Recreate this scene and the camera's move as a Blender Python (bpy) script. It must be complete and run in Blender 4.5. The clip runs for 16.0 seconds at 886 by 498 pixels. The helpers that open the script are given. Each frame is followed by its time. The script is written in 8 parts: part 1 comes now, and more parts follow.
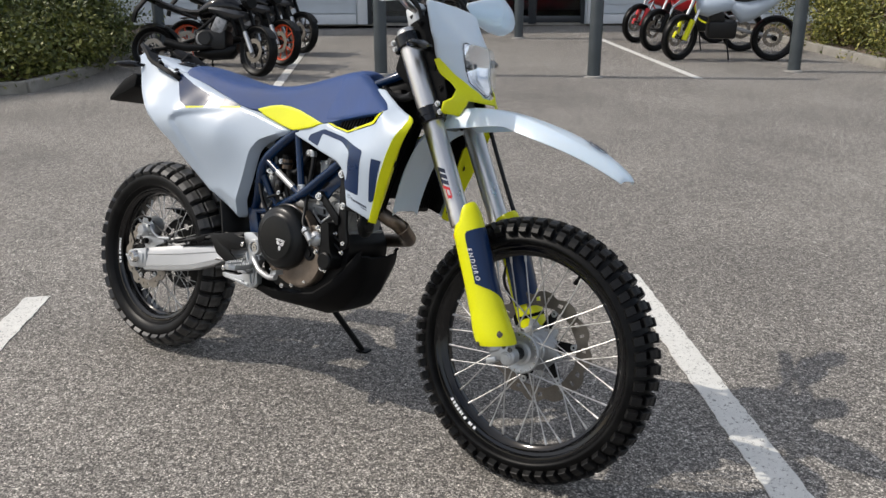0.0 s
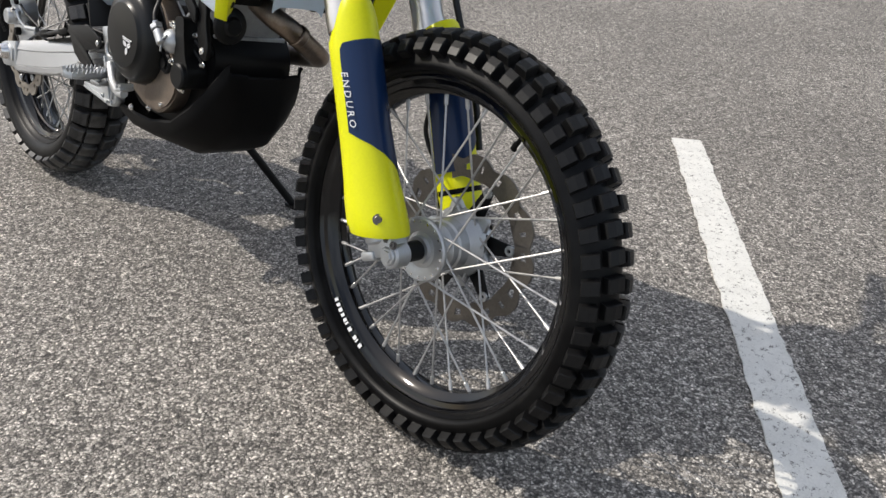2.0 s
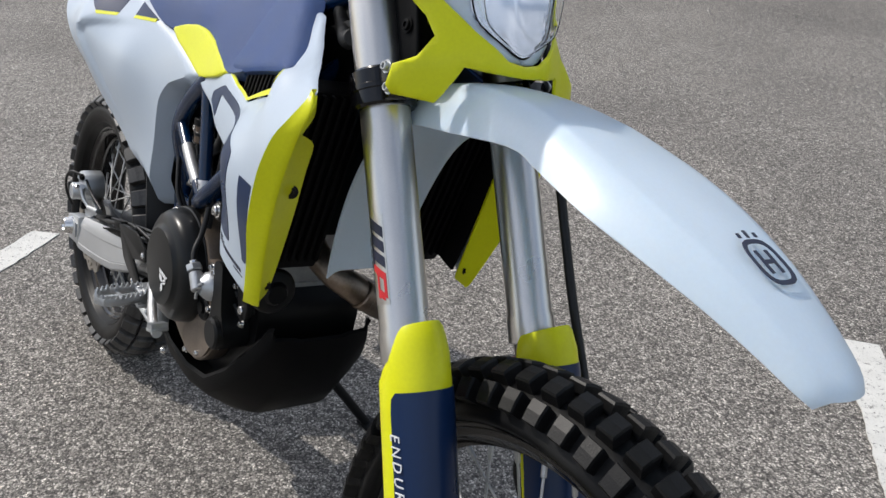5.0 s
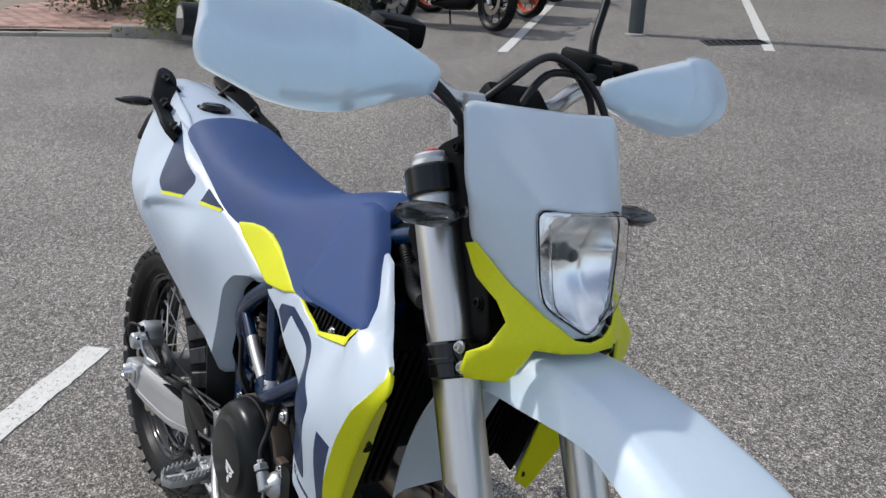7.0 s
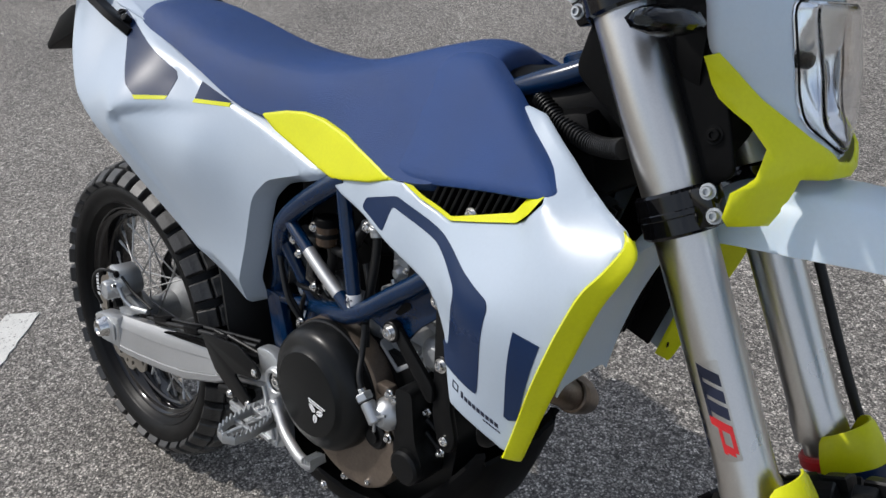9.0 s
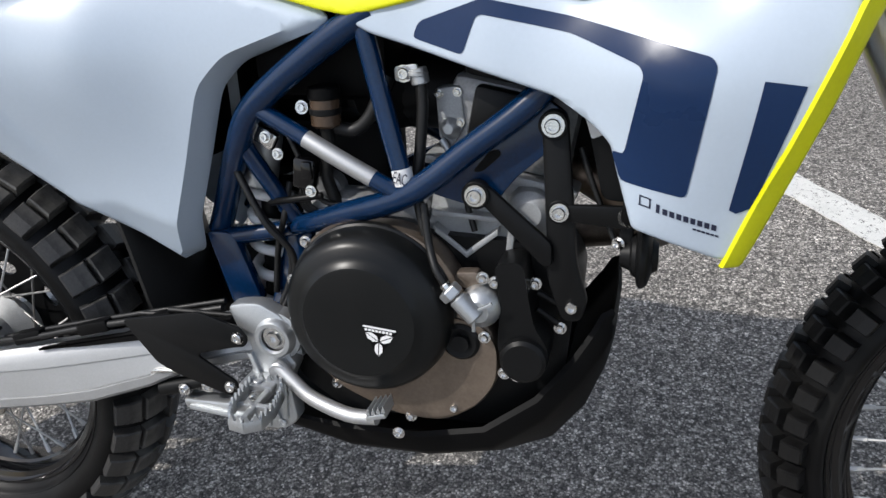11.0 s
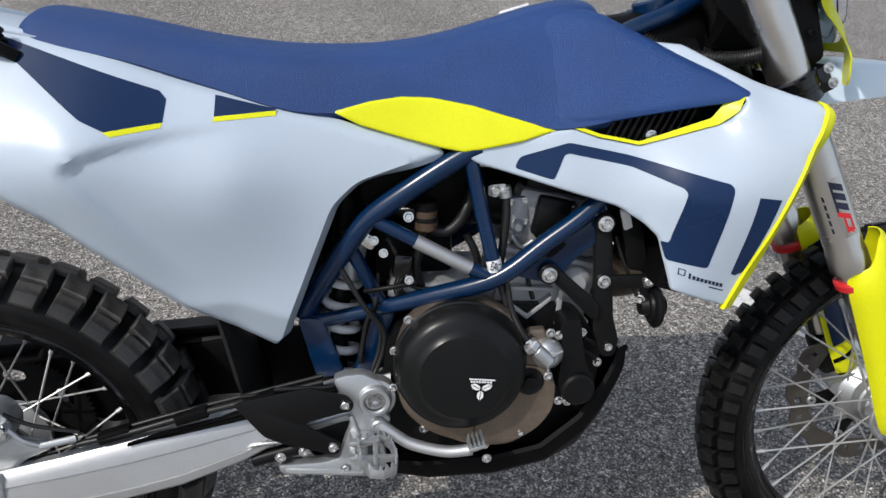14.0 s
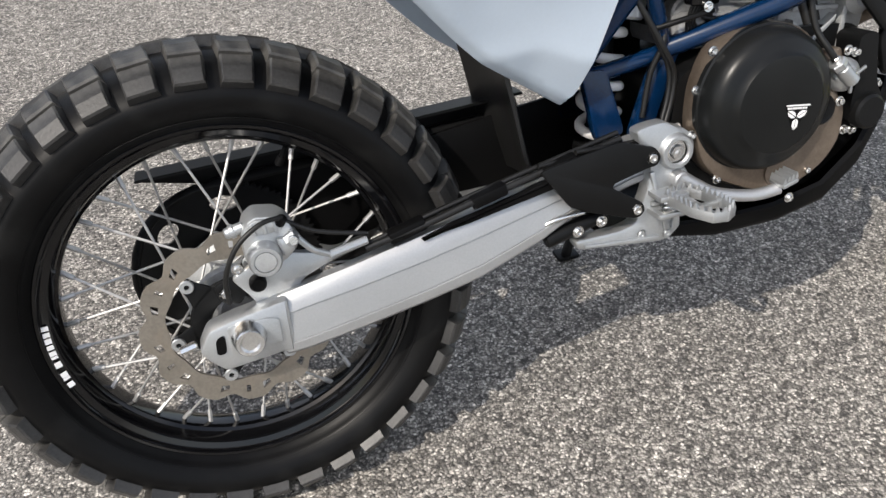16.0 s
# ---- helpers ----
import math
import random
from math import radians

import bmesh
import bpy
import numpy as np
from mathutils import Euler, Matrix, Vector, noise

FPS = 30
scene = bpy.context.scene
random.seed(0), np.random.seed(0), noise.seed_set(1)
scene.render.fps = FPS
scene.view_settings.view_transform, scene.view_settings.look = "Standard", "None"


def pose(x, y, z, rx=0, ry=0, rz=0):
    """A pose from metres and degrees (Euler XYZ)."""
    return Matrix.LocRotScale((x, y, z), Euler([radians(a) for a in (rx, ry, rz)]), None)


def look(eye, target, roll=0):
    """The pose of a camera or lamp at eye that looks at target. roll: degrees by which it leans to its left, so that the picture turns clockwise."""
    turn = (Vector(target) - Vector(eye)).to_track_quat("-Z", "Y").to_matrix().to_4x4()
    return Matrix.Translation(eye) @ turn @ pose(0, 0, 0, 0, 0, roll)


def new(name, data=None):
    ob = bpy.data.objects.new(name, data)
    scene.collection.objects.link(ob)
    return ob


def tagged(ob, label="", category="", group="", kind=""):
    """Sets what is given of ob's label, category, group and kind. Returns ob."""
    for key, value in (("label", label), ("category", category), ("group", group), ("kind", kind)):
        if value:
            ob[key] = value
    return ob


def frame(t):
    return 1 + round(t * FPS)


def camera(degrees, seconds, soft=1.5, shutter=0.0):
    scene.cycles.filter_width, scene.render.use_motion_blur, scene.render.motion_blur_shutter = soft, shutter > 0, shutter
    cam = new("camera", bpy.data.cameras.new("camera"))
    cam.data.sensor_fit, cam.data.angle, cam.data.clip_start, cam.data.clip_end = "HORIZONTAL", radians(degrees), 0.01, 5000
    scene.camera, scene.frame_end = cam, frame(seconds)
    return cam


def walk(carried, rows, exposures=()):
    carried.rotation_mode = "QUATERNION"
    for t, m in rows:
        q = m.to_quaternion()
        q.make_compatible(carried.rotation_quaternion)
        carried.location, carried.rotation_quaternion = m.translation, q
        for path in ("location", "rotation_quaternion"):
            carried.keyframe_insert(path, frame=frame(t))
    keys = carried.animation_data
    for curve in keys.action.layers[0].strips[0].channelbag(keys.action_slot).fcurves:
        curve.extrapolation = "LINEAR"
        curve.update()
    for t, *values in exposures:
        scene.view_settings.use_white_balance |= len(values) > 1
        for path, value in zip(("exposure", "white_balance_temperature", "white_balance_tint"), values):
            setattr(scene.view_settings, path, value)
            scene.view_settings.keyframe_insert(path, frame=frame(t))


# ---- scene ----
cam = camera(60.1, 16.0)
PATH = [
    (0, (2.326, -1.534, 1.154), (1.272, 0.065, 0.578), -0.1),
    (0.5, (2.318, -1.33, 1.17), (1.248, 0.208, 0.469), 0.9),
    (1, (2.261, -1.107, 1.102), (1.165, 0.361, 0.3), 1.9),
    (1.5, (2.23, -0.908, 1.025), (1.099, 0.479, 0.132), 2.7),
    (2, (2.238, -0.72, 0.935), (1.087, 0.601, -0.03), 3.0),
    (2.5, (2.2, -0.61, 0.872), (1.026, 0.658, -0.134), 2.9),
    (3, (2.097, -0.534, 0.876), (0.889, 0.703, -0.13), 2.8),
    (3.5, (2.002, -0.478, 0.917), (0.75, 0.741, -0.056), 2.9),
    (4, (1.941, -0.406, 0.983), (0.6415, 0.799, 0.054), 3.2),
    (4.5, (1.918, -0.368, 1.046), (0.5555, 0.807, 0.171), 3.0),
    (5, (1.896, -0.343, 1.107), (0.4795, 0.800, 0.278), 2.4),
    (5.2, (1.885, -0.333, 1.134), (0.4495, 0.798, 0.323), 2.1),
    (7.3, (1.7720, -0.3584, 1.3709), (0.2795, 0.7559, 0.6336), 0.69),
    (7.5, (1.7360, -0.4004, 1.3720), (0.2655, 0.7314, 0.6172), 0.30),
    (8, (1.6480, -0.4840, 1.3512), (0.2544, 0.6992, 0.5310), -0.97),
    (8.5, (1.5479, -0.4931, 1.3065), (0.2493, 0.7380, 0.4100), -2.44),
    (9, (1.4619, -0.4908, 1.2395), (0.2742, 0.7964, 0.2744), -3.78),
    (9.5, (1.3659, -0.5194, 1.1763), (0.3111, 0.8383, 0.1542), -4.90),
    (9.7, (1.3138, -0.5343, 1.1417), (0.3241, 0.8683, 0.1144), -5.03),
    (11.8, (0.8187, -0.6325, 1.0226), (0.6480, 1.0731, -0.0082), -4.62),
    (12, (0.7728, -0.6349, 1.0437), (0.6670, 1.0830, 0.0265), -3.85),
    (12.5, (0.7138, -0.6422, 1.1090), (0.7351, 1.0934, 0.1152), -2.13),
    (13, (0.6869, -0.6824, 1.1781), (0.8002, 1.0596, 0.2021), -0.44),
    (13.5, (0.6439, -0.7643, 1.2213), (0.8272, 0.9780, 0.2562), 0.73),
    (14, (0.5579, -0.8392, 1.2263), (0.8152, 0.8878, 0.2506), 1.70),
    (14.5, (0.4159, -0.8760, 1.1953), (0.7261, 0.8273, 0.1932), 1.66),
    (15, (0.2458, -0.8624, 1.1431), (0.6161, 0.7893, 0.0782), 1.13),
    (15.5, (0.1208, -0.7787, 1.0540), (0.5750, 0.8093, -0.0733), 0.24),
    (16, (-0.0003, -0.7004, 0.9880), (0.5359, 0.8129, -0.2034), -1.04),
]
walk(cam, [(t, look(eye, target, roll)) for t, eye, target, roll in PATH], [(0, 0.08, 6700, 10), (3, 0.33, 6700, 10), (4, 0.27, 6650, 10), (5, 0.05, 6450, 10), (7.5, -0.08, 6250, 10), (8.5, -0.18, 6320, 10), (12, 0.29, 6300, 10), (12.5, 0.18, 6300, 10), (13, 0.17, 6300, 10), (14, 0.06, 6350, 10), (15, 0.20, 6600, 10), (16, 0.52, 6700, 10)])

# ---- light ----
SUN_WAY = Vector((0.80, 0.50, -1.0)).normalized()
world = bpy.data.worlds.new("sky")
scene.world = world
world.use_nodes = True
wn = world.node_tree.nodes
sky = wn.new("ShaderNodeTexSky")
sky.sky_type = "NISHITA"
sky.sun_disc = False
sky.sun_elevation = math.asin(-SUN_WAY.z)
sky.sun_rotation = math.atan2(-SUN_WAY.x, -SUN_WAY.y)
sky.air_density, sky.dust_density, sky.ozone_density = 1.0, 2.0, 1.0
# broken cloud over the blue: the sky's own light, greyed by soft noise
wc = wn.new("ShaderNodeTexCoord")
wnoise = wn.new("ShaderNodeTexNoise")
wnoise.inputs["Scale"].default_value = 2.2
wnoise.inputs["Detail"].default_value = 5.0
wramp = wn.new("ShaderNodeMapRange")
wramp.inputs[1].default_value, wramp.inputs[2].default_value = 0.40, 0.62
wramp.inputs[3].default_value, wramp.inputs[4].default_value = 0.08, 0.52
wmix = wn.new("ShaderNodeMix")
wmix.data_type = "RGBA"
wmix.inputs["B"].default_value = (9.0, 9.3, 10.0, 1)
wl = world.node_tree.links
wl.new(wc.outputs["Generated"], wnoise.inputs["Vector"])
wl.new(wnoise.outputs["Fac"], wramp.inputs[0])
wl.new(wramp.outputs[0], wmix.inputs["Factor"])
wl.new(sky.outputs[0], wmix.inputs["A"])
wl.new(wmix.outputs["Result"], wn["Background"].inputs["Color"])
wn["Background"].inputs["Strength"].default_value = 0.132
sun_data = bpy.data.lights.new("sun", "SUN")
sun_data.energy, sun_data.angle, sun_data.color = 3.05, radians(0.6), (1.0, 0.95, 0.88)
sun = new("sun", sun_data)
sun.matrix_world = look((0, 0, 12), Vector((0, 0, 12)) + SUN_WAY)


# ---- materials ----
def mat(name, col, rough=0.5, metal=0.0, var=0.08, scale=14.0, fine=260.0, bump=0.15, depth=0.0006, coat=0.0, rvar=0.08, tint=None, tintfac=0.0, spec=0.5):
    """A surface with blotches (scale), fine grain (fine) and relief."""
    m = bpy.data.materials.new(name)
    m.use_nodes = True
    n, l = m.node_tree.nodes, m.node_tree.links
    b = n["Principled BSDF"]
    tc = n.new("ShaderNodeTexCoord")
    big, small = n.new("ShaderNodeTexNoise"), n.new("ShaderNodeTexNoise")
    for node, s in ((big, scale), (small, fine)):
        node.inputs["Scale"].default_value = s
        node.inputs["Detail"].default_value = 4.0
        l.new(tc.outputs["Object"], node.inputs["Vector"])
    add = n.new("ShaderNodeMath")
    add.operation = "ADD"
    l.new(big.outputs["Fac"], add.inputs[0])
    l.new(small.outputs["Fac"], add.inputs[1])
    rng = n.new("ShaderNodeMapRange")
    rng.inputs[1].default_value, rng.inputs[2].default_value = 0.7, 1.3
    l.new(add.outputs[0], rng.inputs[0])
    mix = n.new("ShaderNodeMix")
    mix.data_type = "RGBA"
    mix.inputs["A"].default_value = (*[c * (1 - var) for c in col], 1)
    mix.inputs["B"].default_value = (*[min(1, c * (1 + var)) for c in col], 1)
    l.new(rng.outputs[0], mix.inputs["Factor"])
    out = mix.outputs["Result"]
    if tint:
        patch = n.new("ShaderNodeTexNoise")
        patch.inputs["Scale"].default_value = scale * 0.6
        patch.inputs["Detail"].default_value = 6.0
        l.new(tc.outputs["Object"], patch.inputs["Vector"])
        pr = n.new("ShaderNodeMapRange")
        pr.inputs[1].default_value, pr.inputs[2].default_value = 0.52, 0.70
        pr.inputs[4].default_value = tintfac
        l.new(patch.outputs["Fac"], pr.inputs[0])
        mx = n.new("ShaderNodeMix")
        mx.data_type = "RGBA"
        mx.inputs["B"].default_value = (*tint, 1)
        l.new(pr.outputs[0], mx.inputs["Factor"])
        l.new(out, mx.inputs["A"])
        out = mx.outputs["Result"]
    l.new(out, b.inputs["Base Color"])
    rr = n.new("ShaderNodeMapRange")
    rr.inputs[3].default_value, rr.inputs[4].default_value = max(0.02, rough - rvar), min(1, rough + rvar)
    l.new(big.outputs["Fac"], rr.inputs[0])
    l.new(rr.outputs[0], b.inputs["Roughness"])
    b.inputs["Metallic"].default_value = metal
    b.inputs["Specular IOR Level"].default_value = spec
    b.inputs["Coat Weight"].default_value = coat
    b.inputs["Coat Roughness"].default_value = 0.08
    if bump:
        bp = n.new("ShaderNodeBump")
        bp.inputs["Strength"].default_value, bp.inputs["Distance"].default_value = bump, depth
        l.new(small.outputs["Fac"], bp.inputs["Height"])
        l.new(bp.outputs[0], b.inputs["Normal"])
    return m


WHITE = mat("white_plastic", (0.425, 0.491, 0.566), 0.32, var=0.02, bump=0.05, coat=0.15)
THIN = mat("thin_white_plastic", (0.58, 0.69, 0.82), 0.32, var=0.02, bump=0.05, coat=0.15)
thin = THIN.node_tree.nodes["Principled BSDF"]
thin.inputs["Subsurface Weight"].default_value, thin.inputs["Subsurface Scale"].default_value = 0.8, 0.010
thin.inputs["Subsurface Radius"].default_value = (0.8, 0.9, 1.0)
YELLOW = mat("yellow_plastic", (0.66, 0.67, 0.004), 0.36, var=0.04, bump=0.05, spec=0.35)
NAVY = mat("navy_film", (0.0052, 0.0200, 0.066), 0.30, var=0.05, bump=0.04, spec=0.3)
SEAT = mat("seat_vinyl", (0.0112, 0.044, 0.160), 0.46, var=0.18, scale=9, fine=800, bump=0.9, depth=0.0014, spec=0.34)
FRAME = mat("frame_paint", (0.0011, 0.0155, 0.052), 0.22, var=0.2, bump=0.05, spec=0.45)
SILVER = mat("anodised_tube", (0.62, 0.60, 0.57), 0.30, metal=1.0, var=0.04, fine=500, bump=0.04)
ALLOY = mat("cast_alloy", (0.47, 0.485, 0.495), 0.42, metal=0.82, var=0.10, fine=700, bump=0.35, tint=(0.30, 0.30, 0.30), tintfac=0.4)
ARM = mat("satin_alloy", (0.43, 0.435, 0.44), 0.46, metal=0.78, var=0.06, fine=420, bump=0.12)
STEEL = mat("bright_steel", (0.70, 0.70, 0.69), 0.24, metal=1.0, var=0.08, fine=300, bump=0.08)
DISC = mat("disc_steel", (0.27, 0.245, 0.21), 0.46, metal=0.75, var=0.14, scale=30, bump=0.1, tint=(0.30, 0.25, 0.20), tintfac=0.6)
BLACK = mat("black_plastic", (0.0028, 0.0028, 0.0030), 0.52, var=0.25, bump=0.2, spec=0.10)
SATIN = mat("satin_black", (0.0050, 0.0052, 0.0055), 0.40, var=0.25, fine=500, bump=0.12, spec=0.17)
COVER = mat("semi_gloss_black", (0.0062, 0.0068, 0.0070), 0.32, var=0.2, scale=9, fine=700, bump=0.05, tint=(0.012, 0.012, 0.012), tintfac=0.5, spec=0.22)
GLOSS = mat("gloss_black", (0.0025, 0.0025, 0.003), 0.10, var=0.2, bump=0.02, rvar=0.03, spec=0.45)
RUBBER = mat("tyre_rubber", (0.0032, 0.0032, 0.0034), 0.40, var=0.35, scale=22, fine=420, bump=0.25, tint=(0.015, 0.015, 0.0145), tintfac=0.5, spec=0.14)
TREAD = mat("dusty_tread", (0.0065, 0.0065, 0.0067), 0.42, var=0.4, scale=40, fine=500, bump=0.35, tint=(0.022, 0.0215, 0.020), tintfac=0.6, spec=0.20)
# Dusty worn rubber; sun glare on the rear tread is painted in too
WORN_LIT = mat("worn_sunlit_tread", (0.022, 0.0215, 0.021), 0.45, var=0.45, scale=30, fine=300, bump=0.5, tint=(0.085, 0.082, 0.076), tintfac=0.9, spec=0.5)
SPOKE = mat("spoke_steel", (0.44, 0.435, 0.425), 0.46, metal=0.7, var=0.15, scale=60, bump=0.05)
# Disc steel again, front disc's shade put into its colour; fork bolts share it
DISC_SHADE = mat("shaded_disc_steel", (0.135, 0.122, 0.108), 0.40, metal=0.8, var=0.14, scale=30, bump=0.1, tint=(0.09, 0.075, 0.06), tintfac=0.6)
HOSE = mat("hose_rubber", (0.008, 0.008, 0.008), 0.45, var=0.3, bump=0.15, spec=0.35)
ENGINE = mat("engine_grey", (0.27, 0.275, 0.28), 0.48, metal=0.35, var=0.25, scale=30, bump=0.35, tint=(0.03, 0.03, 0.03), tintfac=0.6)
CAST = mat("cast_cylinder", (0.35, 0.36, 0.365), 0.50, metal=0.3, var=0.15, scale=26, fine=600, bump=0.35, tint=(0.10, 0.10, 0.10), tintfac=0.5)
BRONZE = mat("bronze_magnesium", (0.19, 0.152, 0.120), 0.42, metal=0.7, var=0.15, scale=24, bump=0.3, tint=(0.10, 0.08, 0.06), tintfac=0.5)
PIPE = mat("heat_tinted_pipe", (0.22, 0.18, 0.145), 0.42, metal=1.0, var=0.2, scale=18, bump=0.1, tint=(0.17, 0.11, 0.07), tintfac=0.7)
SPRING = mat("white_spring", (0.72, 0.72, 0.72), 0.35, var=0.05, bump=0.06, tint=(0.35, 0.33, 0.30), tintfac=0.5)
RED = mat("red_paint", (0.55, 0.02, 0.025), 0.4, var=0.08, bump=0.03)
ORANGE = mat("orange_paint", (0.60, 0.07, 0.015), 0.4, var=0.08, bump=0.03)
GREYPOST = mat("post_paint", (0.045, 0.055, 0.06), 0.45, var=0.2, scale=5, bump=0.1)
PRINTW = mat("white_print", (0.75, 0.75, 0.75), 0.45, var=0.03, bump=0.02)
PRINTB = mat("dark_print", (0.012, 0.016, 0.04), 0.45, var=0.1, bump=0.02)
REFLECT = mat("lamp_mirror", (0.95, 0.96, 0.97), 0.24, metal=1.0, var=0.03, bump=0.02)


def glass(name, tint=(1, 1, 1), rough=0.03):
    m = bpy.data.materials.new(name)
    m.use_nodes = True
    b = m.node_tree.nodes["Principled BSDF"]
    b.inputs["Base Color"].default_value = (*tint, 1)
    b.inputs["Roughness"].default_value = rough
    b.inputs["Transmission Weight"].default_value = 1.0
    b.inputs["IOR"].default_value = 1.35
    return m


LENS = glass("lamp_lens")
SMOKEBROWN = mat("brown_translucent", (0.055, 0.035, 0.022), 0.25, var=0.2, bump=0.03)
SMOKE = glass("smoked_lens", (0.10, 0.10, 0.10), 0.08)


# ---- building helpers ----
def mesh_from(verts, faces, smooth=True):
    me = bpy.data.meshes.new("mesh")
    me.from_pydata([tuple(v) for v in verts], [], faces)
    me.validate()
    if smooth:
        me.polygons.foreach_set("use_smooth", [True] * len(me.polygons))
    return me


def sharpen(me, degrees=38):
    bm = bmesh.new()
    bm.from_mesh(me)
    bmesh.ops.recalc_face_normals(bm, faces=bm.faces)
    for e in bm.edges:
        e.smooth = not (len(e.link_faces) == 2 and e.calc_face_angle(0) > radians(degrees))
    bm.to_mesh(me)
    bm.free()
    return me


def merged(*meshes):
    """One mesh out of several."""
    verts, faces = [], []
    for me in meshes:
        k = len(verts)
        verts += [v.co.copy() for v in me.vertices]
        faces += [tuple(k + i for i in p.vertices) for p in me.polygons]
    return sharpen(mesh_from(verts, faces))


def part(name, me, material, parent=None, label=""):
    if isinstance(me, bmesh.types.BMesh):
        bm, me = me, bpy.data.meshes.new(name)
        bm.to_mesh(me)
        bm.free()
    if not me.users:
        me.name = name
    if material and not me.materials:
        me.materials.append(material)
    ob = new(name, me)
    ob.parent = parent
    return tagged(ob, label)


def thing(name, m, label, category, group="", kind=""):
    ob = new(name)
    ob.empty_display_size = 0.1
    ob.matrix_basis = m
    return tagged(ob, label, category, group, kind)


def spline(points, per=6, closed=False):
    """Catmull-Rom through points."""
    p = [Vector(q) for q in points]
    n, res = len(p), []
    for i in range(n if closed else n - 1):
        a, b = p[(i - 1) % n if closed else max(i - 1, 0)], p[i]
        c, d = p[(i + 1) % n], p[(i + 2) % n if closed else min(i + 2, n - 1)]
        for k in range(per):
            t = k / per
            res.append(0.5 * (2 * b + (c - a) * t + (2 * a - 5 * b + 4 * c - d) * t * t + (3 * b - a - 3 * c + d) * t**3))
    return res if closed else res + [p[-1]]


def tube(points, r, sides=10, per=6, caps=True, radii=None, flat=1.0):
    """A swept round bar. radii: a radius for each given point."""
    path = spline(points, per) if per > 1 and len(points) > 2 else [Vector(q) for q in points]
    n = len(path)
    rad = [r] * n if radii is None else [float(v) for v in np.interp(np.linspace(0, len(points) - 1, n), range(len(points)), radii)]
    verts, faces, up = [], [], None
    for i, q in enumerate(path):
        d = (path[min(i + 1, n - 1)] - path[max(i - 1, 0)]).normalized()
        if up is None:
            up = d.orthogonal().normalized()
        up = (up - d * up.dot(d)).normalized()
        side = d.cross(up)
        for k in range(sides):
            a = 2 * math.pi * k / sides
            verts.append(q + rad[i] * (math.cos(a) * up + flat * math.sin(a) * side))
    for i in range(n - 1):
        for k in range(sides):
            a, b = i * sides + k, i * sides + (k + 1) % sides
            faces.append((a, b, b + sides, a + sides))
    if caps:
        faces += [tuple(range(sides))[::-1], tuple((n - 1) * sides + k for k in range(sides))]
    return sharpen(mesh_from(verts, faces), 50)


def loft(rings, closed=True, caps=True, angle=38):
    """Skin over rings of equal counts."""
    k = len(rings[0])
    verts = [Vector(v) for ring in rings for v in ring]
    faces = []
    for i in range(len(rings) - 1):
        for j in range(k if closed else k - 1):
            a, b = i * k + j, i * k + (j + 1) % k
            faces.append((a, b, b + k, a + k))
    if caps and closed:
        faces += [tuple(range(k))[::-1], tuple((len(rings) - 1) * k + j for j in range(k))]
    return sharpen(mesh_from(verts, faces), angle)


def thicken(me, d):
    bm = bmesh.new()
    bm.from_mesh(me)
    bmesh.ops.recalc_face_normals(bm, faces=bm.faces)
    bmesh.ops.solidify(bm, geom=bm.faces[:], thickness=d)
    out = bpy.data.meshes.new("mesh")
    bm.to_mesh(out)
    bm.free()
    return sharpen(out)


def shell(outer, inner, angle=38):
    """A thick open skin between two sets of open rings."""
    k, n = len(outer[0]), len(outer)
    verts = [Vector(v) for ring in outer for v in ring] + [Vector(v) for ring in inner for v in ring]
    o, faces = k * n, []
    for i in range(n - 1):
        for j in range(k - 1):
            a = i * k + j
            faces += [(a, a + 1, a + 1 + k, a + k), (o + a + 1, o + a, o + a + k, o + a + 1 + k)]
    for i in range(n - 1):
        for j in (0, k - 1):
            a = i * k + j
            faces.append((a, a + k, o + a + k, o + a))
    for j in range(k - 1):
        for i in (0, n - 1):
            a = i * k + j
            faces.append((a, a + 1, o + a + 1, o + a))
    return sharpen(mesh_from(verts, faces), angle)


def lathe(profile, centre=(0, 0, 0), axis="y", sides=48, angle=32):
    """profile: (radius, along the axis). A closed skin where it begins and ends at the axis."""
    c, verts, faces = Vector(centre), [], []
    n = len(profile)
    for i in range(sides):
        a = 2 * math.pi * i / sides
        for r, h in profile:
            u, v = r * math.cos(a), r * math.sin(a)
            verts.append(c + Vector({"y": (u, h, v), "z": (u, v, h), "x": (h, u, v)}[axis]))
    for i in range(sides):
        for j in range(n - 1):
            a, b = i * n + j, ((i + 1) % sides) * n + j
            faces.append((a, a + 1, b + 1, b))
    me = mesh_from(verts, faces)
    bm = bmesh.new()
    bm.from_mesh(me)
    bmesh.ops.remove_doubles(bm, verts=bm.verts, dist=1e-5)
    bm.to_mesh(me)
    bm.free()
    return sharpen(me, angle)


def along(me, m):
    me.transform(m)
    return me


def rod(a, b, r, sides=14, bevel=0.0):
    """A round bar from a to b, its ends chamfered."""
    a, b = Vector(a), Vector(b)
    h = (b - a).length
    e = min(bevel, r * 0.6)
    prof = [(0, 0), (r - e, 0), (r, e), (r, h - e), (r - e, h), (0, h)]
    me = lathe(prof, axis="z", sides=sides)
    me.transform(Matrix.Translation(a) @ (b - a).to_track_quat("Z", "Y").to_matrix().to_4x4())
    return me


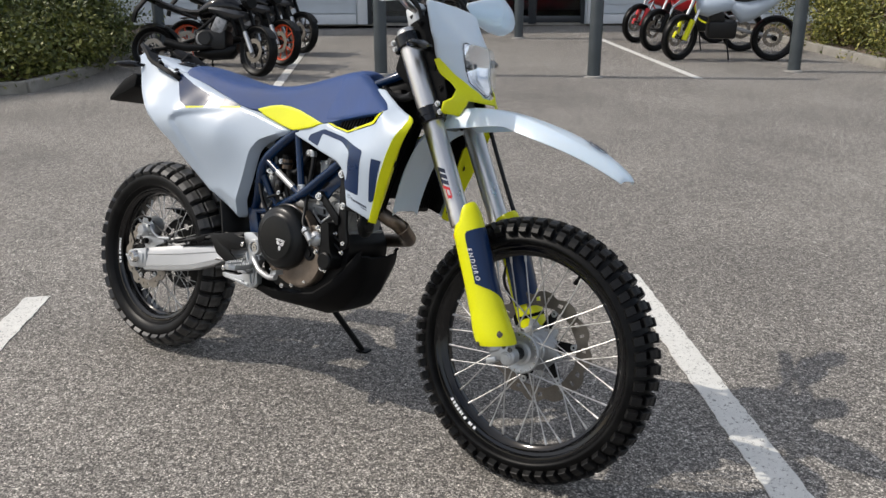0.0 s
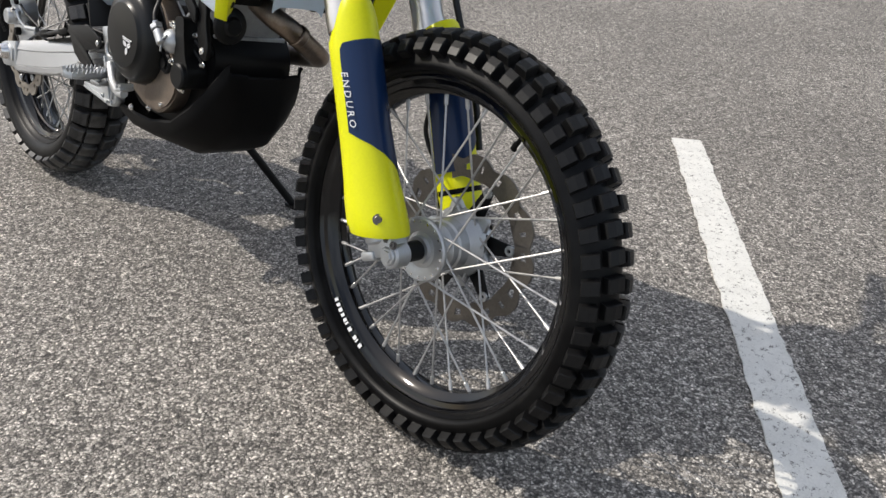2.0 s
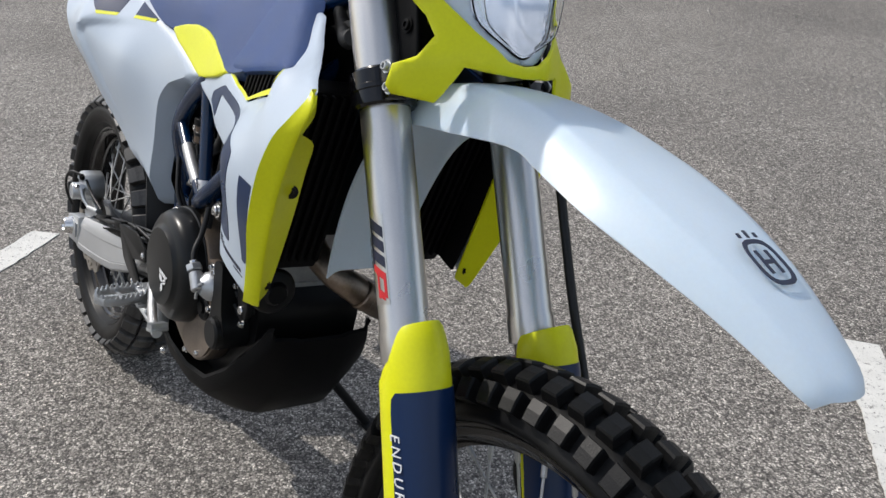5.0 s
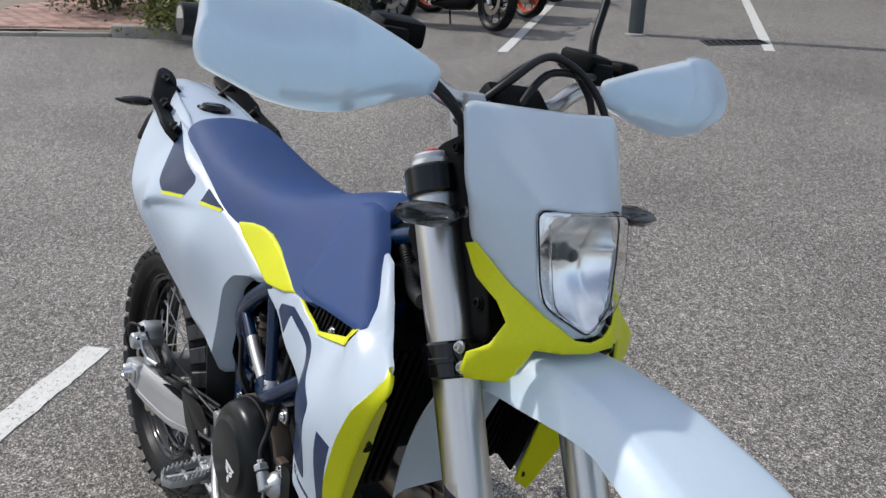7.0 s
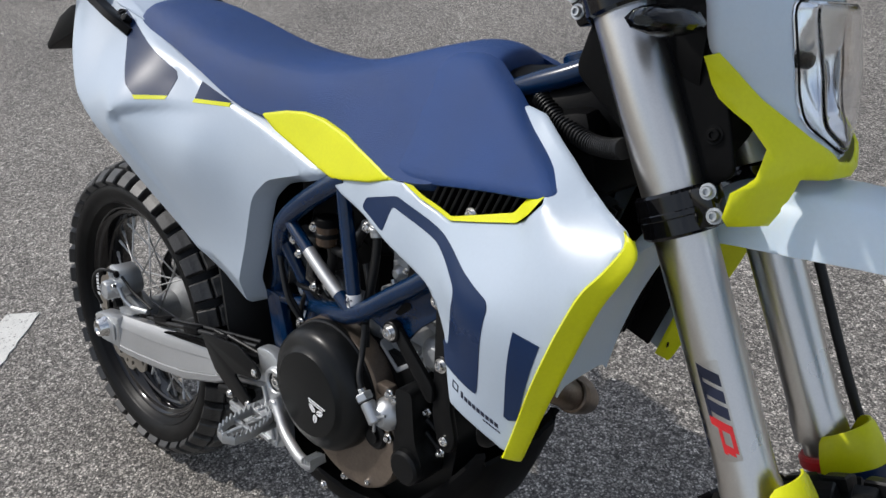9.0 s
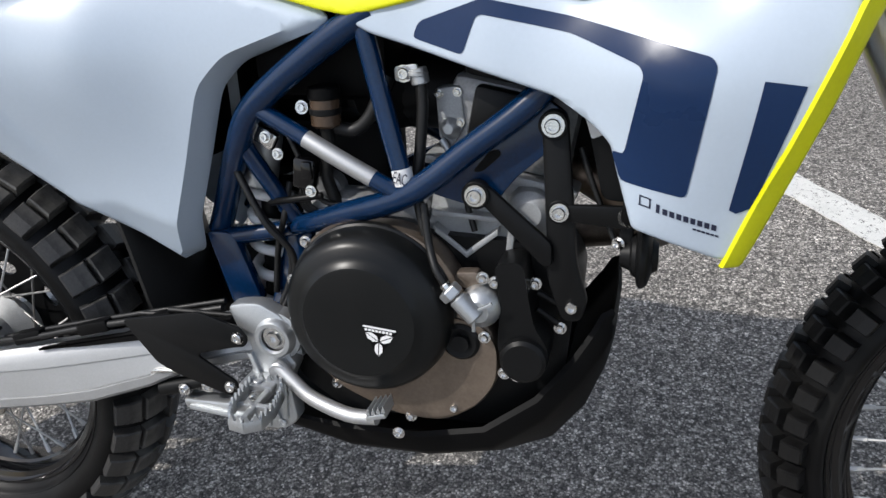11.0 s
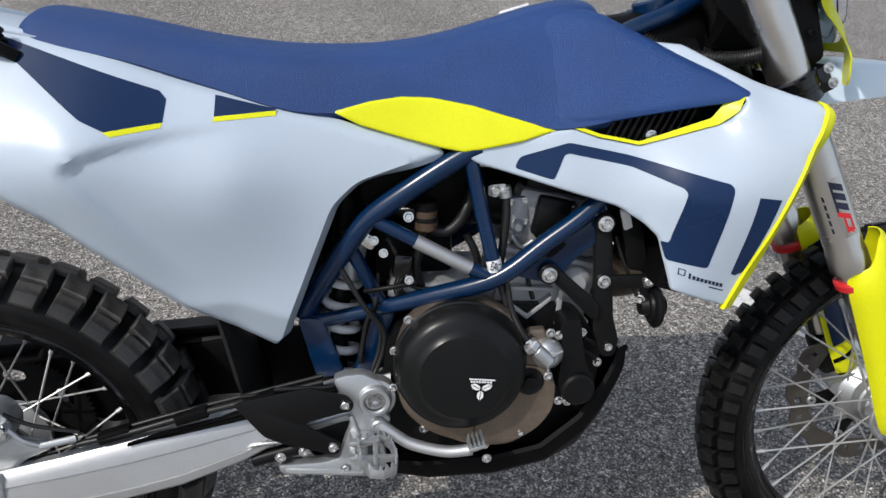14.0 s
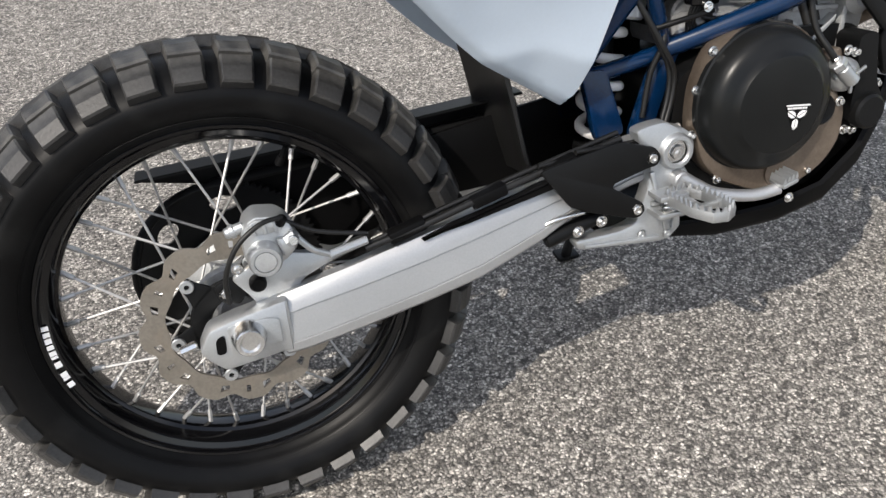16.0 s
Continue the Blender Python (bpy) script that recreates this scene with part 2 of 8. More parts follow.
def box(size, m=None, bevel=0.004, segments=2):
    bm = bmesh.new()
    bmesh.ops.create_cube(bm, size=1.0)
    bmesh.ops.scale(bm, vec=size, verts=bm.verts)
    if bevel:
        bmesh.ops.bevel(bm, geom=bm.edges[:], offset=bevel, segments=segments, profile=0.5, affect="EDGES")
    if m is not None:
        bm.transform(m)
    me = bpy.data.meshes.new("mesh")
    bm.to_mesh(me)
    bm.free()
    me.polygons.foreach_set("use_smooth", [True] * len(me.polygons))
    return sharpen(me, 30)


def rounded(outline, r=0.006, n=3):
    """Corners of a flat outline rounded off."""
    pts, res = [Vector(p) for p in outline], []
    k = len(pts)
    for i in range(k):
        a, b, c = pts[i - 1], pts[i], pts[(i + 1) % k]
        d = min(r, 0.45 * (a - b).length, 0.45 * (c - b).length)
        p, q = b + (a - b).normalized() * d, b + (c - b).normalized() * d
        for j in range(n + 1):
            t = j / n
            res.append(p * (1 - t) ** 2 + b * 2 * t * (1 - t) + q * t * t)
    return res


def plate(outline, y0, y1, bevel=0.0015, axis="y", r=0.0):
    """A flat plate cut to an outline in x, z (axis y), from y0 to y1, with broken edges."""
    pts = rounded(outline, r) if r else [Vector(p) for p in outline]
    bm = bmesh.new()
    vs = [bm.verts.new((p[0], y0, p[1])) for p in pts]
    f = bm.faces.new(vs)
    ext = bmesh.ops.extrude_face_region(bm, geom=[f])
    for v in ext["geom"]:
        if isinstance(v, bmesh.types.BMVert):
            v.co.y = y1
    bmesh.ops.recalc_face_normals(bm, faces=bm.faces)
    if bevel:
        es = [e for e in bm.edges if abs(e.verts[0].co.y - e.verts[1].co.y) < 1e-6]
        bmesh.ops.bevel(bm, geom=es, offset=bevel, segments=2, profile=0.5, affect="EDGES")
    me = bpy.data.meshes.new("mesh")
    bm.to_mesh(me)
    bm.free()
    me.polygons.foreach_set("use_smooth", [True] * len(me.polygons))
    return sharpen(me, 30)


def surface(ctrl):
    """A smooth sheet through (u, v, height) points: a thin-plate spline."""
    c = np.array(ctrl, float)
    p = c[:, :2]

    def ker(d):
        return np.where(d > 1e-9, d * d * np.log(np.maximum(d, 1e-9)), 0)

    n = len(c)
    k = ker(np.linalg.norm(p[:, None] - p[None], axis=2)) + 1e-5 * np.eye(n)
    q = np.c_[np.ones(n), p]
    a = np.block([[k, q], [q.T, np.zeros((3, 3))]])
    w = np.linalg.solve(a, np.r_[c[:, 2], np.zeros(3)])

    def f(u, v):
        d = np.hypot(p[:, 0] - u, p[:, 1] - v)
        return float(ker(d) @ w[:n] + w[n] + w[n + 1] * u + w[n + 2] * v)

    return f


def sheet(outline, f, grid=0.012, edge=0.006, thick=0.003, smooth=True, out=-1.0, holes=(), lift=0.0, place=None, fall=None):
    """A curved panel: an outline in (u, v) laid on the surface f, its rim rolled in by edge, with a wall of that thickness behind.
    out: the sign of the outer side along the third axis. fall: how far the rim drops, where it is a return. place: maps (u, v, w) to x, y, z."""
    from mathutils.geometry import delaunay_2d_cdt

    place = place or (lambda u, v, w: (u, w, v))
    rings = [[Vector(p[:2]) for p in outline]] + [[Vector(p[:2]) for p in h] for h in holes]

    def dense(ring):
        res = []
        for i, p in enumerate(ring):
            q = ring[(i + 1) % len(ring)]
            k = max(1, int((q - p).length / grid))
            res += [p.lerp(q, j / k) for j in range(k)]
        return res

    rings = [dense(r) for r in rings]
    pts, edges, segs = [], [], []
    for ring in rings:
        k = len(pts)
        pts += ring
        edges += [(k + i, k + (i + 1) % len(ring)) for i in range(len(ring))]
    for a, b in edges:
        segs.append((pts[a].x, pts[a].y, pts[b].x, pts[b].y))
    segs = np.array(segs)

    def inside(u, v):
        c = False
        for x0, y0, x1, y1 in segs:
            if (y0 > v) != (y1 > v) and u < (x1 - x0) * (v - y0) / (y1 - y0) + x0:
                c = not c
        return c

    def dist(u, v):
        a, d = segs[:, :2], segs[:, 2:] - segs[:, :2]
        t = np.clip((((u, v) - a) * d).sum(1) / np.maximum((d * d).sum(1), 1e-12), 0, 1)
        return float(np.hypot(*(a + d * t[:, None] - (u, v)).T).min())

    nb = len(pts)
    if edge > 0:
        for depth in (0.2, 0.55, 1.0):
            for ring in rings:
                k = len(ring)
                for i in range(k):
                    d = ring[(i + 1) % k] - ring[i - 1]
                    nrm = Vector((-d.y, d.x)).normalized()
                    for s in (1, -1):
                        q = ring[i] + nrm * s * edge * depth
                        if inside(q.x, q.y) and dist(q.x, q.y) > edge * depth * 0.9:
                            pts.append(q)
    lo, hi = segs[:, :2].min(0), segs[:, :2].max(0)
    for i, u in enumerate(np.arange(lo[0], hi[0], grid)):
        for v in np.arange(lo[1] + (i % 2) * grid / 2, hi[1], grid):
            if inside(u, v) and dist(u, v) > max(edge * 1.3, grid * 0.4):
                pts.append(Vector((u, v)))
    vs, es, fs, *_ = delaunay_2d_cdt(pts, edges, [], 2 if not holes else 4, 1e-6)
    top, low = [], []
    for p in vs:
        d = dist(p.x, p.y)
        drop = 0.0
        if edge > 0 and d < edge:
            drop = edge - math.sqrt(max(edge * edge - (edge - d) ** 2, 0))
            if fall:
                drop = max(drop * 0.5, fall(p.x, p.y) * (1 - d / edge))
        w = f(p.x, p.y)
        top.append(place(p.x, p.y, w + out * (lift - drop)))
        low.append(place(p.x, p.y, w + out * (lift - max(thick, drop + 0.0008))))
    n = len(top)
    use = {}
    faces = []
    for t in fs:
        c = sum((vs[i] for i in t), Vector((0, 0))) / len(t)
        if not inside(c.x, c.y):
            continue
        faces.append(tuple(t))
        for a, b in zip(t, list(t[1:]) + [t[0]]):
            use[(a, b)] = use.get((a, b), 0) + 1
    body = faces + [tuple(n + i for i in t)[::-1] for t in faces]
    for (a, b) in use:
        if (b, a) not in use:
            body.append((b, a, n + a, n + b))
    return sharpen(mesh_from(top + low, body), 45)


def mirror_y(me):
    m2 = me.copy()
    m2.transform(Matrix.Diagonal((1, -1, 1, 1)))
    m2.flip_normals()
    return m2


def letters(text, size, m, material, parent, name="lettering", depth=0.0004, font_shear=0.0, spacing=1.0):
    """Raised lettering in the built-in font, on the plane of m."""
    cu = bpy.data.curves.new("text", "FONT")
    cu.body, cu.size, cu.extrude, cu.align_x, cu.align_y, cu.shear = text, size, depth, "CENTER", "CENTER", font_shear
    cu.space_character = spacing
    cu.resolution_u = 2
    tmp = bpy.data.objects.new("text", cu)
    scene.collection.objects.link(tmp)
    me = bpy.data.meshes.new_from_object(tmp.evaluated_get(bpy.context.evaluated_depsgraph_get()))
    bpy.data.objects.remove(tmp)
    me.transform(m)
    me.materials.clear()
    return part(name, me, material, parent)


def bolt(p, way, r=0.006, h=0.004):
    """A socket-head screw: a chamfered head with a recess."""
    prof = [(0, h * 0.35), (r * 0.5, h * 0.35), (r * 0.55, h), (r * 0.85, h), (r, h * 0.75), (r, 0), (r * 1.45, 0), (r * 1.45, -h * 0.3), (0, -h * 0.3)]
    me = lathe(prof, axis="z", sides=14)
    me.transform(Matrix.Translation(p) @ Vector(way).to_track_quat("Z", "Y").to_matrix().to_4x4())
    return me


# ---- ground ----
ROW = Vector((-0.63, 0.777))  # from the near row of bays across the aisle


def smoothstep(a, b, v):
    t = min(max((v - a) / (b - a), 0.0), 1.0)
    return t * t * (3 - 2 * t)


def gz(x, y):
    """The ground's height: level under the motorcycle, rising gently across the aisle."""
    s = (x - 0.2) * ROW.x + (y - 1.0) * ROW.y
    r = max(0.0, s - 0.4)
    return 0.080 * (r * r / (r + 1.2)) * (1 - smoothstep(14, 60, s)) if r > 0 else 0.0


def asphalt():
    m = bpy.data.materials.new("asphalt")
    m.use_nodes = True
    n, l = m.node_tree.nodes, m.node_tree.links
    b = n["Principled BSDF"]
    tc = n.new("ShaderNodeTexCoord")
    vor = n.new("ShaderNodeTexVoronoi")
    vor.inputs["Scale"].default_value = 225.0
    warp = n.new("ShaderNodeTexNoise")
    warp.inputs["Scale"].default_value, warp.inputs["Detail"].default_value = 90.0, 3.0
    l.new(tc.outputs["Object"], warp.inputs["Vector"])
    wm = n.new("ShaderNodeVectorMath")
    wm.operation = "MULTIPLY_ADD"
    wm.inputs[1].default_value = (0.010, 0.010, 0.010)
    l.new(warp.outputs["Color"], wm.inputs[0])
    l.new(tc.outputs["Object"], wm.inputs[2])
    l.new(wm.outputs[0], vor.inputs["Vector"])
    sep = n.new("ShaderNodeSeparateColor")
    l.new(vor.outputs["Color"], sep.inputs[0])
    ramp = n.new("ShaderNodeValToRGB")
    e = ramp.color_ramp.elements
    e[0].position, e[0].color = 0.0, (0.084, 0.077, 0.069, 1)
    e[1].position, e[1].color = 1.0, (0.700, 0.655, 0.590, 1)
    for pos, col in ((0.35, (0.182, 0.168, 0.150, 1)), (0.62, (0.318, 0.294, 0.261, 1)), (0.85, (0.474, 0.438, 0.390, 1))):
        k = e.new(pos)
        k.color = col
    l.new(sep.outputs[0], ramp.inputs[0])
    gap = n.new("ShaderNodeMapRange")
    gap.inputs[1].default_value, gap.inputs[2].default_value = 0.25, 0.75
    gap.inputs[3].default_value, gap.inputs[4].default_value = 1.0, 0.35
    l.new(vor.outputs["Distance"], gap.inputs[0])
    mul = n.new("ShaderNodeMix")
    mul.data_type, mul.blend_type = "RGBA", "MULTIPLY"
    mul.inputs["Factor"].default_value = 1.0
    l.new(ramp.outputs[0], mul.inputs["A"])
    l.new(gap.outputs[0], mul.inputs["B"])
    big = n.new("ShaderNodeTexNoise")
    big.inputs["Scale"].default_value, big.inputs["Detail"].default_value = 0.7, 6.0
    l.new(tc.outputs["Object"], big.inputs["Vector"])
    br = n.new("ShaderNodeMapRange")
    br.inputs[1].default_value, br.inputs[2].default_value = 0.3, 0.7
    br.inputs[3].default_value, br.inputs[4].default_value = 0.82, 1.22
    l.new(big.outputs["Fac"], br.inputs[0])
    mul2 = n.new("ShaderNodeMix")
    mul2.data_type, mul2.blend_type = "RGBA", "MULTIPLY"
    mul2.inputs["Factor"].default_value = 1.0
    l.new(mul.outputs["Result"], mul2.inputs["A"])
    l.new(br.outputs[0], mul2.inputs["B"])
    mid = n.new("ShaderNodeTexNoise")
    mid.inputs["Scale"].default_value, mid.inputs["Detail"].default_value, mid.inputs["Roughness"].default_value = 52.0, 5.0, 0.7
    l.new(tc.outputs["Object"], mid.inputs["Vector"])
    mr = n.new("ShaderNodeMapRange")
    mr.inputs[1].default_value, mr.inputs[2].default_value = 0.32, 0.68
    mr.inputs[3].default_value, mr.inputs[4].default_value = 0.70, 1.34
    l.new(mid.outputs["Fac"], mr.inputs[0])
    mul3 = n.new("ShaderNodeMix")
    mul3.data_type, mul3.blend_type = "RGBA", "MULTIPLY"
    mul3.inputs["Factor"].default_value = 1.0
    l.new(mul2.outputs["Result"], mul3.inputs["A"])
    l.new(mr.outputs[0], mul3.inputs["B"])
    coarse = n.new("ShaderNodeTexVoronoi")
    coarse.inputs["Scale"].default_value = 92.0
    l.new(wm.outputs[0], coarse.inputs["Vector"])
    csep = n.new("ShaderNodeSeparateColor")
    l.new(coarse.outputs["Color"], csep.inputs[0])
    cr = n.new("ShaderNodeMapRange")
    cr.inputs[3].default_value, cr.inputs[4].default_value = 0.66, 1.42
    l.new(csep.outputs[0], cr.inputs[0])
    mul4 = n.new("ShaderNodeMix")
    mul4.data_type, mul4.blend_type = "RGBA", "MULTIPLY"
    mul4.inputs["Factor"].default_value = 1.0
    l.new(mul3.outputs["Result"], mul4.inputs["A"])
    l.new(cr.outputs[0], mul4.inputs["B"])
    l.new(mul4.outputs["Result"], b.inputs["Base Color"])
    b.inputs["Roughness"].default_value = 0.82
    inv = n.new("ShaderNodeMath")
    inv.operation = "MULTIPLY_ADD"
    inv.inputs[1].default_value, inv.inputs[2].default_value = -0.8, 1.0
    l.new(vor.outputs["Distance"], inv.inputs[0])
    hh = n.new("ShaderNodeMath")
    hh.operation = "MULTIPLY_ADD"
    l.new(sep.outputs[1], hh.inputs[0])
    hh.inputs[1].default_value = 0.5
    l.new(inv.outputs[0], hh.inputs[2])
    bp = n.new("ShaderNodeBump")
    bp.inputs["Strength"].default_value, bp.inputs["Distance"].default_value = 0.9, 0.0035
    l.new(hh.outputs[0], bp.inputs["Height"])
    l.new(bp.outputs[0], b.inputs["Normal"])
    return m


def line_paint():
    m = mat("line_paint", (0.62, 0.61, 0.57), 0.6, var=0.10, scale=20, fine=220, bump=0.8, depth=0.0025)
    n, l = m.node_tree.nodes, m.node_tree.links
    b = n["Principled BSDF"]
    tc = n.new("ShaderNodeTexCoord")
    wear = n.new("ShaderNodeTexNoise")
    wear.inputs["Scale"].default_value, wear.inputs["Detail"].default_value, wear.inputs["Roughness"].default_value = 75.0, 10.0, 0.80
    l.new(tc.outputs["Object"], wear.inputs["Vector"])
    mr = n.new("ShaderNodeMapRange")
    mr.inputs[1].default_value, mr.inputs[2].default_value = 0.56, 0.60
    l.new(wear.outputs["Fac"], mr.inputs[0])
    mx = n.new("ShaderNodeMix")
    mx.data_type = "RGBA"
    mx.inputs["B"].default_value = (0.12, 0.115, 0.105, 1)
    l.new(mr.outputs[0], mx.inputs["Factor"])
    l.new(b.inputs["Base Color"].links[0].from_socket, mx.inputs["A"])
    l.new(mx.outputs["Result"], b.inputs["Base Color"])
    return m


ASPHALT, PAINT = asphalt(), line_paint()


def ground_sheet():
    """One sheet out to the horizon: fine squares near, wide ones far."""
    edge = [0.0]
    while edge[-1] < 1500:
        edge.append(edge[-1] + max(0.7, edge[-1] * 0.12))
    line = [-e for e in edge[:0:-1]] + edge
    n = len(line)
    verts = [(x, y, gz(x, y)) for y in line for x in line]
    faces = [(j * n + i, j * n + i + 1, (j + 1) * n + i + 1, (j + 1) * n + i) for j in range(n - 1) for i in range(n - 1)]
    return mesh_from(verts, faces)


tagged(part("ground", ground_sheet(), ASPHALT), "coarse grey asphalt of the car park", "ground", kind="structure")


def strip(a, b, width, lift=0.004, ragged=0.004):
    """A painted line from a to b, laid on the ground, its edges a little ragged."""
    a, b = Vector(a), Vector(b)
    d = (b - a).normalized()
    nrm = Vector((-d.y, d.x))
    rnd = random.Random(7)
    k = max(4, int((b - a).length / 0.03))
    verts, faces = [], []
    for i in range(k + 1):
        p = a.lerp(b, i / k)
        for s in (-1, 1):
            q = p + nrm * s * (width / 2 + rnd.uniform(-ragged, ragged))
            verts.append((q.x, q.y, gz(q.x, q.y) + lift))
    for i in range(k):
        faces.append((2 * i, 2 * i + 1, 2 * i + 3, 2 * i + 2))
    return thicken(mesh_from(verts, faces, False), 0.003)


for name, a, b, w in (
    ("parking_line_1", (1.170, 1.790), (3.27, -1.35), 0.105),
    ("parking_line_2", (-0.857, 0.105), (1.643, -2.58), 0.105),
):
    tagged(part(name, strip(a, b, w), PAINT), "worn white painted parking line on asphalt", "parking line", kind="structure")


# ---- the motorcycle: x ahead, y to its left, z up, from the rear tyre's foot ----
bike = thing("motorcycle", pose(0, 0.0887, 0) @ pose(0, 0, 0, 0, 0, -1.6) @ pose(0, 0, 0, -11.00), "white, blue and yellow enduro motorcycle on its side stand", "motorcycle")
STEER = Matrix.Translation((1.2, 0, 0)) @ pose(0, 0, 0, 0, 0, -0.3) @ Matrix.Translation((-1.2, 0, 0))
FRONT, REAR = Vector((1.506, 0, 0.338)), Vector((0.0, 0, 0.335))


def turned(me):
    me.transform(STEER)
    return me


def tyre_mesh(R, Rc, top, bead, half_bead):
    """The carcass of a tyre round the y axis."""
    prof = []
    for i in range(15):
        f = radians(-top + 2 * top * i / 14)
        prof.append((R - Rc * (1 - math.cos(f)), Rc * math.sin(f)))
    a = prof[-1]
    side = [(a[0] - (a[0] - bead) * t, a[1] + (half_bead - a[1]) * t * t + 0.004 * math.sin(math.pi * t)) for t in (0.15, 0.3, 0.45, 0.6, 0.68, 0.7, 0.74, 0.76, 0.85, 1.0)]
    side[5] = (side[5][0], side[5][1] + 0.0018)
    side[6] = (side[6][0], side[6][1] + 0.0018)
    prof = [(r, -y) for r, y in side[::-1]] + prof + side
    me = lathe(prof, sides=96)
    return me


def tread_block(R, Rc, lean, half, slant, height, length):
    """One knob of the tread at angle zero: a tapered block that follows the crown."""

    def at(f, turn, lift):
        f = radians(f)
        r, y = R - Rc * (1 - math.cos(f)) + lift * math.cos(f), (Rc + lift) * math.sin(f)
        return Vector((r * math.cos(turn), y, r * math.sin(turn)))

    verts, faces, dt = [], [], length / R / 2
    for lift, g in ((-0.003, 1.14), (height * 0.84, 1.0), (height, 0.88)):
        for sl, st in ((-1, -1), (0, -1), (1, -1), (1, 1), (0, 1), (-1, 1)):
            verts.append(at(lean + sl * half * g, st * dt * g + sl * slant * dt, lift))
    for q in (0, 6):
        for j in range(6):
            faces.append((q + j, q + (j + 1) % 6, q + 6 + (j + 1) % 6, q + 6 + j))
    faces += [(12, 13, 16, 17), (13, 14, 15, 16)]
    return sharpen(mesh_from(verts, faces, False), 20)


def rim_mesh(R, half, well):
    prof = [(R, -half), (R + 0.001, -half - 0.003), (R - 0.0015, -half - 0.0045), (R - 0.005, -half - 0.004), (R - 0.0065, -half - 0.001), (R - 0.009, -half + 0.002), (R - 0.0165, -half + 0.0045), (R - 0.0185, -half + 0.0075), (well + 0.005, -half * 0.45), (well + 0.001, -half * 0.36), (well, -half * 0.2)]
    prof = prof + [(r, -y) for r, y in prof[::-1]] + [(R - 0.006, half - 0.006), (R - 0.006, -half + 0.006), (R, -half)]
    return lathe(prof, sides=96, angle=28)


def spoke_mesh(hub_r, hub_y, rim_r, sweep):
    """One spoke at angle zero on the rim, with its nipple; sweep: the angle by which its hub end lies ahead."""
    tip = Vector((rim_r, 0, 0))
    root = Vector((hub_r * math.cos(sweep), hub_y, hub_r * math.sin(sweep)))
    d = (root - tip).normalized()
    a = rod(tip - d * 0.004, root, 0.0018, 6)
    b = rod(tip - d * 0.006, tip + d * 0.017, 0.0034, 6, 0.001)
    return merged(a, b)


def wheel(name, centre, R, Rc, top, rim_R, rim_half, well, hub, rows, pitches, height, length, m, seed, flange, rubber, cast):
    w = part(name, along(rim_mesh(rim_R, rim_half, well), m), GLOSS, bike, "gloss black spoked rim")
    t = part("tyre", along(tyre_mesh(R, Rc, top, rim_R - 0.004, rim_half - 0.002), m), RUBBER, bike, "knobbly black off-road tyre")
    for lean, half, shift, slant in rows:
        me = along(tread_block(R, Rc, lean, half, slant, height, length), m)
        for i in range(pitches):
            ob = part("tread_block", me, rubber, t)
            ob.matrix_basis = Matrix.Translation(m.translation) @ Matrix.Rotation(2 * math.pi * (i + shift) / pitches, 4, "Y") @ Matrix.Translation(-m.translation)
    part("hub", along(lathe(hub, sides=40), m), cast, w, "cast silver hub")
    for k, (side, sweep) in enumerate(((-1, 0.95), (1, 0.95), (-1, -0.95), (1, -0.95))):
        me = along(spoke_mesh(flange[0], side * flange[1], well, sweep), m)
        for j in range(9):
            ob = part("spoke", me, SPOKE, w)
            ob.matrix_basis = Matrix.Translation(m.translation) @ Matrix.Rotation(2 * math.pi * (j / 9 + k / 36), 4, "Y") @ Matrix.Translation(-m.translation)
    return w


def disc_mesh(r1, r0, hub_r, arms, y, thick=0.004, waves=12):
    """A wave-edged brake disc with slots and a spider of arms."""
    n = waves * 10
    bands = []
    for i in range(n):
        a = 2 * math.pi * i / n
        w = math.cos(waves * a)
        e, q = r1 - 0.0055 * (0.5 - 0.5 * w) ** 2 * 2, r0 + 0.0015 * (1 - w)
        bands.append([q, q + (e - q) * 0.36, q + (e - q) * 0.66, e])
    verts = [(r * math.cos(2 * math.pi * i / n), y + s, r * math.sin(2 * math.pi * i / n)) for s in (-thick / 2, thick / 2) for i in range(n) for r in bands[i]]
    solid = lambda i, j: not (j == 1 and i % 10 in (2, 3) or j == 1 and i % 20 == 8)
    faces, o = [], n * 4
    for i in range(n):
        k = (i + 1) % n
        for j in range(3):
            if not solid(i, j):
                continue
            a, b, c, d = i * 4 + j, i * 4 + j + 1, k * 4 + j + 1, k * 4 + j
            faces += [(a, b, c, d), (o + d, o + c, o + b, o + a)]
            for p, q, open_side in ((a, b, not solid((i - 1) % n, j)), (c, d, not solid(k, j)), (b, c, j == 2 or not solid(i, j + 1)), (d, a, j == 0 or not solid(i, j - 1))):
                if open_side:
                    faces.append((q, p, o + p, o + q))
    ring = mesh_from(verts, faces, False)
    pieces = [ring]
    for k in range(arms):
        a = 2 * math.pi * k / arms + 0.2
        rot = Matrix.Rotation(-a, 4, "Y")
        arm = plate([(hub_r - 0.012, -0.017), (r0 - 0.014, -0.011), (r0 - 0.001, -0.008), (r0 + 0.003, 0.0), (r0 - 0.001, 0.008), (r0 - 0.014, 0.011), (hub_r - 0.012, 0.020)], y - 0.002, y + 0.002, 0.0008)
        arm.transform(rot)
        but = lathe([(0.0035, 0.005), (0.008, 0.005), (0.009, 0.0035), (0.009, -0.0035), (0.008, -0.005), (0.0035, -0.005), (0.0035, 0.005)], (0, y, 0), sides=14)
        but.transform(rot @ Matrix.Translation((r0 - 0.006, 0, 0)))
        pieces += [arm, but]
    return [merged(ring)] + pieces[1:]


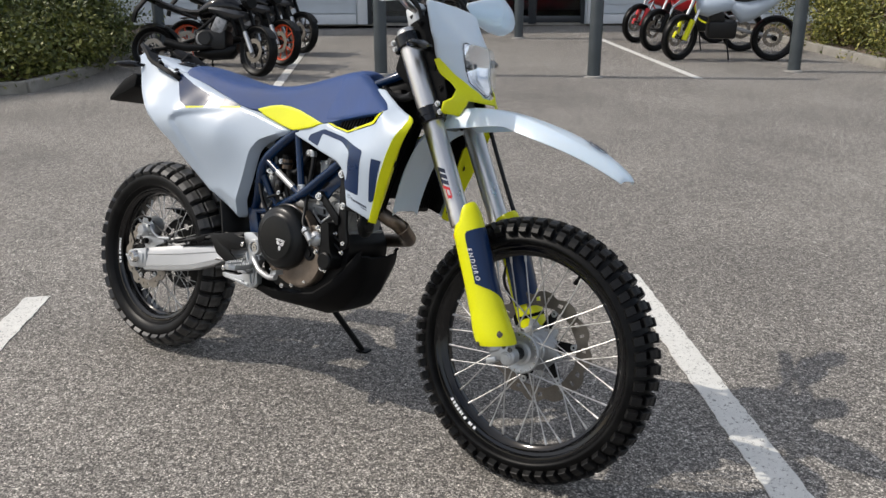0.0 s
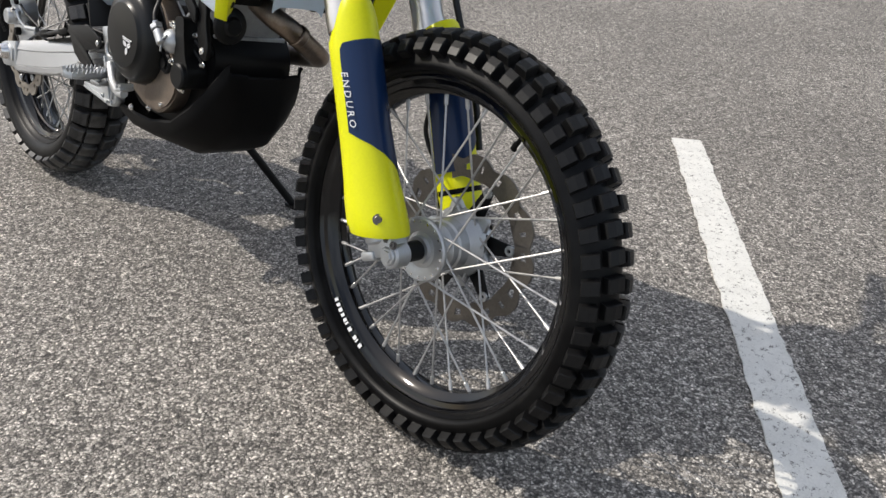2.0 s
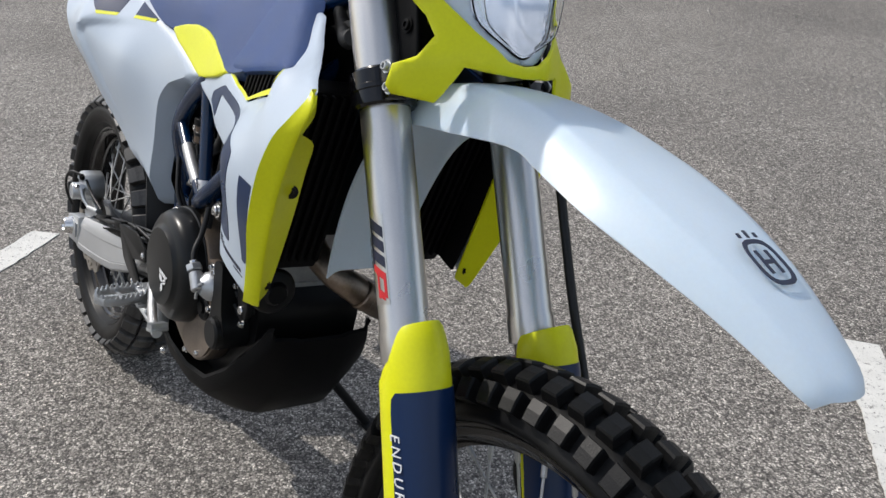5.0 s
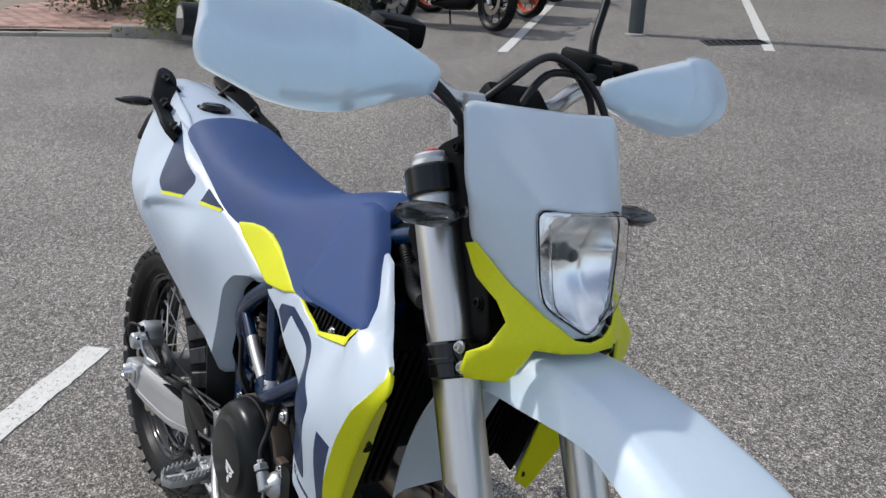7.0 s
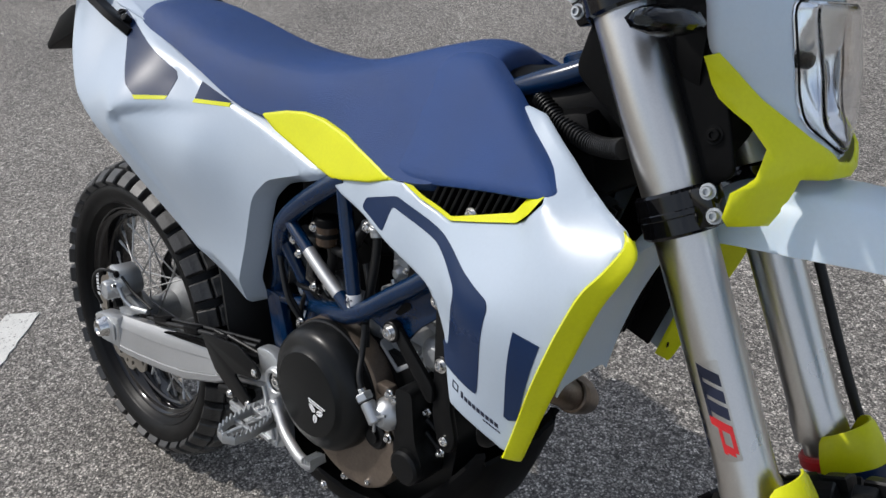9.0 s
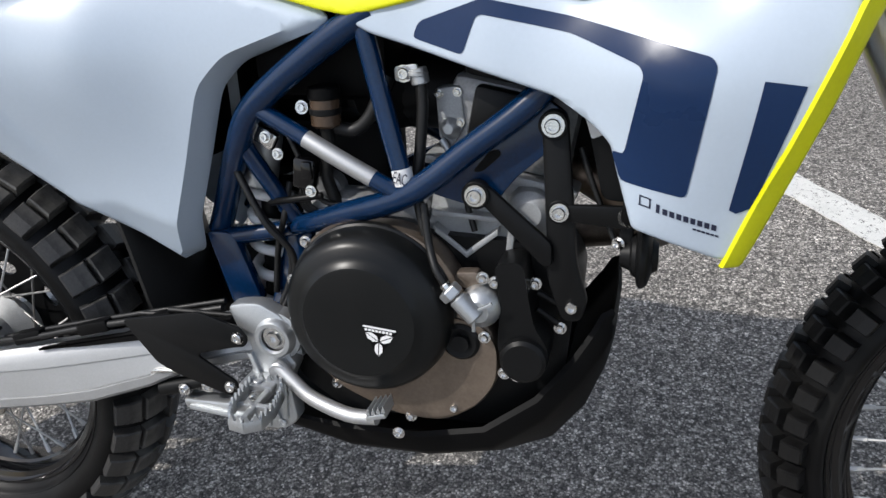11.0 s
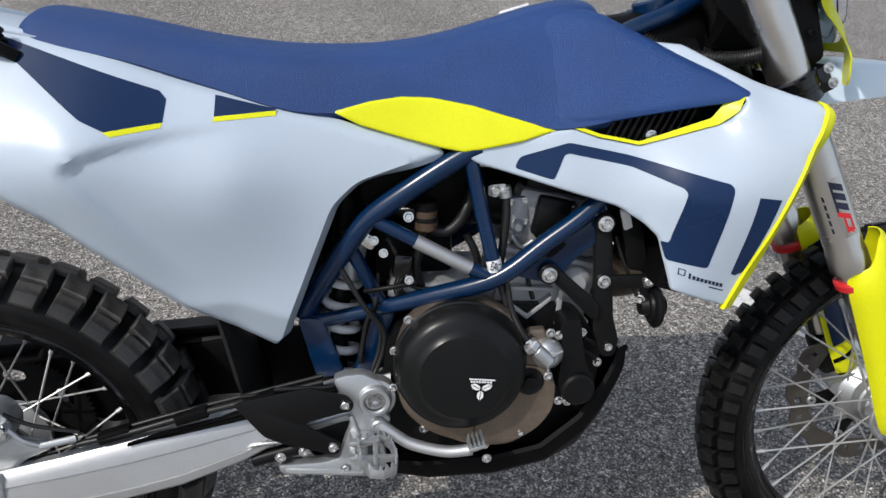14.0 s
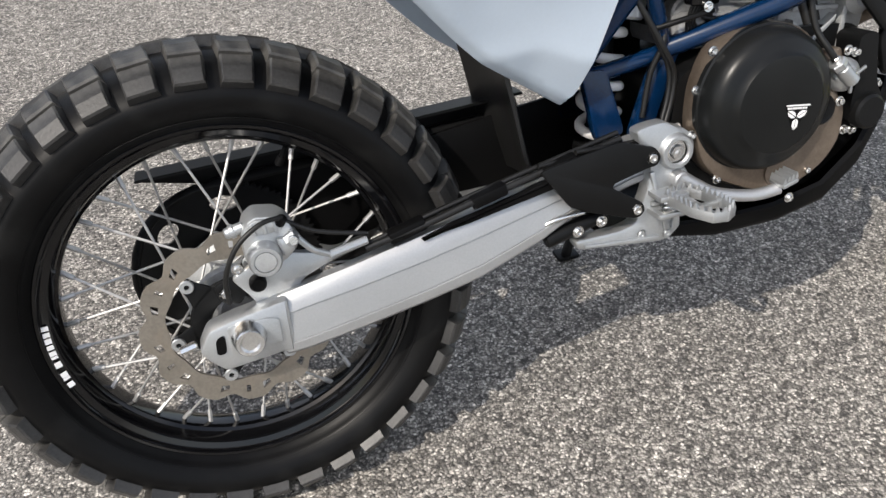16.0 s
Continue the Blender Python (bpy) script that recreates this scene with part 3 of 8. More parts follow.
def brake_disc(pieces, m, w, label, arm_mat, steel):
    d = part("brake_disc", along(pieces[0], m), steel, w, label)
    for k, me in enumerate(pieces[1:]):
        part("carrier_button" if k % 2 else "carrier_arm", along(me, m), ALLOY if k % 2 else arm_mat, d)


# wheels
MF = STEER @ Matrix.Translation(FRONT)
MR = Matrix.Translation(REAR)
front_hub = [(0, -0.058), (0.013, -0.058), (0.013, -0.052), (0.022, -0.0515), (0.0235, -0.046), (0.030, -0.0445), (0.036, -0.047), (0.051, -0.0475), (0.0535, -0.045), (0.0535, -0.040), (0.051, -0.038), (0.040, -0.037), (0.032, -0.034), (0.030, -0.026), (0.036, -0.012), (0.0395, -0.008), (0.0395, 0.004), (0.043, 0.007), (0.0455, 0.024), (0.049, 0.028), (0.056, 0.038), (0.060, 0.042), (0.060, 0.050), (0.036, 0.055), (0, 0.055)]
fw = wheel("wheel", FRONT, 0.3305, 0.050, 76, 0.277, 0.028, 0.245, front_hub, [(-52, 12.0, 0.10, 0.10), (-17, 13.0, 0, 0.10), (17, 13.0, 0.16, -0.06), (52, 12.0, 0.24, -0.10)], 56, 0.0156, 0.0212, MF, 3, (0.046, 0.042), TREAD, ALLOY)
brake_disc(disc_mesh(0.150, 0.107, 0.055, 6, 0.060), MF, fw, "thin wave-edged steel brake disc", SATIN, DISC_SHADE)
rear_hub = [(0, -0.062), (0.022, -0.062), (0.026, -0.058), (0.058, -0.056), (0.060, -0.052), (0.060, -0.046), (0.054, -0.043), (0.040, -0.040), (0.034, -0.02), (0.033, 0.0), (0.036, 0.025), (0.055, 0.040), (0.062, 0.044), (0.062, 0.054), (0.05, 0.06), (0, 0.06)]
rw = wheel("wheel", REAR, 0.3235, 0.080, 58, 0.241, 0.040, 0.213, rear_hub, [(-42.5, 12.0, 0.04, 0), (-15, 11.8, 0, 0.12), (15, 11.8, 0.5, -0.12), (42.5, 12.0, 0.54, 0)], 36, 0.0142, 0.0375, MR, 5, (0.056, 0.047), WORN_LIT, CAST)
brake_disc(disc_mesh(0.121, 0.086, 0.066, 6, -0.084), MR, rw, "wave-edged steel brake disc", SATIN, DISC)
part("disc_carrier", along(lathe([(0.034, -0.080), (0.058, -0.080), (0.060, -0.083), (0.058, -0.086), (0.034, -0.086)], sides=36), MR), SATIN, rw, "dark disc carrier ring")
for k in range(18):
    a = 2 * math.pi * k / 18
    part("spoke_seat", along(lathe([(0, -0.0478), (0.0022, -0.0478), (0.0030, -0.0472), (0.0034, -0.0455)], (0.0465 * math.cos(a), 0, 0.0465 * math.sin(a)), "y", 8), MF), STEEL, fw)
lug = plate(rounded([(0.046, -0.022), (0.066, -0.011), (0.074, -0.007), (0.077, 0.0), (0.074, 0.007), (0.066, 0.011), (0.046, 0.022)], 0.004), 0.044, 0.056, 0.003)
for k in range(6):
    me = lug.copy()
    me.transform(MF @ Matrix.Rotation(2 * math.pi * k / 6 + 0.2, 4, "Y"))
    part("disc_lug", me, ALLOY, fw)
# sprocket: seven sectors, each with an oval hole
halves = []
for k in range(7):
    for s in (-1, 1):
        mid, rim = 0.59 + 2 * math.pi * k / 7, []
        for j in range(13):
            a = mid + s * math.pi / 7 * (1 - j / 12)
            r = 0.133 if j % 2 else 0.1265
            rim.append((r * math.cos(a), r * math.sin(a)))
        hole = []
        for j in range(9):
            f = math.pi * j / 8
            r, a = 0.100 + 0.0115 * math.cos(f), mid + s * 0.19 * math.sin(f)
            hole.append((r * math.cos(a), r * math.sin(a)))
        foot = [(0.055 * math.cos(mid + s * math.pi / 7 * j / 4), 0.055 * math.sin(mid + s * math.pi / 7 * j / 4)) for j in range(5)]
        halves.append(plate(rim + hole + foot, 0.068, 0.074, 0.0))
disc = bmesh.new()
disc.from_mesh(merged(*halves))
bmesh.ops.remove_doubles(disc, verts=disc.verts, dist=0.0002)
sprocket = bpy.data.meshes.new("sprocket")
disc.to_mesh(sprocket)
part("sprocket", along(sprocket, MR), SATIN, rw, "dark steel chain sprocket with oval holes")
for w, m, R, spot in ((fw, MF, 0.277, -244), (rw, MR, 0.241, -196)):
    v = merged(rod((R - 0.030, 0, 0), (R - 0.046, 0.001, 0), 0.0036, 10, 0.001), rod((R - 0.044, 0.001, 0), (R - 0.058, 0.002, 0), 0.0056, 10, 0.0015))
    v.transform(m @ Matrix.Rotation(radians(-62), 4, "Y"))
    part("valve", v, BLACK, w)
    # maker's lettering on the rim's flank, as plain white bars
    bars = []
    for k, (a0, wd) in enumerate([(0, 0.7), (1.0, 0.35), (1.6, 0.7), (3.2, 0.8), (4.3, 0.35), (4.9, 0.6), (5.8, 0.6), (6.7, 0.7), (7.6, 0.6), (8.5, 0.6)]):
        q = box((0.0080, 0.0006, 0.0098 * wd * 1.05), bevel=0)
        q.transform(Matrix.Rotation(radians(spot + 2.5 * a0), 4, "Y") @ Matrix.Translation((R - 0.011, -(0.0292 if R > 0.26 else 0.0412), 0)) @ pose(0, 0, 0, 0, 0, -18))
        bars.append(q)
    part("rim_print", along(merged(*bars), m), PRINTW, w, "small white print on the rim")

# fork
U = Vector((-0.4497, 0, 0.8932))


def on_fork(z, side, fore=0.0):
    """A point of the fork leg's axis at height z; fore: metres ahead of it, square to the leg."""
    return Vector((1.297 - 0.5035 * (z - 0.696), side * 0.0950 - 0.0045, z)) + Vector((0.8932, 0, 0.4497)) * fore


def fore(z):
    return 0.004 + 0.016 * smoothstep(0.40, 0.66, z)


def cover(z, side, a, r, sq=0.86):
    """Round the guard, whose middle stands ahead of the leg."""
    return around(z, side, a, r, sq) + Vector((0.8932, 0, 0.4497)) * fore(z) + Vector((0, -0.006 * (side < 0), 0))


def around(z, side, a, r, sq=1.0):
    """Round the leg: angle a from straight ahead, towards the outside."""
    return on_fork(z, side) + r * (math.cos(a) * Vector((0.8932, 0, 0.4497)) + math.sin(a) * sq * Vector((0, side, 0)))


for side in (-1, 1):
    legpath = [(on_fork(z, side), r) for z, r in ((0.40, 0.0235), (0.640, 0.0235), (0.642, 0.0295), (0.668, 0.0295), (0.674, 0.0278), (0.90, 0.0285), (0.955, 0.0300), (1.112, 0.0300), (1.118, 0.0285))]
    n = 28
    rings = []
    fwd = Vector((0.8932, 0, 0.4497))
    for p, r in legpath:
        rings.append([p + r * (math.cos(2 * math.pi * k / n) * fwd + math.sin(2 * math.pi * k / n) * Vector((0, 1, 0))) for k in range(n)])
    leg = part("fork_leg", turned(loft(rings)), SILVER, bike, "brushed silver fork tube")
    cap = rod(on_fork(1.112, side), on_fork(1.126, side), 0.026, 24, 0.003)
    part("fork_cap", turned(cap), ALLOY, leg, "silver fork cap")
    part("adjuster", turned(rod(on_fork(1.125, side), on_fork(1.132, side), 0.009, 12, 0.002)), RED, leg, "red adjuster knob")
    part("seal_ring", turned(rod(on_fork(0.612, side), on_fork(0.626, side), 0.0303, 28, 0.003)), RED, leg, "red lip ring at the tube's foot")
    # guard: a shell over the front and outside of the leg, flaring at its foot
    rings = []
    zs = [0.674, 0.669, 0.658, 0.645, 0.60, 0.54, 0.48, 0.44, 0.405, 0.372, 0.356, 0.352]
    rad = [0.0345, 0.038, 0.0405, 0.0425, 0.0435, 0.0435, 0.0440, 0.046, 0.050, 0.052, 0.051, 0.0495]
    a0, a1 = (radians(-62), radians(165)) if side < 0 else (radians(-112), radians(105))
    if side > 0:
        zs = [z - 0.022 * smoothstep(0.60, 0.66, z) + 0.022 * smoothstep(0.42, 0.36, z) for z in zs]
        rad = [min(r, 0.0435) for r in rad]
    else:
        zs = [z + 0.008 * smoothstep(0.42, 0.36, z) for z in zs]
    for z, r in zip(zs, rad):
        lo = a0 if z < 0.645 else a0 + radians(30) * (z - 0.645) / 0.03
        rings.append([cover(z + (0.006 if z > 0.5 else -0.012 * smoothstep(0.46, 0.36, z)) * math.cos(a) - 0.030 * smoothstep(0.9, 1.9, a) * smoothstep(0.62, 0.67, z), side, a, r) for a in [lo + (a1 - lo) * k / 22 for k in range(23)]])
    hug = [[cover(z, side, 0, 0) + (v - cover(z, side, 0, 0)) * 0.93 for v in ring] for z, ring in zip(zs, rings)]
    g = shell(rings, hug)
    guard = part("fork_guard", turned(g), YELLOW, leg, "yellow plastic fork guard with navy panel")
    rings = []
    for z, r, b0, b1 in ((0.617, 0.0434, -58, 72), (0.611, 0.0435, -60, 80), (0.60, 0.0436, -60, 82), (0.54, 0.0436, -60, 82), (0.500, 0.0440, -60, 82), (0.490, 0.0446, -60, 62), (0.478, 0.0451, -60, 36), (0.464, 0.0458, -60, 10), (0.448, 0.0466, -60, -18), (0.432, 0.0476, -60, -50)):
        rings.append([cover(z, side, radians(a), r) for a in [b0 - 40 * (side > 0) + (b1 - b0 + 40 * (side > 0)) * k / 12 for k in range(13)]])
    zn = (0.617, 0.611, 0.60, 0.54, 0.500, 0.490, 0.478, 0.464, 0.448, 0.432)
    outer = [[cover(z, side, 0, 0) + (v - cover(z, side, 0, 0)) * 1.022 for v in ring] for z, ring in zip(zn, rings)]
    part("navy_panel", turned(shell(outer, rings)), NAVY, guard, "navy film on the guard")
    bolts = [bolt(cover(z, side, radians(a), r), cover(z, side, radians(a), 1.0) - cover(z, side, radians(a), 0.0), 0.006, 0.003) for z, a, r in (((0.378, 45, 0.0515), (0.372, 128, 0.0505)) if side < 0 else ((0.388, 45, 0.0432),))]
    for b in bolts:
        part("guard_bolt", turned(b), DISC_SHADE, guard)
    if side > 0:
        strap = [[cover(z, side, -1.9 + 3.6 * k / 20, 0.0442) for k in range(21)] for z in (0.398, 0.406)]
        part("guard_strap", turned(thicken(loft(strap, closed=False, caps=False), 0.0012)), BLACK, guard, "black strap round the guard")
    foot = [
        rod((1.506, side * 0.084, 0.338), (1.506, side * 0.116, 0.338), 0.0215, 28, 0.003),
        rod((1.506, side * 0.114, 0.338), (1.506, side * 0.120, 0.338), 0.0150, 24, 0.002),
        rod((1.506, side * 0.119, 0.338), (1.506, side * 0.122, 0.338), 0.0105, 6, 0.001),
        rod(on_fork(0.42, side), on_fork(0.345, side), 0.026, 24, 0.004),
        box((0.058, 0.036, 0.036), Matrix.Translation((1.486, side * 0.100, 0.345)) @ pose(0, 0, 0, 0, -24), 0.005),
        box((0.030, 0.040, 0.016), Matrix.Translation((1.466, side * 0.102, 0.322)) @ pose(0, 0, 0, 0, -24), 0.004),
    ]
    ft = part("axle_clamp", turned(merged(*foot)), ALLOY, leg, "cast silver axle clamp")
    part("axle_spacer", turned(rod((1.506, side * 0.050, 0.338), (1.506, side * 0.086, 0.338), 0.0165, 24, 0.002)), SATIN, leg)
    for dx in (0.0, 0.016):
        part("clamp_bolt", turned(bolt((1.498 + dx, side * 0.1175, 0.364 - dx * 0.3), (0.25, side, 0.35), 0.0045, 0.004)), DISC_SHADE, ft)
    if side < 0:
        # sponsor mark: slanted black and red bars
        def wrap(z, a, r):
            return around(z, -1, radians(a), r)

        def patch(za, zb, aa, ab, r, slant=0.0):
            rings = []
            for k in range(5):
                z = za + (zb - za) * k / 4
                rings.append([wrap(z + slant * (j / 6 - 0.5), aa + (ab - aa) * j / 6, r) for j in range(7)])
            return turned(thicken(loft(rings, closed=False, caps=False), 0.0003))

        part("sticker", patch(0.785, 0.698, 62, 108, 0.0284, 0.0), SILVER, leg, "pale satin sticker on the fork tube")
        for k in range(3):
            part("sticker_bar", patch(0.778 - k * 0.0145, 0.7675 - k * 0.0145, 66, 104, 0.0288, 0.012), PRINTB, leg)
        part("sticker_bar", patch(0.7755, 0.738, 98, 104, 0.0288, 0.002), PRINTB, leg)
        for za, zb, aa, ab in ((0.7335, 0.7255, 66, 104), (0.7265, 0.7045, 66, 73), (0.7120, 0.7045, 72, 92), (0.7265, 0.7045, 86, 92)):
            part("sticker_bar", patch(za, zb, aa, ab, 0.0288, 0.012 * (ab - aa) / 38), RED, leg)
        for k in range(5):
            part("small_print", patch(0.765 - k * 0.012, 0.757 - k * 0.012, 127, 133, 0.0286, 0.002), PRINTB, leg)
        # the word on the guard, reading down the leg
        zc, ac = 0.543, radians(73)
        base = cover(zc, side, ac, 0.0436)
        outw = (around(zc, side, ac, 1, 0.86) - on_fork(zc, side)).normalized()
        run = -U
        up = outw.cross(run)
        m = Matrix.Translation(base + outw * 0.0022) @ Matrix((run, up, outw)).transposed().to_4x4()
        w = letters("ENDURO", 0.0160, STEER @ m, PRINTW, guard, depth=0.0005, font_shear=0.25, spacing=1.45)
        tagged(w, "white word ENDURO on the fork guard")

# yokes
for z, name, h in ((0.908, "lower_yoke", 0.038), (1.096, "upper_yoke", 0.032)):
    pieces = []
    for side in (-1, 1):
        pieces.append(rod(on_fork(z - h / 2, side), on_fork(z + h / 2, side), 0.0365, 32, 0.003))
        if z < 1:
            pieces.append(rod(on_fork(z - 0.003, side), on_fork(z + 0.003, side), 0.0378, 32, 0.001))
        pieces.append(box((0.024, 0.030, h), Matrix.Translation(on_fork(z, side, -0.036 if z > 1 else 0.034) + Vector((0, -side * 0.004 if z > 1 else side * 0.008, 0))) @ pose(0, 0, 0, 0, -26.7), 0.004))
    pieces.append(box((0.055, 0.17, h * 0.9), Matrix.Translation(on_fork(z, 0, -0.014)) @ pose(0, 0, 0, 0, -26.7), 0.008))
    y = part(name, turned(pieces[-1]), GLOSS, bike, "black anodised fork yoke")
    for me in pieces[:-1]:
        part("clamp_ring", turned(me), GLOSS, y)
    for side in (-1, 1):
        for dz in (-0.010, 0.010):
            p = on_fork(z + 0.006 + dz * 0.75, side, -0.042) + Vector((0, side * 0.012, 0)) if z > 1 else on_fork(z + 0.004 + dz, side, 0.040) + Vector((0.005, side * 0.024, 0))
            part("yoke_bolt", turned(bolt(p, (0.0, side, 0.12), 0.0052, 0.005)), ALLOY, y)
part("steering_stem", turned(rod(on_fork(0.90, 0, -0.03), on_fork(1.11, 0, -0.03), 0.022, 20, 0.003)), SATIN, bike)

# front fender
secs = [(1.062, 0.640, 0.060, 0.012), (1.072, 0.70, 0.064, 0.014), (1.095, 0.78, 0.068, 0.018), (1.13, 0.855, 0.070, 0.026), (1.17, 0.905, 0.072, 0.040), (1.22, 0.930, 0.078, 0.050), (1.29, 0.944, 0.081, 0.056), (1.36, 0.942, 0.083, 0.046), (1.40, 0.937, 0.086, 0.040), (1.43, 0.931, 0.091, 0.041), (1.50, 0.912, 0.100, 0.039), (1.56, 0.892, 0.095, 0.034), (1.62, 0.867, 0.080, 0.028), (1.67, 0.840, 0.064, 0.021), (1.708, 0.814, 0.050, 0.014), (1.720, 0.800, 0.040, 0.008)]
rings = []
for x, z, hw, drop in secs:
    ring = []
    for k in range(25):
        s = -1 + 2 * k / 24
        a = abs(s)
        crown = 0.0 if a < 0.64 else ((a - 0.64) / 0.36) ** 1.35
        ring.append((x - 0.012 * a * a * smoothstep(1.5, 1.7, x), hw * s * (1 - 0.06 * max(0, a - 0.8) / 0.2), z - 0.18 * drop * a * a - 0.82 * drop * crown))
    rings.append(ring)
cols = list(zip(*rings))
cols = [spline(c, 4) for c in cols]
rings = [list(r) for r in zip(*cols)]
fender = part("front_fender", turned(thicken(loft(rings, closed=False, caps=False), 0.003)), THIN, bike, "long white plastic front fender")
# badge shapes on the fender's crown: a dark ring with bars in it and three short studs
badge = []
for k in range(28):
    a = 2 * math.pi * k / 28
    e = (abs(math.cos(a)) ** 3.2 + abs(math.sin(a)) ** 3.2) ** (-1 / 3.2)
    badge.append((e * math.cos(a), e * math.sin(a)))


def fender_top(me):
    me.transform(Matrix.Translation((1.622, 0.003, 0.8700)) @ pose(0, 0, 0, 0, 27) @ pose(0, 0, 0, 90))
    return turned(me)


ringv = [(x * r * 1.12, h, y * r) for h in (0.0, 0.0008) for r in (0.0175, 0.0215) for x, y in badge]
n = len(badge)
ringf = []
for k in range(n):
    q = (k + 1) % n
    ringf += [(k, q, n + q, n + k), (2 * n + k, 3 * n + k, 3 * n + q, 2 * n + q), (n + k, n + q, 3 * n + q, 3 * n + k), (k, 2 * n + k, 2 * n + q, q)]
part("fender_badge", fender_top(mesh_from(ringv, ringf, False)), PRINTB, fender, "dark ring emblem")
for x0, x1, y0, y1 in ((-0.012, 0.012, -0.0095, -0.0055), (-0.012, 0.012, 0.0055, 0.0095), (-0.002, 0.002, -0.0055, 0.0055), (-0.031, -0.026, -0.014, -0.010), (-0.034, -0.026, -0.002, 0.002), (-0.031, -0.026, 0.010, 0.014)):
    part("badge_bar", fender_top(plate([(x0, y0), (x1, y0), (x1, y1), (x0, y1)], 0, 0.0008, 0)), PRINTB, fender)

# headlight and mask
def mask_x(y, z):
    xc = np.interp(z, [0.93, 0.98, 1.04, 1.10, 1.15, 1.20, 1.23], [1.296, 1.290, 1.280, 1.262, 1.222, 1.178, 1.150])
    k = np.interp(z, [0.93, 1.03, 1.10, 1.20], [0.085, 0.085, 0.062, 0.020])
    return float(xc - k * (abs(y) / 0.115) ** 2.0)


yz = lambda u, v, w: (w, u, v)
lamp_hole = rounded([(-0.066, 1.103), (0.066, 1.103), (0.060, 1.03), (0.053, 1.0), (0.0, 0.970), (-0.053, 1.0), (-0.060, 1.03)], 0.012)
mask = sheet(rounded([(-0.122, 1.203), (0.122, 1.203), (0.124, 1.12), (0.113, 1.053), (0.062, 0.992), (0.030, 0.966), (-0.030, 0.966), (-0.062, 0.992), (-0.113, 1.053), (-0.124, 1.12)], 0.016), mask_x, 0.010, 0.004, 0.003, out=1.0, place=yz, holes=[lamp_hole])
light = part("headlight", turned(mask), THIN, bike, "white headlight mask")
lens = sheet(rounded([(-0.064, 1.101), (0.064, 1.101), (0.058, 1.03), (0.051, 1.001), (0.0, 0.973), (-0.051, 1.001), (-0.058, 1.03)], 0.012), lambda y, z: mask_x(y * 0.55, z) + 0.004, 0.008, 0.004, 0.002, out=1.0, place=yz)
ln = part("lens", turned(lens), LENS, light, "clear headlight lens")
ln.visible_shadow = False
def bowl_x(y, z):
    hw = float(np.interp(z, [0.968, 1.0, 1.03, 1.105], [0.012, 0.055, 0.062, 0.068]))
    r = min(1.0, math.hypot(y / hw, (z - 1.04) / 0.068))
    return mask_x(y, z) - 0.003 - 0.046 * (1 - r * r) + 0.003 * (abs(y) < 0.02) + 0.003 * (z > 1.06)


bowl = sheet(lamp_hole, bowl_x, 0.005, 0.0, 0.002, out=1.0, place=yz)
part("reflector", turned(bowl), REFLECT, light, "bright faceted reflector")
rim_a = [(mask_x(y, z) - 0.004, y, z) for y, z in lamp_hole]
rim_b = [(mask_x(y * 0.55, z) + 0.003, y * 0.975, 1.04 + (z - 1.04) * 0.98) for y, z in lamp_hole]
part("lens_bezel", turned(thicken(loft([rim_a, rim_b], caps=False), 0.0015)), LENS, light, "clear side wall of the lens").visible_shadow = False
part("lens_gasket", turned(tube([(mask_x(y, z) + 0.001, y, z) for y, z in lamp_hole] + [(mask_x(*lamp_hole[0]) + 0.001, *lamp_hole[0])], 0.0011, 6, per=1)), BLACK, light, "thin black gasket round the lens")
part("bulb_shield", turned(rod((1.19, 0, 1.05), (1.248, 0, 1.05), 0.008, 16, 0.003)), SATIN, light, "dark bulb shield")
for p in ((-0.046, 1.085), (-0.044, 1.012), (0.044, 1.085)):
    part("reflector_screw", turned(rod((1.215, p[0], p[1]), (1.245, p[0], p[1]), 0.0045, 10, 0.001)), STEEL, light)
housing = loft([[(x, hw * math.sin(2 * math.pi * k / 24), zc + hh * math.cos(2 * math.pi * k / 24)) for k in range(24)] for x, hw, zc, hh in ((1.10, 0.075, 1.06, 0.10), (1.15, 0.095, 1.06, 0.12), (1.186, 0.100, 1.06, 0.115))])
part("lamp_housing", turned(housing), BLACK, light, "black lamp housing")
for side in (-1, 1):
    cheek = sheet(rounded([(1.06, 1.02), (1.09, 1.14), (1.15, 1.175), (1.20, 1.06), (1.235, 0.95), (1.19, 0.925), (1.13, 0.96)], 0.012), lambda x, z: side * (0.094 + 0.12 * max(0, 1.16 - x)), 0.014, 0.003, 0.004, out=side)
    part("side_cover", turned(cheek), BLACK, light, "black cover beside the headlight")
    part("cover_bolt", turned(bolt((1.208, side * 0.096, 0.984), (0, side, 0.1), 0.006, 0.003)), BLACK, light)
    part("cover_bolt", turned(bolt((1.125, side * 0.100, 1.145), (0, side, 0.1), 0.006, 0.003)), BLACK, light)

# yellow lower surround, one sheet across the nose
def nose_x(y, z):
    a = abs(y)
    low = float(np.interp(a, [0, 0.04, 0.08, 0.10, 0.118, 0.138], [1.304, 1.298, 1.276, 1.268, 1.260, 1.248]))
    k = smoothstep(0.952, 1.015, z)
    return low * (1 - k) + (mask_x(y, z) + 0.006) * k


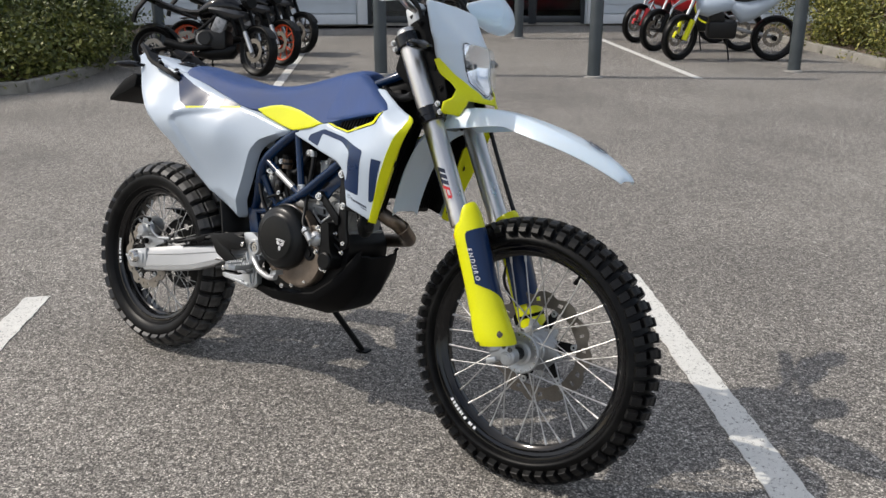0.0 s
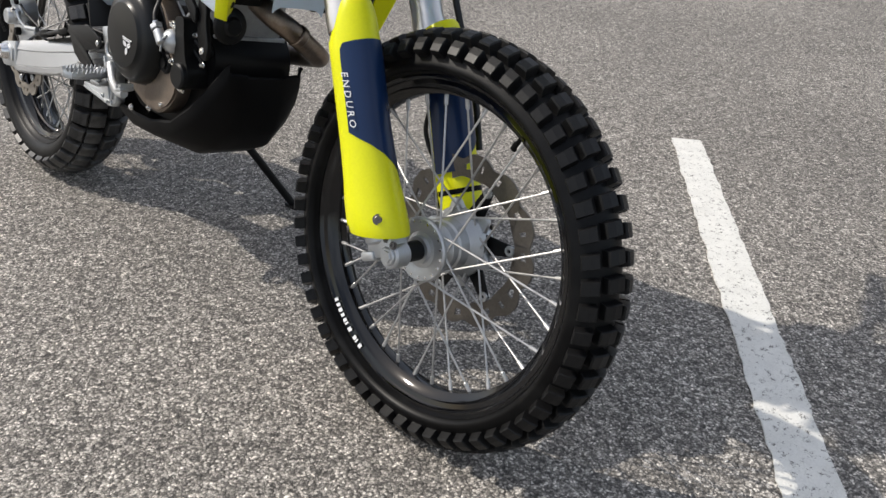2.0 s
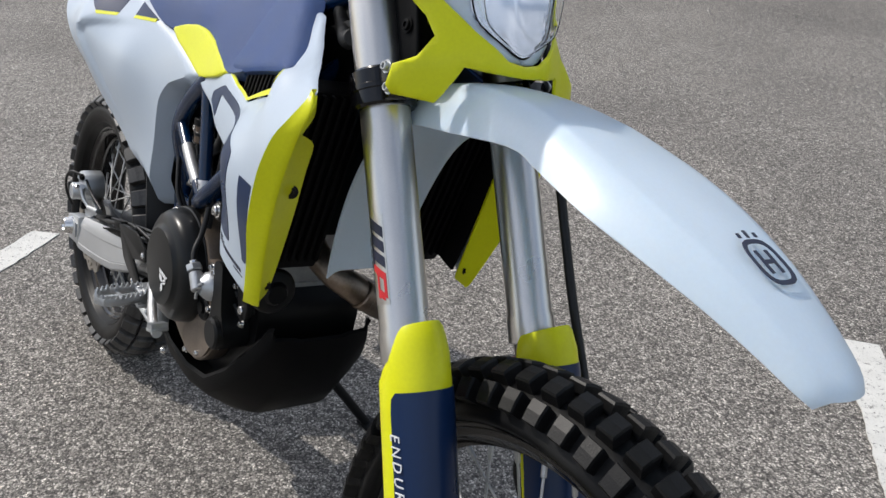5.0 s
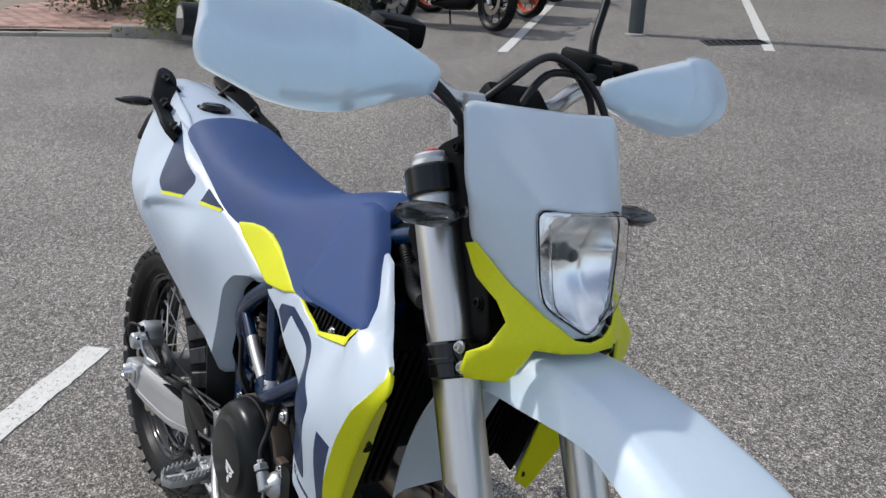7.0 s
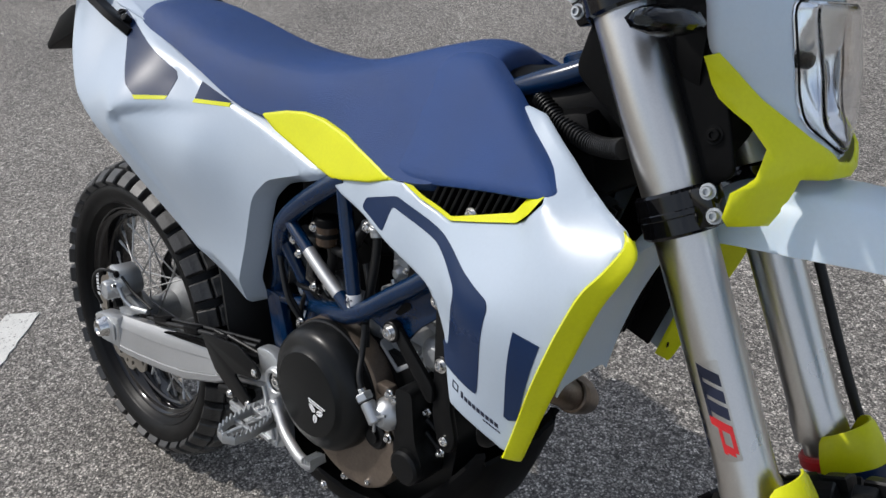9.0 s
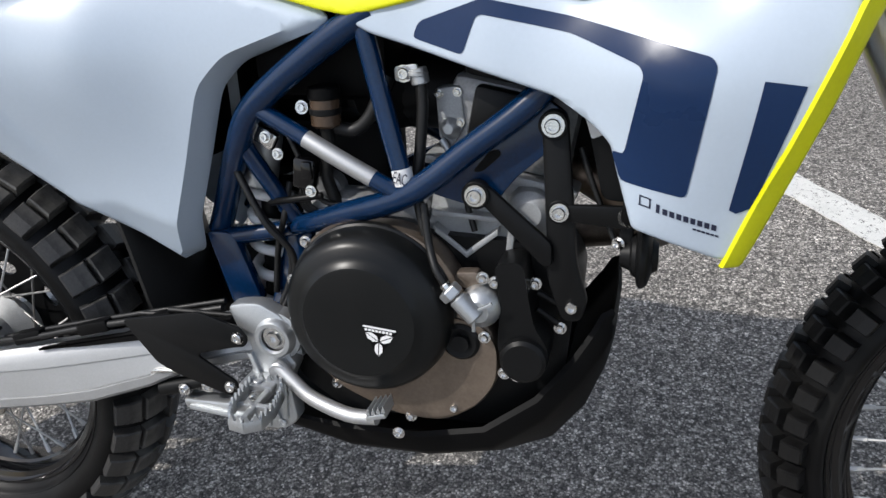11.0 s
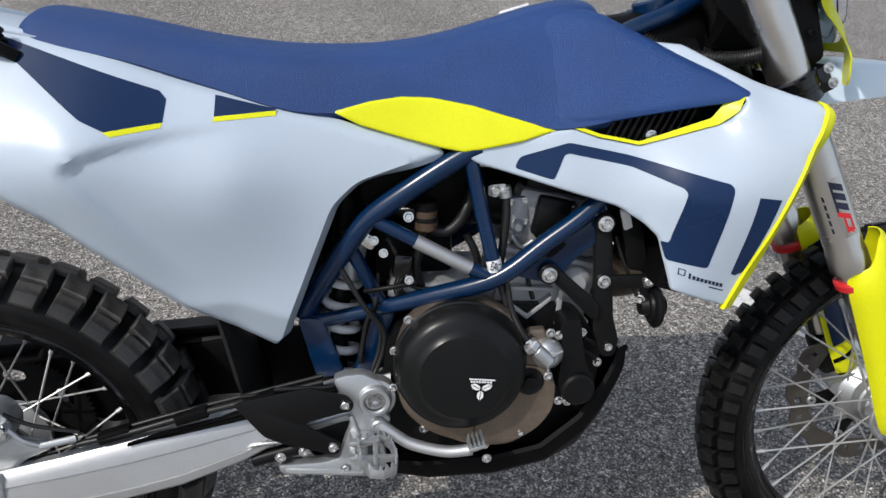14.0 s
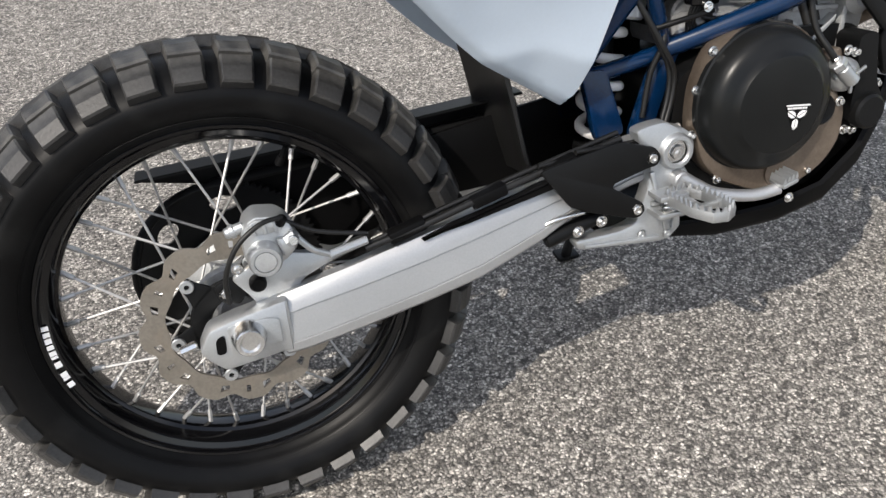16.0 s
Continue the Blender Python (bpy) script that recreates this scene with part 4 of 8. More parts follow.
half = [(0.0, 0.966), (0.022, 0.969), (0.056, 0.992), (0.085, 1.020), (0.112, 1.056), (0.119, 1.052), (0.108, 1.018), (0.095, 0.998), (0.092, 0.980), (0.112, 0.958), (0.133, 0.946), (0.136, 0.924), (0.130, 0.916), (0.088, 0.914), (0.080, 0.926), (0.066, 0.955), (0.040, 0.954), (0.0, 0.953)]
ring = half + [(-u, v) for u, v in half[-2:0:-1]]
part("lamp_surround", turned(sheet(ring, nose_x, 0.009, 0.003, 0.003, out=1.0, place=yz)), YELLOW, light, "yellow plastic surround under the headlight")


# seat
def seat_section(x, zc, ys, zs, ye, ze):
    half = [(0.0, zc), (0.35 * ys, zc - 0.0015), (0.7 * ys, zc - 0.006), (0.9 * ys, zs + 0.35 * (zc - zs) - 0.001), (ys, zs), (ys + 0.25 * (ye - ys) + 0.004, zs + 0.25 * (ze - zs)), (ys + 0.6 * (ye - ys) + 0.003, zs + 0.6 * (ze - zs)), (ye, ze), (ye - 0.012, ze - 0.010), (ye - 0.03, ze - 0.012)]
    return [(x, -y, z) for y, z in half[:0:-1]] + [(x, y, z) for y, z in half]


stations = [
    (0.150, 0.990, 0.055, 0.982, 0.080, 0.965), (0.165, 1.008, 0.070, 0.996, 0.093, 0.972), (0.192, 1.016, 0.080, 1.001, 0.102, 0.972), (0.292, 1.000, 0.088, 0.982, 0.110, 0.952),
    (0.393, 0.979, 0.092, 0.961, 0.115, 0.921), (0.498, 0.967, 0.092, 0.949, 0.117, 0.888), (0.606, 0.967, 0.088, 0.948, 0.113, 0.886), (0.694, 0.979, 0.080, 0.957, 0.109, 0.894),
    (0.767, 0.999, 0.068, 0.976, 0.122, 0.881), (0.833, 1.018, 0.056, 0.997, 0.135, 0.864), (0.872, 1.026, 0.048, 1.010, 0.142, 0.866), (0.900, 1.026, 0.046, 1.012, 0.146, 0.871), (0.918, 1.020, 0.044, 1.007, 0.146, 0.876), (0.922, 1.008, 0.042, 1.0, 0.140, 0.885),
]
cols = [spline(c, 4) for c in zip(*[seat_section(*s) for s in stations])]
body = loft([list(r) for r in zip(*cols)])
lobe_f = surface([(0.800, 0.872, -0.110), (0.800, 0.930, -0.084), (0.800, 0.995, -0.046), (0.840, 0.866, -0.133), (0.880, 0.867, -0.145), (0.920, 0.873, -0.152), (0.970, 0.883, -0.159), (1.020, 0.892, -0.168), (1.060, 0.898, -0.174), (1.084, 0.903, -0.176), (1.096, 0.912, -0.170), (1.084, 0.923, -0.159), (1.060, 0.932, -0.148), (1.020, 0.951, -0.127), (0.970, 0.980, -0.096), (0.920, 1.006, -0.072), (0.880, 1.016, -0.056), (0.840, 1.008, -0.050), (0.90, 0.94, -0.108), (0.97, 0.93, -0.130)])
lobe = sheet(rounded([(0.800, 0.874), (0.840, 0.865), (0.880, 0.866), (0.920, 0.872), (0.970, 0.882), (1.020, 0.891), (1.060, 0.897), (1.094, 0.903), (1.098, 0.914), (1.060, 0.935), (1.020, 0.954), (0.970, 0.982), (0.920, 1.008), (0.900, 1.014), (0.860, 1.012), (0.800, 0.992)], 0.010), lobe_f, 0.009, 0.014, 0.030, out=-1)
lobes = [lobe, mirror_y(lobe)]
seat = part("seat", merged(body, *lobes), SEAT, bike, "blue textured vinyl seat")

yel_f = surface([(0.553, 0.888, -0.117), (0.669, 0.903, -0.110), (0.787, 0.878, -0.127), (0.844, 0.860, -0.138), (0.728, 0.838, -0.130), (0.634, 0.861, -0.120)])
ins = sheet([(0.548, 0.886), (0.600, 0.899), (0.640, 0.904), (0.680, 0.902), (0.735, 0.892), (0.790, 0.877), (0.846, 0.861), (0.800, 0.846), (0.745, 0.835), (0.722, 0.832), (0.69, 0.838), (0.634, 0.853), (0.585, 0.868)], yel_f, 0.009, 0.004, 0.02, out=-1)
part("seat_insert", ins, YELLOW, seat, "yellow side insert below the seat")
part("seat_insert", mirror_y(ins), YELLOW, seat, "yellow side insert below the seat")
part("seat_tag", box((0.045, 0.012, 0.004), Matrix.Translation((0.815, 0.035, 1.012)) @ pose(0, 0, 0, -12, -16, 0), 0.001), PRINTW, seat, "small white tag")

# rear side panels
panel_base = surface([(-0.17, 1.045, -0.045), (-0.05, 1.03, -0.075), (0.08, 1.0, -0.092), (0.222, 0.972, -0.106), (0.344, 0.933, -0.116), (0.481, 0.892, -0.118), (0.694, 0.826, -0.124), (0.592, 0.786, -0.127), (0.572, 0.761, -0.127), (0.518, 0.674, -0.119), (0.473, 0.598, -0.113), (0.461, 0.538, -0.104), (0.319, 0.619, -0.112), (0.194, 0.754, -0.165), (0.086, 0.842, -0.186), (0.02, 0.90, -0.160), (0.244, 0.838, -0.195), (0.277, 0.872, -0.172), (0.34, 0.906, -0.130), (0.42, 0.81, -0.160), (0.38, 0.72, -0.145), (0.50, 0.74, -0.132), (0.12, 0.92, -0.140), (0.60, 0.83, -0.125)])
front_line = [Vector(p) for p in ((0.473, 0.540), (0.487, 0.590), (0.553, 0.756), (0.584, 0.785), (0.686, 0.819), (0.700, 0.827))]


def front_gap(u, v):
    p = Vector((u, v))
    return min((p - (a + (b - a) * min(max((p - a).dot(b - a) / (b - a).length_squared, 0), 1))).length for a, b in zip(front_line, front_line[1:]))


def panel_f(u, v):
    """The rear panel: a main face with a shallow scoop, a return along its front edge and a facet at its foot."""
    facet = 0.35 * max(0.0, float(np.interp(u, [0.29, 0.33, 0.402, 0.47], [0.60, 0.614, 0.624, 0.598])) - v)
    rim = float(np.interp(u, [0.20, 0.227, 0.247, 0.277, 0.357, 0.546, 0.70], [0.79, 0.832, 0.850, 0.858, 0.872, 0.891, 0.87]))
    depth = min(rim - v, (u - 0.215) * 0.8 + (v - 0.83) * 0.6)
    scoop = 0.0115 * smoothstep(0.0, 0.015, depth) * (1 - smoothstep(0.015, 0.215, (u - 0.23) * 0.9 + (0.85 - v) * 0.45))
    return panel_base(u, v) + min(facet, 0.034) + scoop


panel_out = rounded([(-0.165, 1.035), (-0.05, 0.955), (0.025, 0.895), (0.086, 0.842), (0.194, 0.754), (0.300, 0.645), (0.335, 0.612), (0.455, 0.534), (0.472, 0.545), (0.487, 0.590), (0.553, 0.756), (0.584, 0.785), (0.686, 0.819), (0.698, 0.829), (0.688, 0.838), (0.62, 0.857), (0.55, 0.877), (0.481, 0.895), (0.344, 0.934), (0.222, 0.973), (0.100, 1.008), (-0.02, 1.035), (-0.15, 1.052)], 0.012)
pan = sheet(panel_out, panel_f, 0.008, 0.011, 0.012, out=-1, fall=lambda u, v: 0.036 - 0.027 * smoothstep(0.60, 0.67, u) if front_gap(u, v) < 0.016 else 0.009)
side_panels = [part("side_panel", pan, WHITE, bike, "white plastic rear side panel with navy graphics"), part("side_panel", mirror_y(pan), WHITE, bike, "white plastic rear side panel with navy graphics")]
for name, pts, material in (
    ("graphic", [(0.120, 0.992), (0.205, 0.962), (0.337, 0.916), (0.345, 0.906), (0.341, 0.879), (0.278, 0.872), (0.250, 0.886), (0.190, 0.935)], NAVY),
    ("graphic_edge", [(0.341, 0.879), (0.339, 0.873), (0.284, 0.866), (0.276, 0.872)], YELLOW),
    ("graphic", [(0.404, 0.910), (0.478, 0.891), (0.478, 0.889), (0.402, 0.884)], NAVY),
    ("graphic_edge", [(0.402, 0.884), (0.478, 0.889), (0.478, 0.883), (0.400, 0.878)], YELLOW),
):
    d = sheet(pts, panel_f, 0.010, 0.0, 0.0004, out=-1, lift=0.0007)
    part(name, d, material, side_panels[0])
    part(name, mirror_y(d), material, side_panels[1])

# underside of the tail between the panels
rings = []
for (x, z), (xm, zm) in zip([(-0.120, 1.006), (-0.060, 0.966), (-0.010, 0.926), (0.040, 0.885), (0.086, 0.847), (0.140, 0.803), (0.185, 0.767)], [(-0.130, 0.985), (-0.085, 0.915), (-0.045, 0.866), (0.000, 0.830), (0.049, 0.793), (0.112, 0.754), (0.178, 0.748)]):
    a, c = Vector((x, panel_f(x, z) + 0.006, z)), Vector((xm, 0, zm))
    half = [a, a.lerp(c, 0.3), a.lerp(c, 0.6), a.lerp(c, 0.85), c]
    rings.append(half + [Vector((p.x, -p.y, p.z)) for p in half[-2::-1]])
cc = [spline(c, 2) for c in zip(*rings)]
rings = [list(r) for r in zip(*cc)]
part("rear_mudguard", shell(rings, [[Vector((p.x + 0.003, p.y * 0.98, p.z + 0.004)) for p in r] for r in rings]), WHITE, bike, "pale moulded underside of the tail")

# radiator shrouds
shroud_f = surface([(0.717, 0.834, -0.128), (0.744, 0.815, -0.131), (0.865, 0.864, -0.139), (0.954, 0.842, -0.152), (1.06, 0.874, -0.169), (1.088, 0.904, -0.174), (1.112, 0.922, -0.146), (1.062, 0.948, -0.118), (1.088, 0.934, -0.132), (1.15, 0.908, -0.168), (1.027, 0.967, -0.099), (0.985, 0.966, -0.088), (1.04, 0.930, -0.128), (1.188, 0.892, -0.189), (1.166, 0.845, -0.210), (1.130, 0.78, -0.214), (1.063, 0.794, -0.214), (1.008, 0.79, -0.200), (1.048, 0.681, -0.196), (1.104, 0.672, -0.192), (1.087, 0.622, -0.183), (1.004, 0.649, -0.188), (0.986, 0.715, -0.182), (0.96, 0.744, -0.170), (0.93, 0.76, -0.160), (0.79, 0.811, -0.133), (0.861, 0.845, -0.143), (0.861, 0.80, -0.150)])
shroud_out = rounded([(0.965, 0.738), (0.930, 0.760), (0.744, 0.815), (0.716, 0.830), (0.722, 0.838), (0.780, 0.848), (0.865, 0.865), (0.900, 0.852), (0.954, 0.842), (1.055, 0.871), (1.075, 0.888), (1.088, 0.903), (1.060, 0.915), (1.010, 0.935), (0.978, 0.958), (0.990, 0.972), (1.025, 0.969), (1.066, 0.947), (1.112, 0.924), (1.150, 0.910), (1.183, 0.900), (1.190, 0.890), (1.180, 0.866), (1.167, 0.845), (1.156, 0.815), (1.145, 0.784), (1.126, 0.730), (1.108, 0.680), (1.090, 0.622), (1.080, 0.620), (1.004, 0.647), (0.988, 0.700), (0.982, 0.722)], 0.005)
shr = sheet(shroud_out, shroud_f, 0.011, 0.005, 0.006, out=-1)
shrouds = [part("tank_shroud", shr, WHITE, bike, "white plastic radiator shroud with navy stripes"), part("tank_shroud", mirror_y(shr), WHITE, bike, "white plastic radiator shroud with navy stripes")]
for name, pts, material, lift in (
    ("graphic", rounded([(0.790, 0.811), (0.797, 0.826), (0.861, 0.846), (0.942, 0.830), (1.060, 0.801), (1.064, 0.794), (1.048, 0.681), (0.992, 0.692), (0.983, 0.719), (0.994, 0.715), (1.008, 0.786), (1.004, 0.793), (0.943, 0.816), (0.861, 0.832), (0.855, 0.830), (0.842, 0.796)], 0.005, 2), NAVY, 0.0007),
    ("graphic", [(1.099, 0.783), (1.130, 0.779), (1.102, 0.674), (1.090, 0.668), (1.084, 0.671)], NAVY, 0.0007),
    ("vent_trim", rounded([(0.862, 0.866), (0.900, 0.853), (0.954, 0.843), (1.055, 0.872), (1.075, 0.889), (1.088, 0.912), (1.070, 0.916), (1.060, 0.897), (1.046, 0.879), (0.954, 0.8475), (0.902, 0.857), (0.866, 0.870)], 0.004, 2), YELLOW, 0.001),
):
    d = sheet(pts, shroud_f, 0.010, 0.0, 0.0008 if name == "vent_trim" else 0.0004, out=-1, lift=lift)
    part(name, d, material, shrouds[0])
    part(name, mirror_y(d), material, shrouds[1])
# maker's mark as plain bars and a small ring
marks = []
for k, (u, v, w, h) in enumerate([(0.000, 0.0, 0.010, 0.0012), (0.000, 0.008, 0.010, 0.0012), (-0.0045, 0.004, 0.0012, 0.009), (0.0045, 0.004, 0.0012, 0.009), (0.012, 0.002, 0.003, 0.008)] + [(0.0185 + 0.0062 * j, 0.001, 0.0042, 0.0055) for j in range(8)] + [(0.046 + 0.004 * j, -0.006, 0.003, 0.0018) for j in range(6)]):
    x, z = 1.014 + u * 0.96 + v * 0.1, 0.671 + v - u * 0.30
    q = sheet([(x - w / 2, z - h / 2 + w * 0.15), (x + w / 2, z - h / 2 - w * 0.15), (x + w / 2, z + h / 2 - w * 0.15), (x - w / 2, z + h / 2 + w * 0.15)], shroud_f, 0.01, 0.0, 0.0003, out=-1, lift=0.0006)
    marks.append(q)
part("maker_mark", merged(*marks), PRINTB, shrouds[0], "small dark maker's mark")
edge_w = [(1.183, -0.182, 0.902), (1.190, -0.188, 0.891), (1.179, -0.200, 0.866), (1.166, -0.209, 0.845), (1.155, -0.211, 0.815), (1.144, -0.209, 0.784), (1.125, -0.203, 0.730), (1.107, -0.194, 0.680), (1.088, -0.184, 0.622), (1.085, -0.181, 0.615)]
edge_p = [(1.192, -0.184, 0.897), (1.201, -0.191, 0.884), (1.191, -0.197, 0.857), (1.179, -0.196, 0.834), (1.166, -0.197, 0.798), (1.154, -0.196, 0.762), (1.137, -0.191, 0.715), (1.121, -0.184, 0.670), (1.104, -0.175, 0.622), (1.099, -0.172, 0.612)]
edge_q = [(1.186, -0.178, 0.890), (1.189, -0.180, 0.874), (1.176, -0.184, 0.852), (1.155, -0.168, 0.844), (1.143, -0.150, 0.832), (1.134, -0.150, 0.800), (1.122, -0.150, 0.750), (1.107, -0.152, 0.690), (1.091, -0.155, 0.632), (1.087, -0.160, 0.620)]
rings = []
for W, P, Q in zip(edge_w, edge_p, edge_q):
    W, P, Q = Vector(W), Vector(P), Vector(Q)
    Wf = Vector((W.x - 0.004, shroud_f(W.x - 0.004, W.z) - 0.0006, W.z))
    rings.append([Wf, Wf + Vector((0.003, -0.0030, 0)), W.lerp(P, 0.35) + Vector((0.001, -0.003, 0)), W.lerp(P, 0.75) + Vector((0.001, -0.002, 0)), P, P + Vector((-0.001, 0.003, 0)), P.lerp(Q, 0.25) + Vector((-0.002, 0, 0)), Q, Q + Vector((-0.004, 0, 0)), P.lerp(W, 0.5) + Vector((-0.006, 0.006, 0)), Wf + Vector((0, 0.004, 0))])
cc = [spline(c, 3) for c in zip(*rings)]
lip = loft([list(r) for r in zip(*cc)], angle=55)
for k, me in enumerate((lip, mirror_y(lip))):
    t = part("shroud_edge", me, YELLOW, shrouds[k], "yellow front edge of the shroud")
    s = -1 if k == 0 else 1
    part("edge_bolt", bolt((1.138, s * 0.168, 0.775), (0.9, s * 0.45, 0), 0.006, 0.002), SATIN, t)
    part("edge_bolt", bolt((1.0965, s * 0.164, 0.640), (0.9, s * 0.35, 0), 0.005, 0.002), SATIN, t)

# radiators and the dark air guide between the shrouds
for s in (-1, 1):
    tilt = pose(0, 0, 0, 0, 17)
    rad = part("radiator", box((0.04, 0.105, 0.27), Matrix.Translation((1.050, s * 0.108, 0.765)) @ tilt, 0.006), BLACK, bike, "black radiator with a slatted guard")
    fin = box((0.010, 0.005, 0.25), Matrix.Translation((1.074, 0, 0.765)) @ tilt, 0.001)
    for k in range(8):
        ob = part("slat", fin, BLACK, rad)
        ob.location.y = s * (0.064 + 0.0125 * k)
    part("radiator_side", box((0.075, 0.006, 0.27), Matrix.Translation((1.075, s * 0.160, 0.770)) @ tilt, 0.002), BLACK, rad, "black cowl beside the radiator")
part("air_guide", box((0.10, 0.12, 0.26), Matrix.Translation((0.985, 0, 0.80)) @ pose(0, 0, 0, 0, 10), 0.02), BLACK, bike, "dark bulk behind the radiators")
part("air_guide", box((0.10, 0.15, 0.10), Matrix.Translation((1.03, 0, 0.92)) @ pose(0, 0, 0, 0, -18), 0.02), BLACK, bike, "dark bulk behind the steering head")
lid = loft([[(x, hw * math.sin(2 * math.pi * k / 20), zc + hh * math.cos(2 * math.pi * k / 20)) for k in range(20)] for x, hw, zc, hh in ((0.88, 0.06, 0.93, 0.06), (0.93, 0.062, 0.935, 0.068), (1.00, 0.058, 0.95, 0.062), (1.06, 0.045, 0.97, 0.055), (1.085, 0.03, 0.97, 0.04))])
part("airbox_lid", lid, BLACK, bike, "black cover ahead of the seat")
# finned regulator behind the vent
reg = part("regulator", box((0.15, 0.02, 0.06), Matrix.Translation((0.975, -0.118, 0.868)) @ pose(0, 0, 0, 0, 4), 0.004), BLACK, bike, "black finned regulator behind the vent")
fin = box((0.004, 0.014, 0.055), Matrix.Translation((0.975, -0.132, 0.868)) @ pose(0, 0, 0, 0, 24), 0.001)
for k in range(11):
    ob = part("fin", fin, SATIN, reg)
    ob.location.x = -0.055 + 0.0105 * k
part("vent_bolt", bolt((0.974, -0.141, 0.853), (0, -1, 0.1), 0.0055, 0.004), STEEL, reg)

# tail
def tail_ring(x, hw, zt, zb):
    return [(x, hw * s, zt - 0.012 * s * s) for s in (-1, -0.6, -0.2, 0.2, 0.6, 1)] + [(x, hw * s * 0.95, zb) for s in (1, 0.4, -0.4, -1)]


tl = loft([tail_ring(*q) for q in ((0.19, 0.098, 0.992, 0.945), (0.10, 0.095, 1.008, 0.955), (0.0, 0.083, 1.030, 0.975), (-0.08, 0.068, 1.045, 1.0), (-0.15, 0.050, 1.052, 1.025), (-0.180, 0.035, 1.052, 1.038))], angle=30)
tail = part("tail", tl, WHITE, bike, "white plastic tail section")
part("fuel_cap", lathe([(0, 0.012), (0.018, 0.013), (0.026, 0.011), (0.028, 0.006), (0.036, 0.006), (0.039, 0.002), (0.039, -0.01)], (0.055, 0.0, 1.014), "z", 36), GLOSS, tail, "round black fuel cap")
for s in (-1, 1):
    # rail: a flat cranked bow from the tail's rear corner to the seat, standing off the tail
    line = [(-0.112, 0.064, 1.070, 0.013), (-0.092, 0.070, 1.063, 0.023), (-0.050, 0.082, 1.048, 0.026), (0.012, 0.106, 1.013, 0.025), (0.030, 0.112, 1.004, 0.017), (0.095, 0.117, 0.985, 0.017), (0.112, 0.115, 0.979, 0.023), (0.150, 0.114, 0.966, 0.022), (0.172, 0.113, 0.955, 0.009)]
    rings = []
    for k, (x, y, z, w) in enumerate(line):
        p, q = Vector(line[max(k - 1, 0)][:3]), Vector(line[min(k + 1, len(line) - 1)][:3])
        d = (q - p).normalized()
        wide = Vector((0.10, -0.90, -0.40))
        wide = (wide - d * wide.dot(d)).normalized()
        deep = d.cross(wide)
        ring = []
        for i, j in ((-1, -0.7), (-0.8, -1), (0.8, -1), (1, -0.7), (1, 0.7), (0.8, 1), (-0.8, 1), (-1, 0.7)):
            v = Vector((x, y, z)) + wide * i * w + deep * j * 0.0075
            ring.append((v.x, s * v.y, v.z))
        rings.append(ring)
    g = part("grab_rail", loft(rings, angle=30), BLACK, bike, "black plastic grab rail beside the seat")
    for x, y, z in ((-0.052, 0.080, 1.058), (0.040, 0.108, 1.014), (0.150, 0.116, 0.980)):
        a = Vector((x, s * y, z))
        part("rail_bolt", bolt(a + Vector((0.003, s * 0.004, 0.009)), (0.2, s * 0.45, 0.87), 0.006, 0.003), SATIN, g)
        part("rail_stay", tube([a, Vector((x, s * (y - 0.035), z - 0.034))], 0.009, 10, per=1), BLACK, g)
    a, b = Vector((-0.068, s * 0.060, 1.000)), Vector((-0.071, s * 0.104, 1.000))
    d = Vector((-0.05, s * 0.072, -0.006))
    rings = []
    for q, k in ((0.0, 0.45), (0.12, 0.85), (0.4, 1.0), (0.75, 0.75), (0.95, 0.35), (1.0, 0.1)):
        c = b + d * q
        rings.append([c + Vector((0.014 * k * math.cos(2 * math.pi * n / 10), s * 0.008 * k * math.cos(2 * math.pi * n / 10), 0.012 * k * math.sin(2 * math.pi * n / 10))) for n in range(10)])
    part("rear_indicator", merged(rod(a, b, 0.006, 10, 0.002), loft(rings, angle=60)), GLOSS, bike, "slim black rear indicator")
lp = plate(rounded([(-0.13, 0.965), (-0.14, 0.925), (-0.290, 0.868), (-0.294, 0.880), (-0.215, 0.945), (-0.15, 0.975)], 0.008), -0.075, 0.075, 0.004)
part("plate_bracket", lp, BLACK, bike, "black number plate bracket under the tail")

# frame
tubes = [
    [(0.745, -0.116, 0.838), (0.700, -0.114, 0.812), (0.640, -0.110, 0.772), (0.590, -0.101, 0.733), (0.562, -0.090, 0.693), (0.510, -0.052, 0.605), (0.492, -0.044, 0.570)],
    [(0.600, -0.104, 0.735), (0.690, -0.116, 0.688), (0.768, -0.122, 0.648)],
    [(0.733, -0.116, 0.822), (0.752, -0.118, 0.735), (0.772, -0.122, 0.654)],
    [(0.562, -0.090, 0.700), (0.588, -0.074, 0.640), (0.612, -0.060, 0.588)],
    [(0.606, -0.058, 0.585), (0.690, -0.096, 0.617), (0.772, -0.123, 0.650), (0.840, -0.124, 0.700), (0.915, -0.122, 0.760), (1.00, -0.095, 0.86), (1.06, -0.04, 0.95)],
    [(0.495, -0.054, 0.562), (0.550, -0.056, 0.571), (0.608, -0.058, 0.582)],
    [(0.905, -0.050, 0.958), (0.965, -0.050, 0.986), (1.02, -0.044, 1.008), (1.065, -0.03, 1.03)],
    [(0.60, -0.09, 0.83), (0.40, -0.08, 0.90), (0.20, -0.06, 0.95)],
]
radii = [0.0150, 0.0098, 0.0105, 0.0105, 0.0135, 0.0110, 0.0130, 0.010]
fr = part("frame", rod((1.055, 0, 0.90), (1.012, 0, 1.03), 0.032, 24, 0.003), FRAME, bike, "dark blue tubular trellis frame")
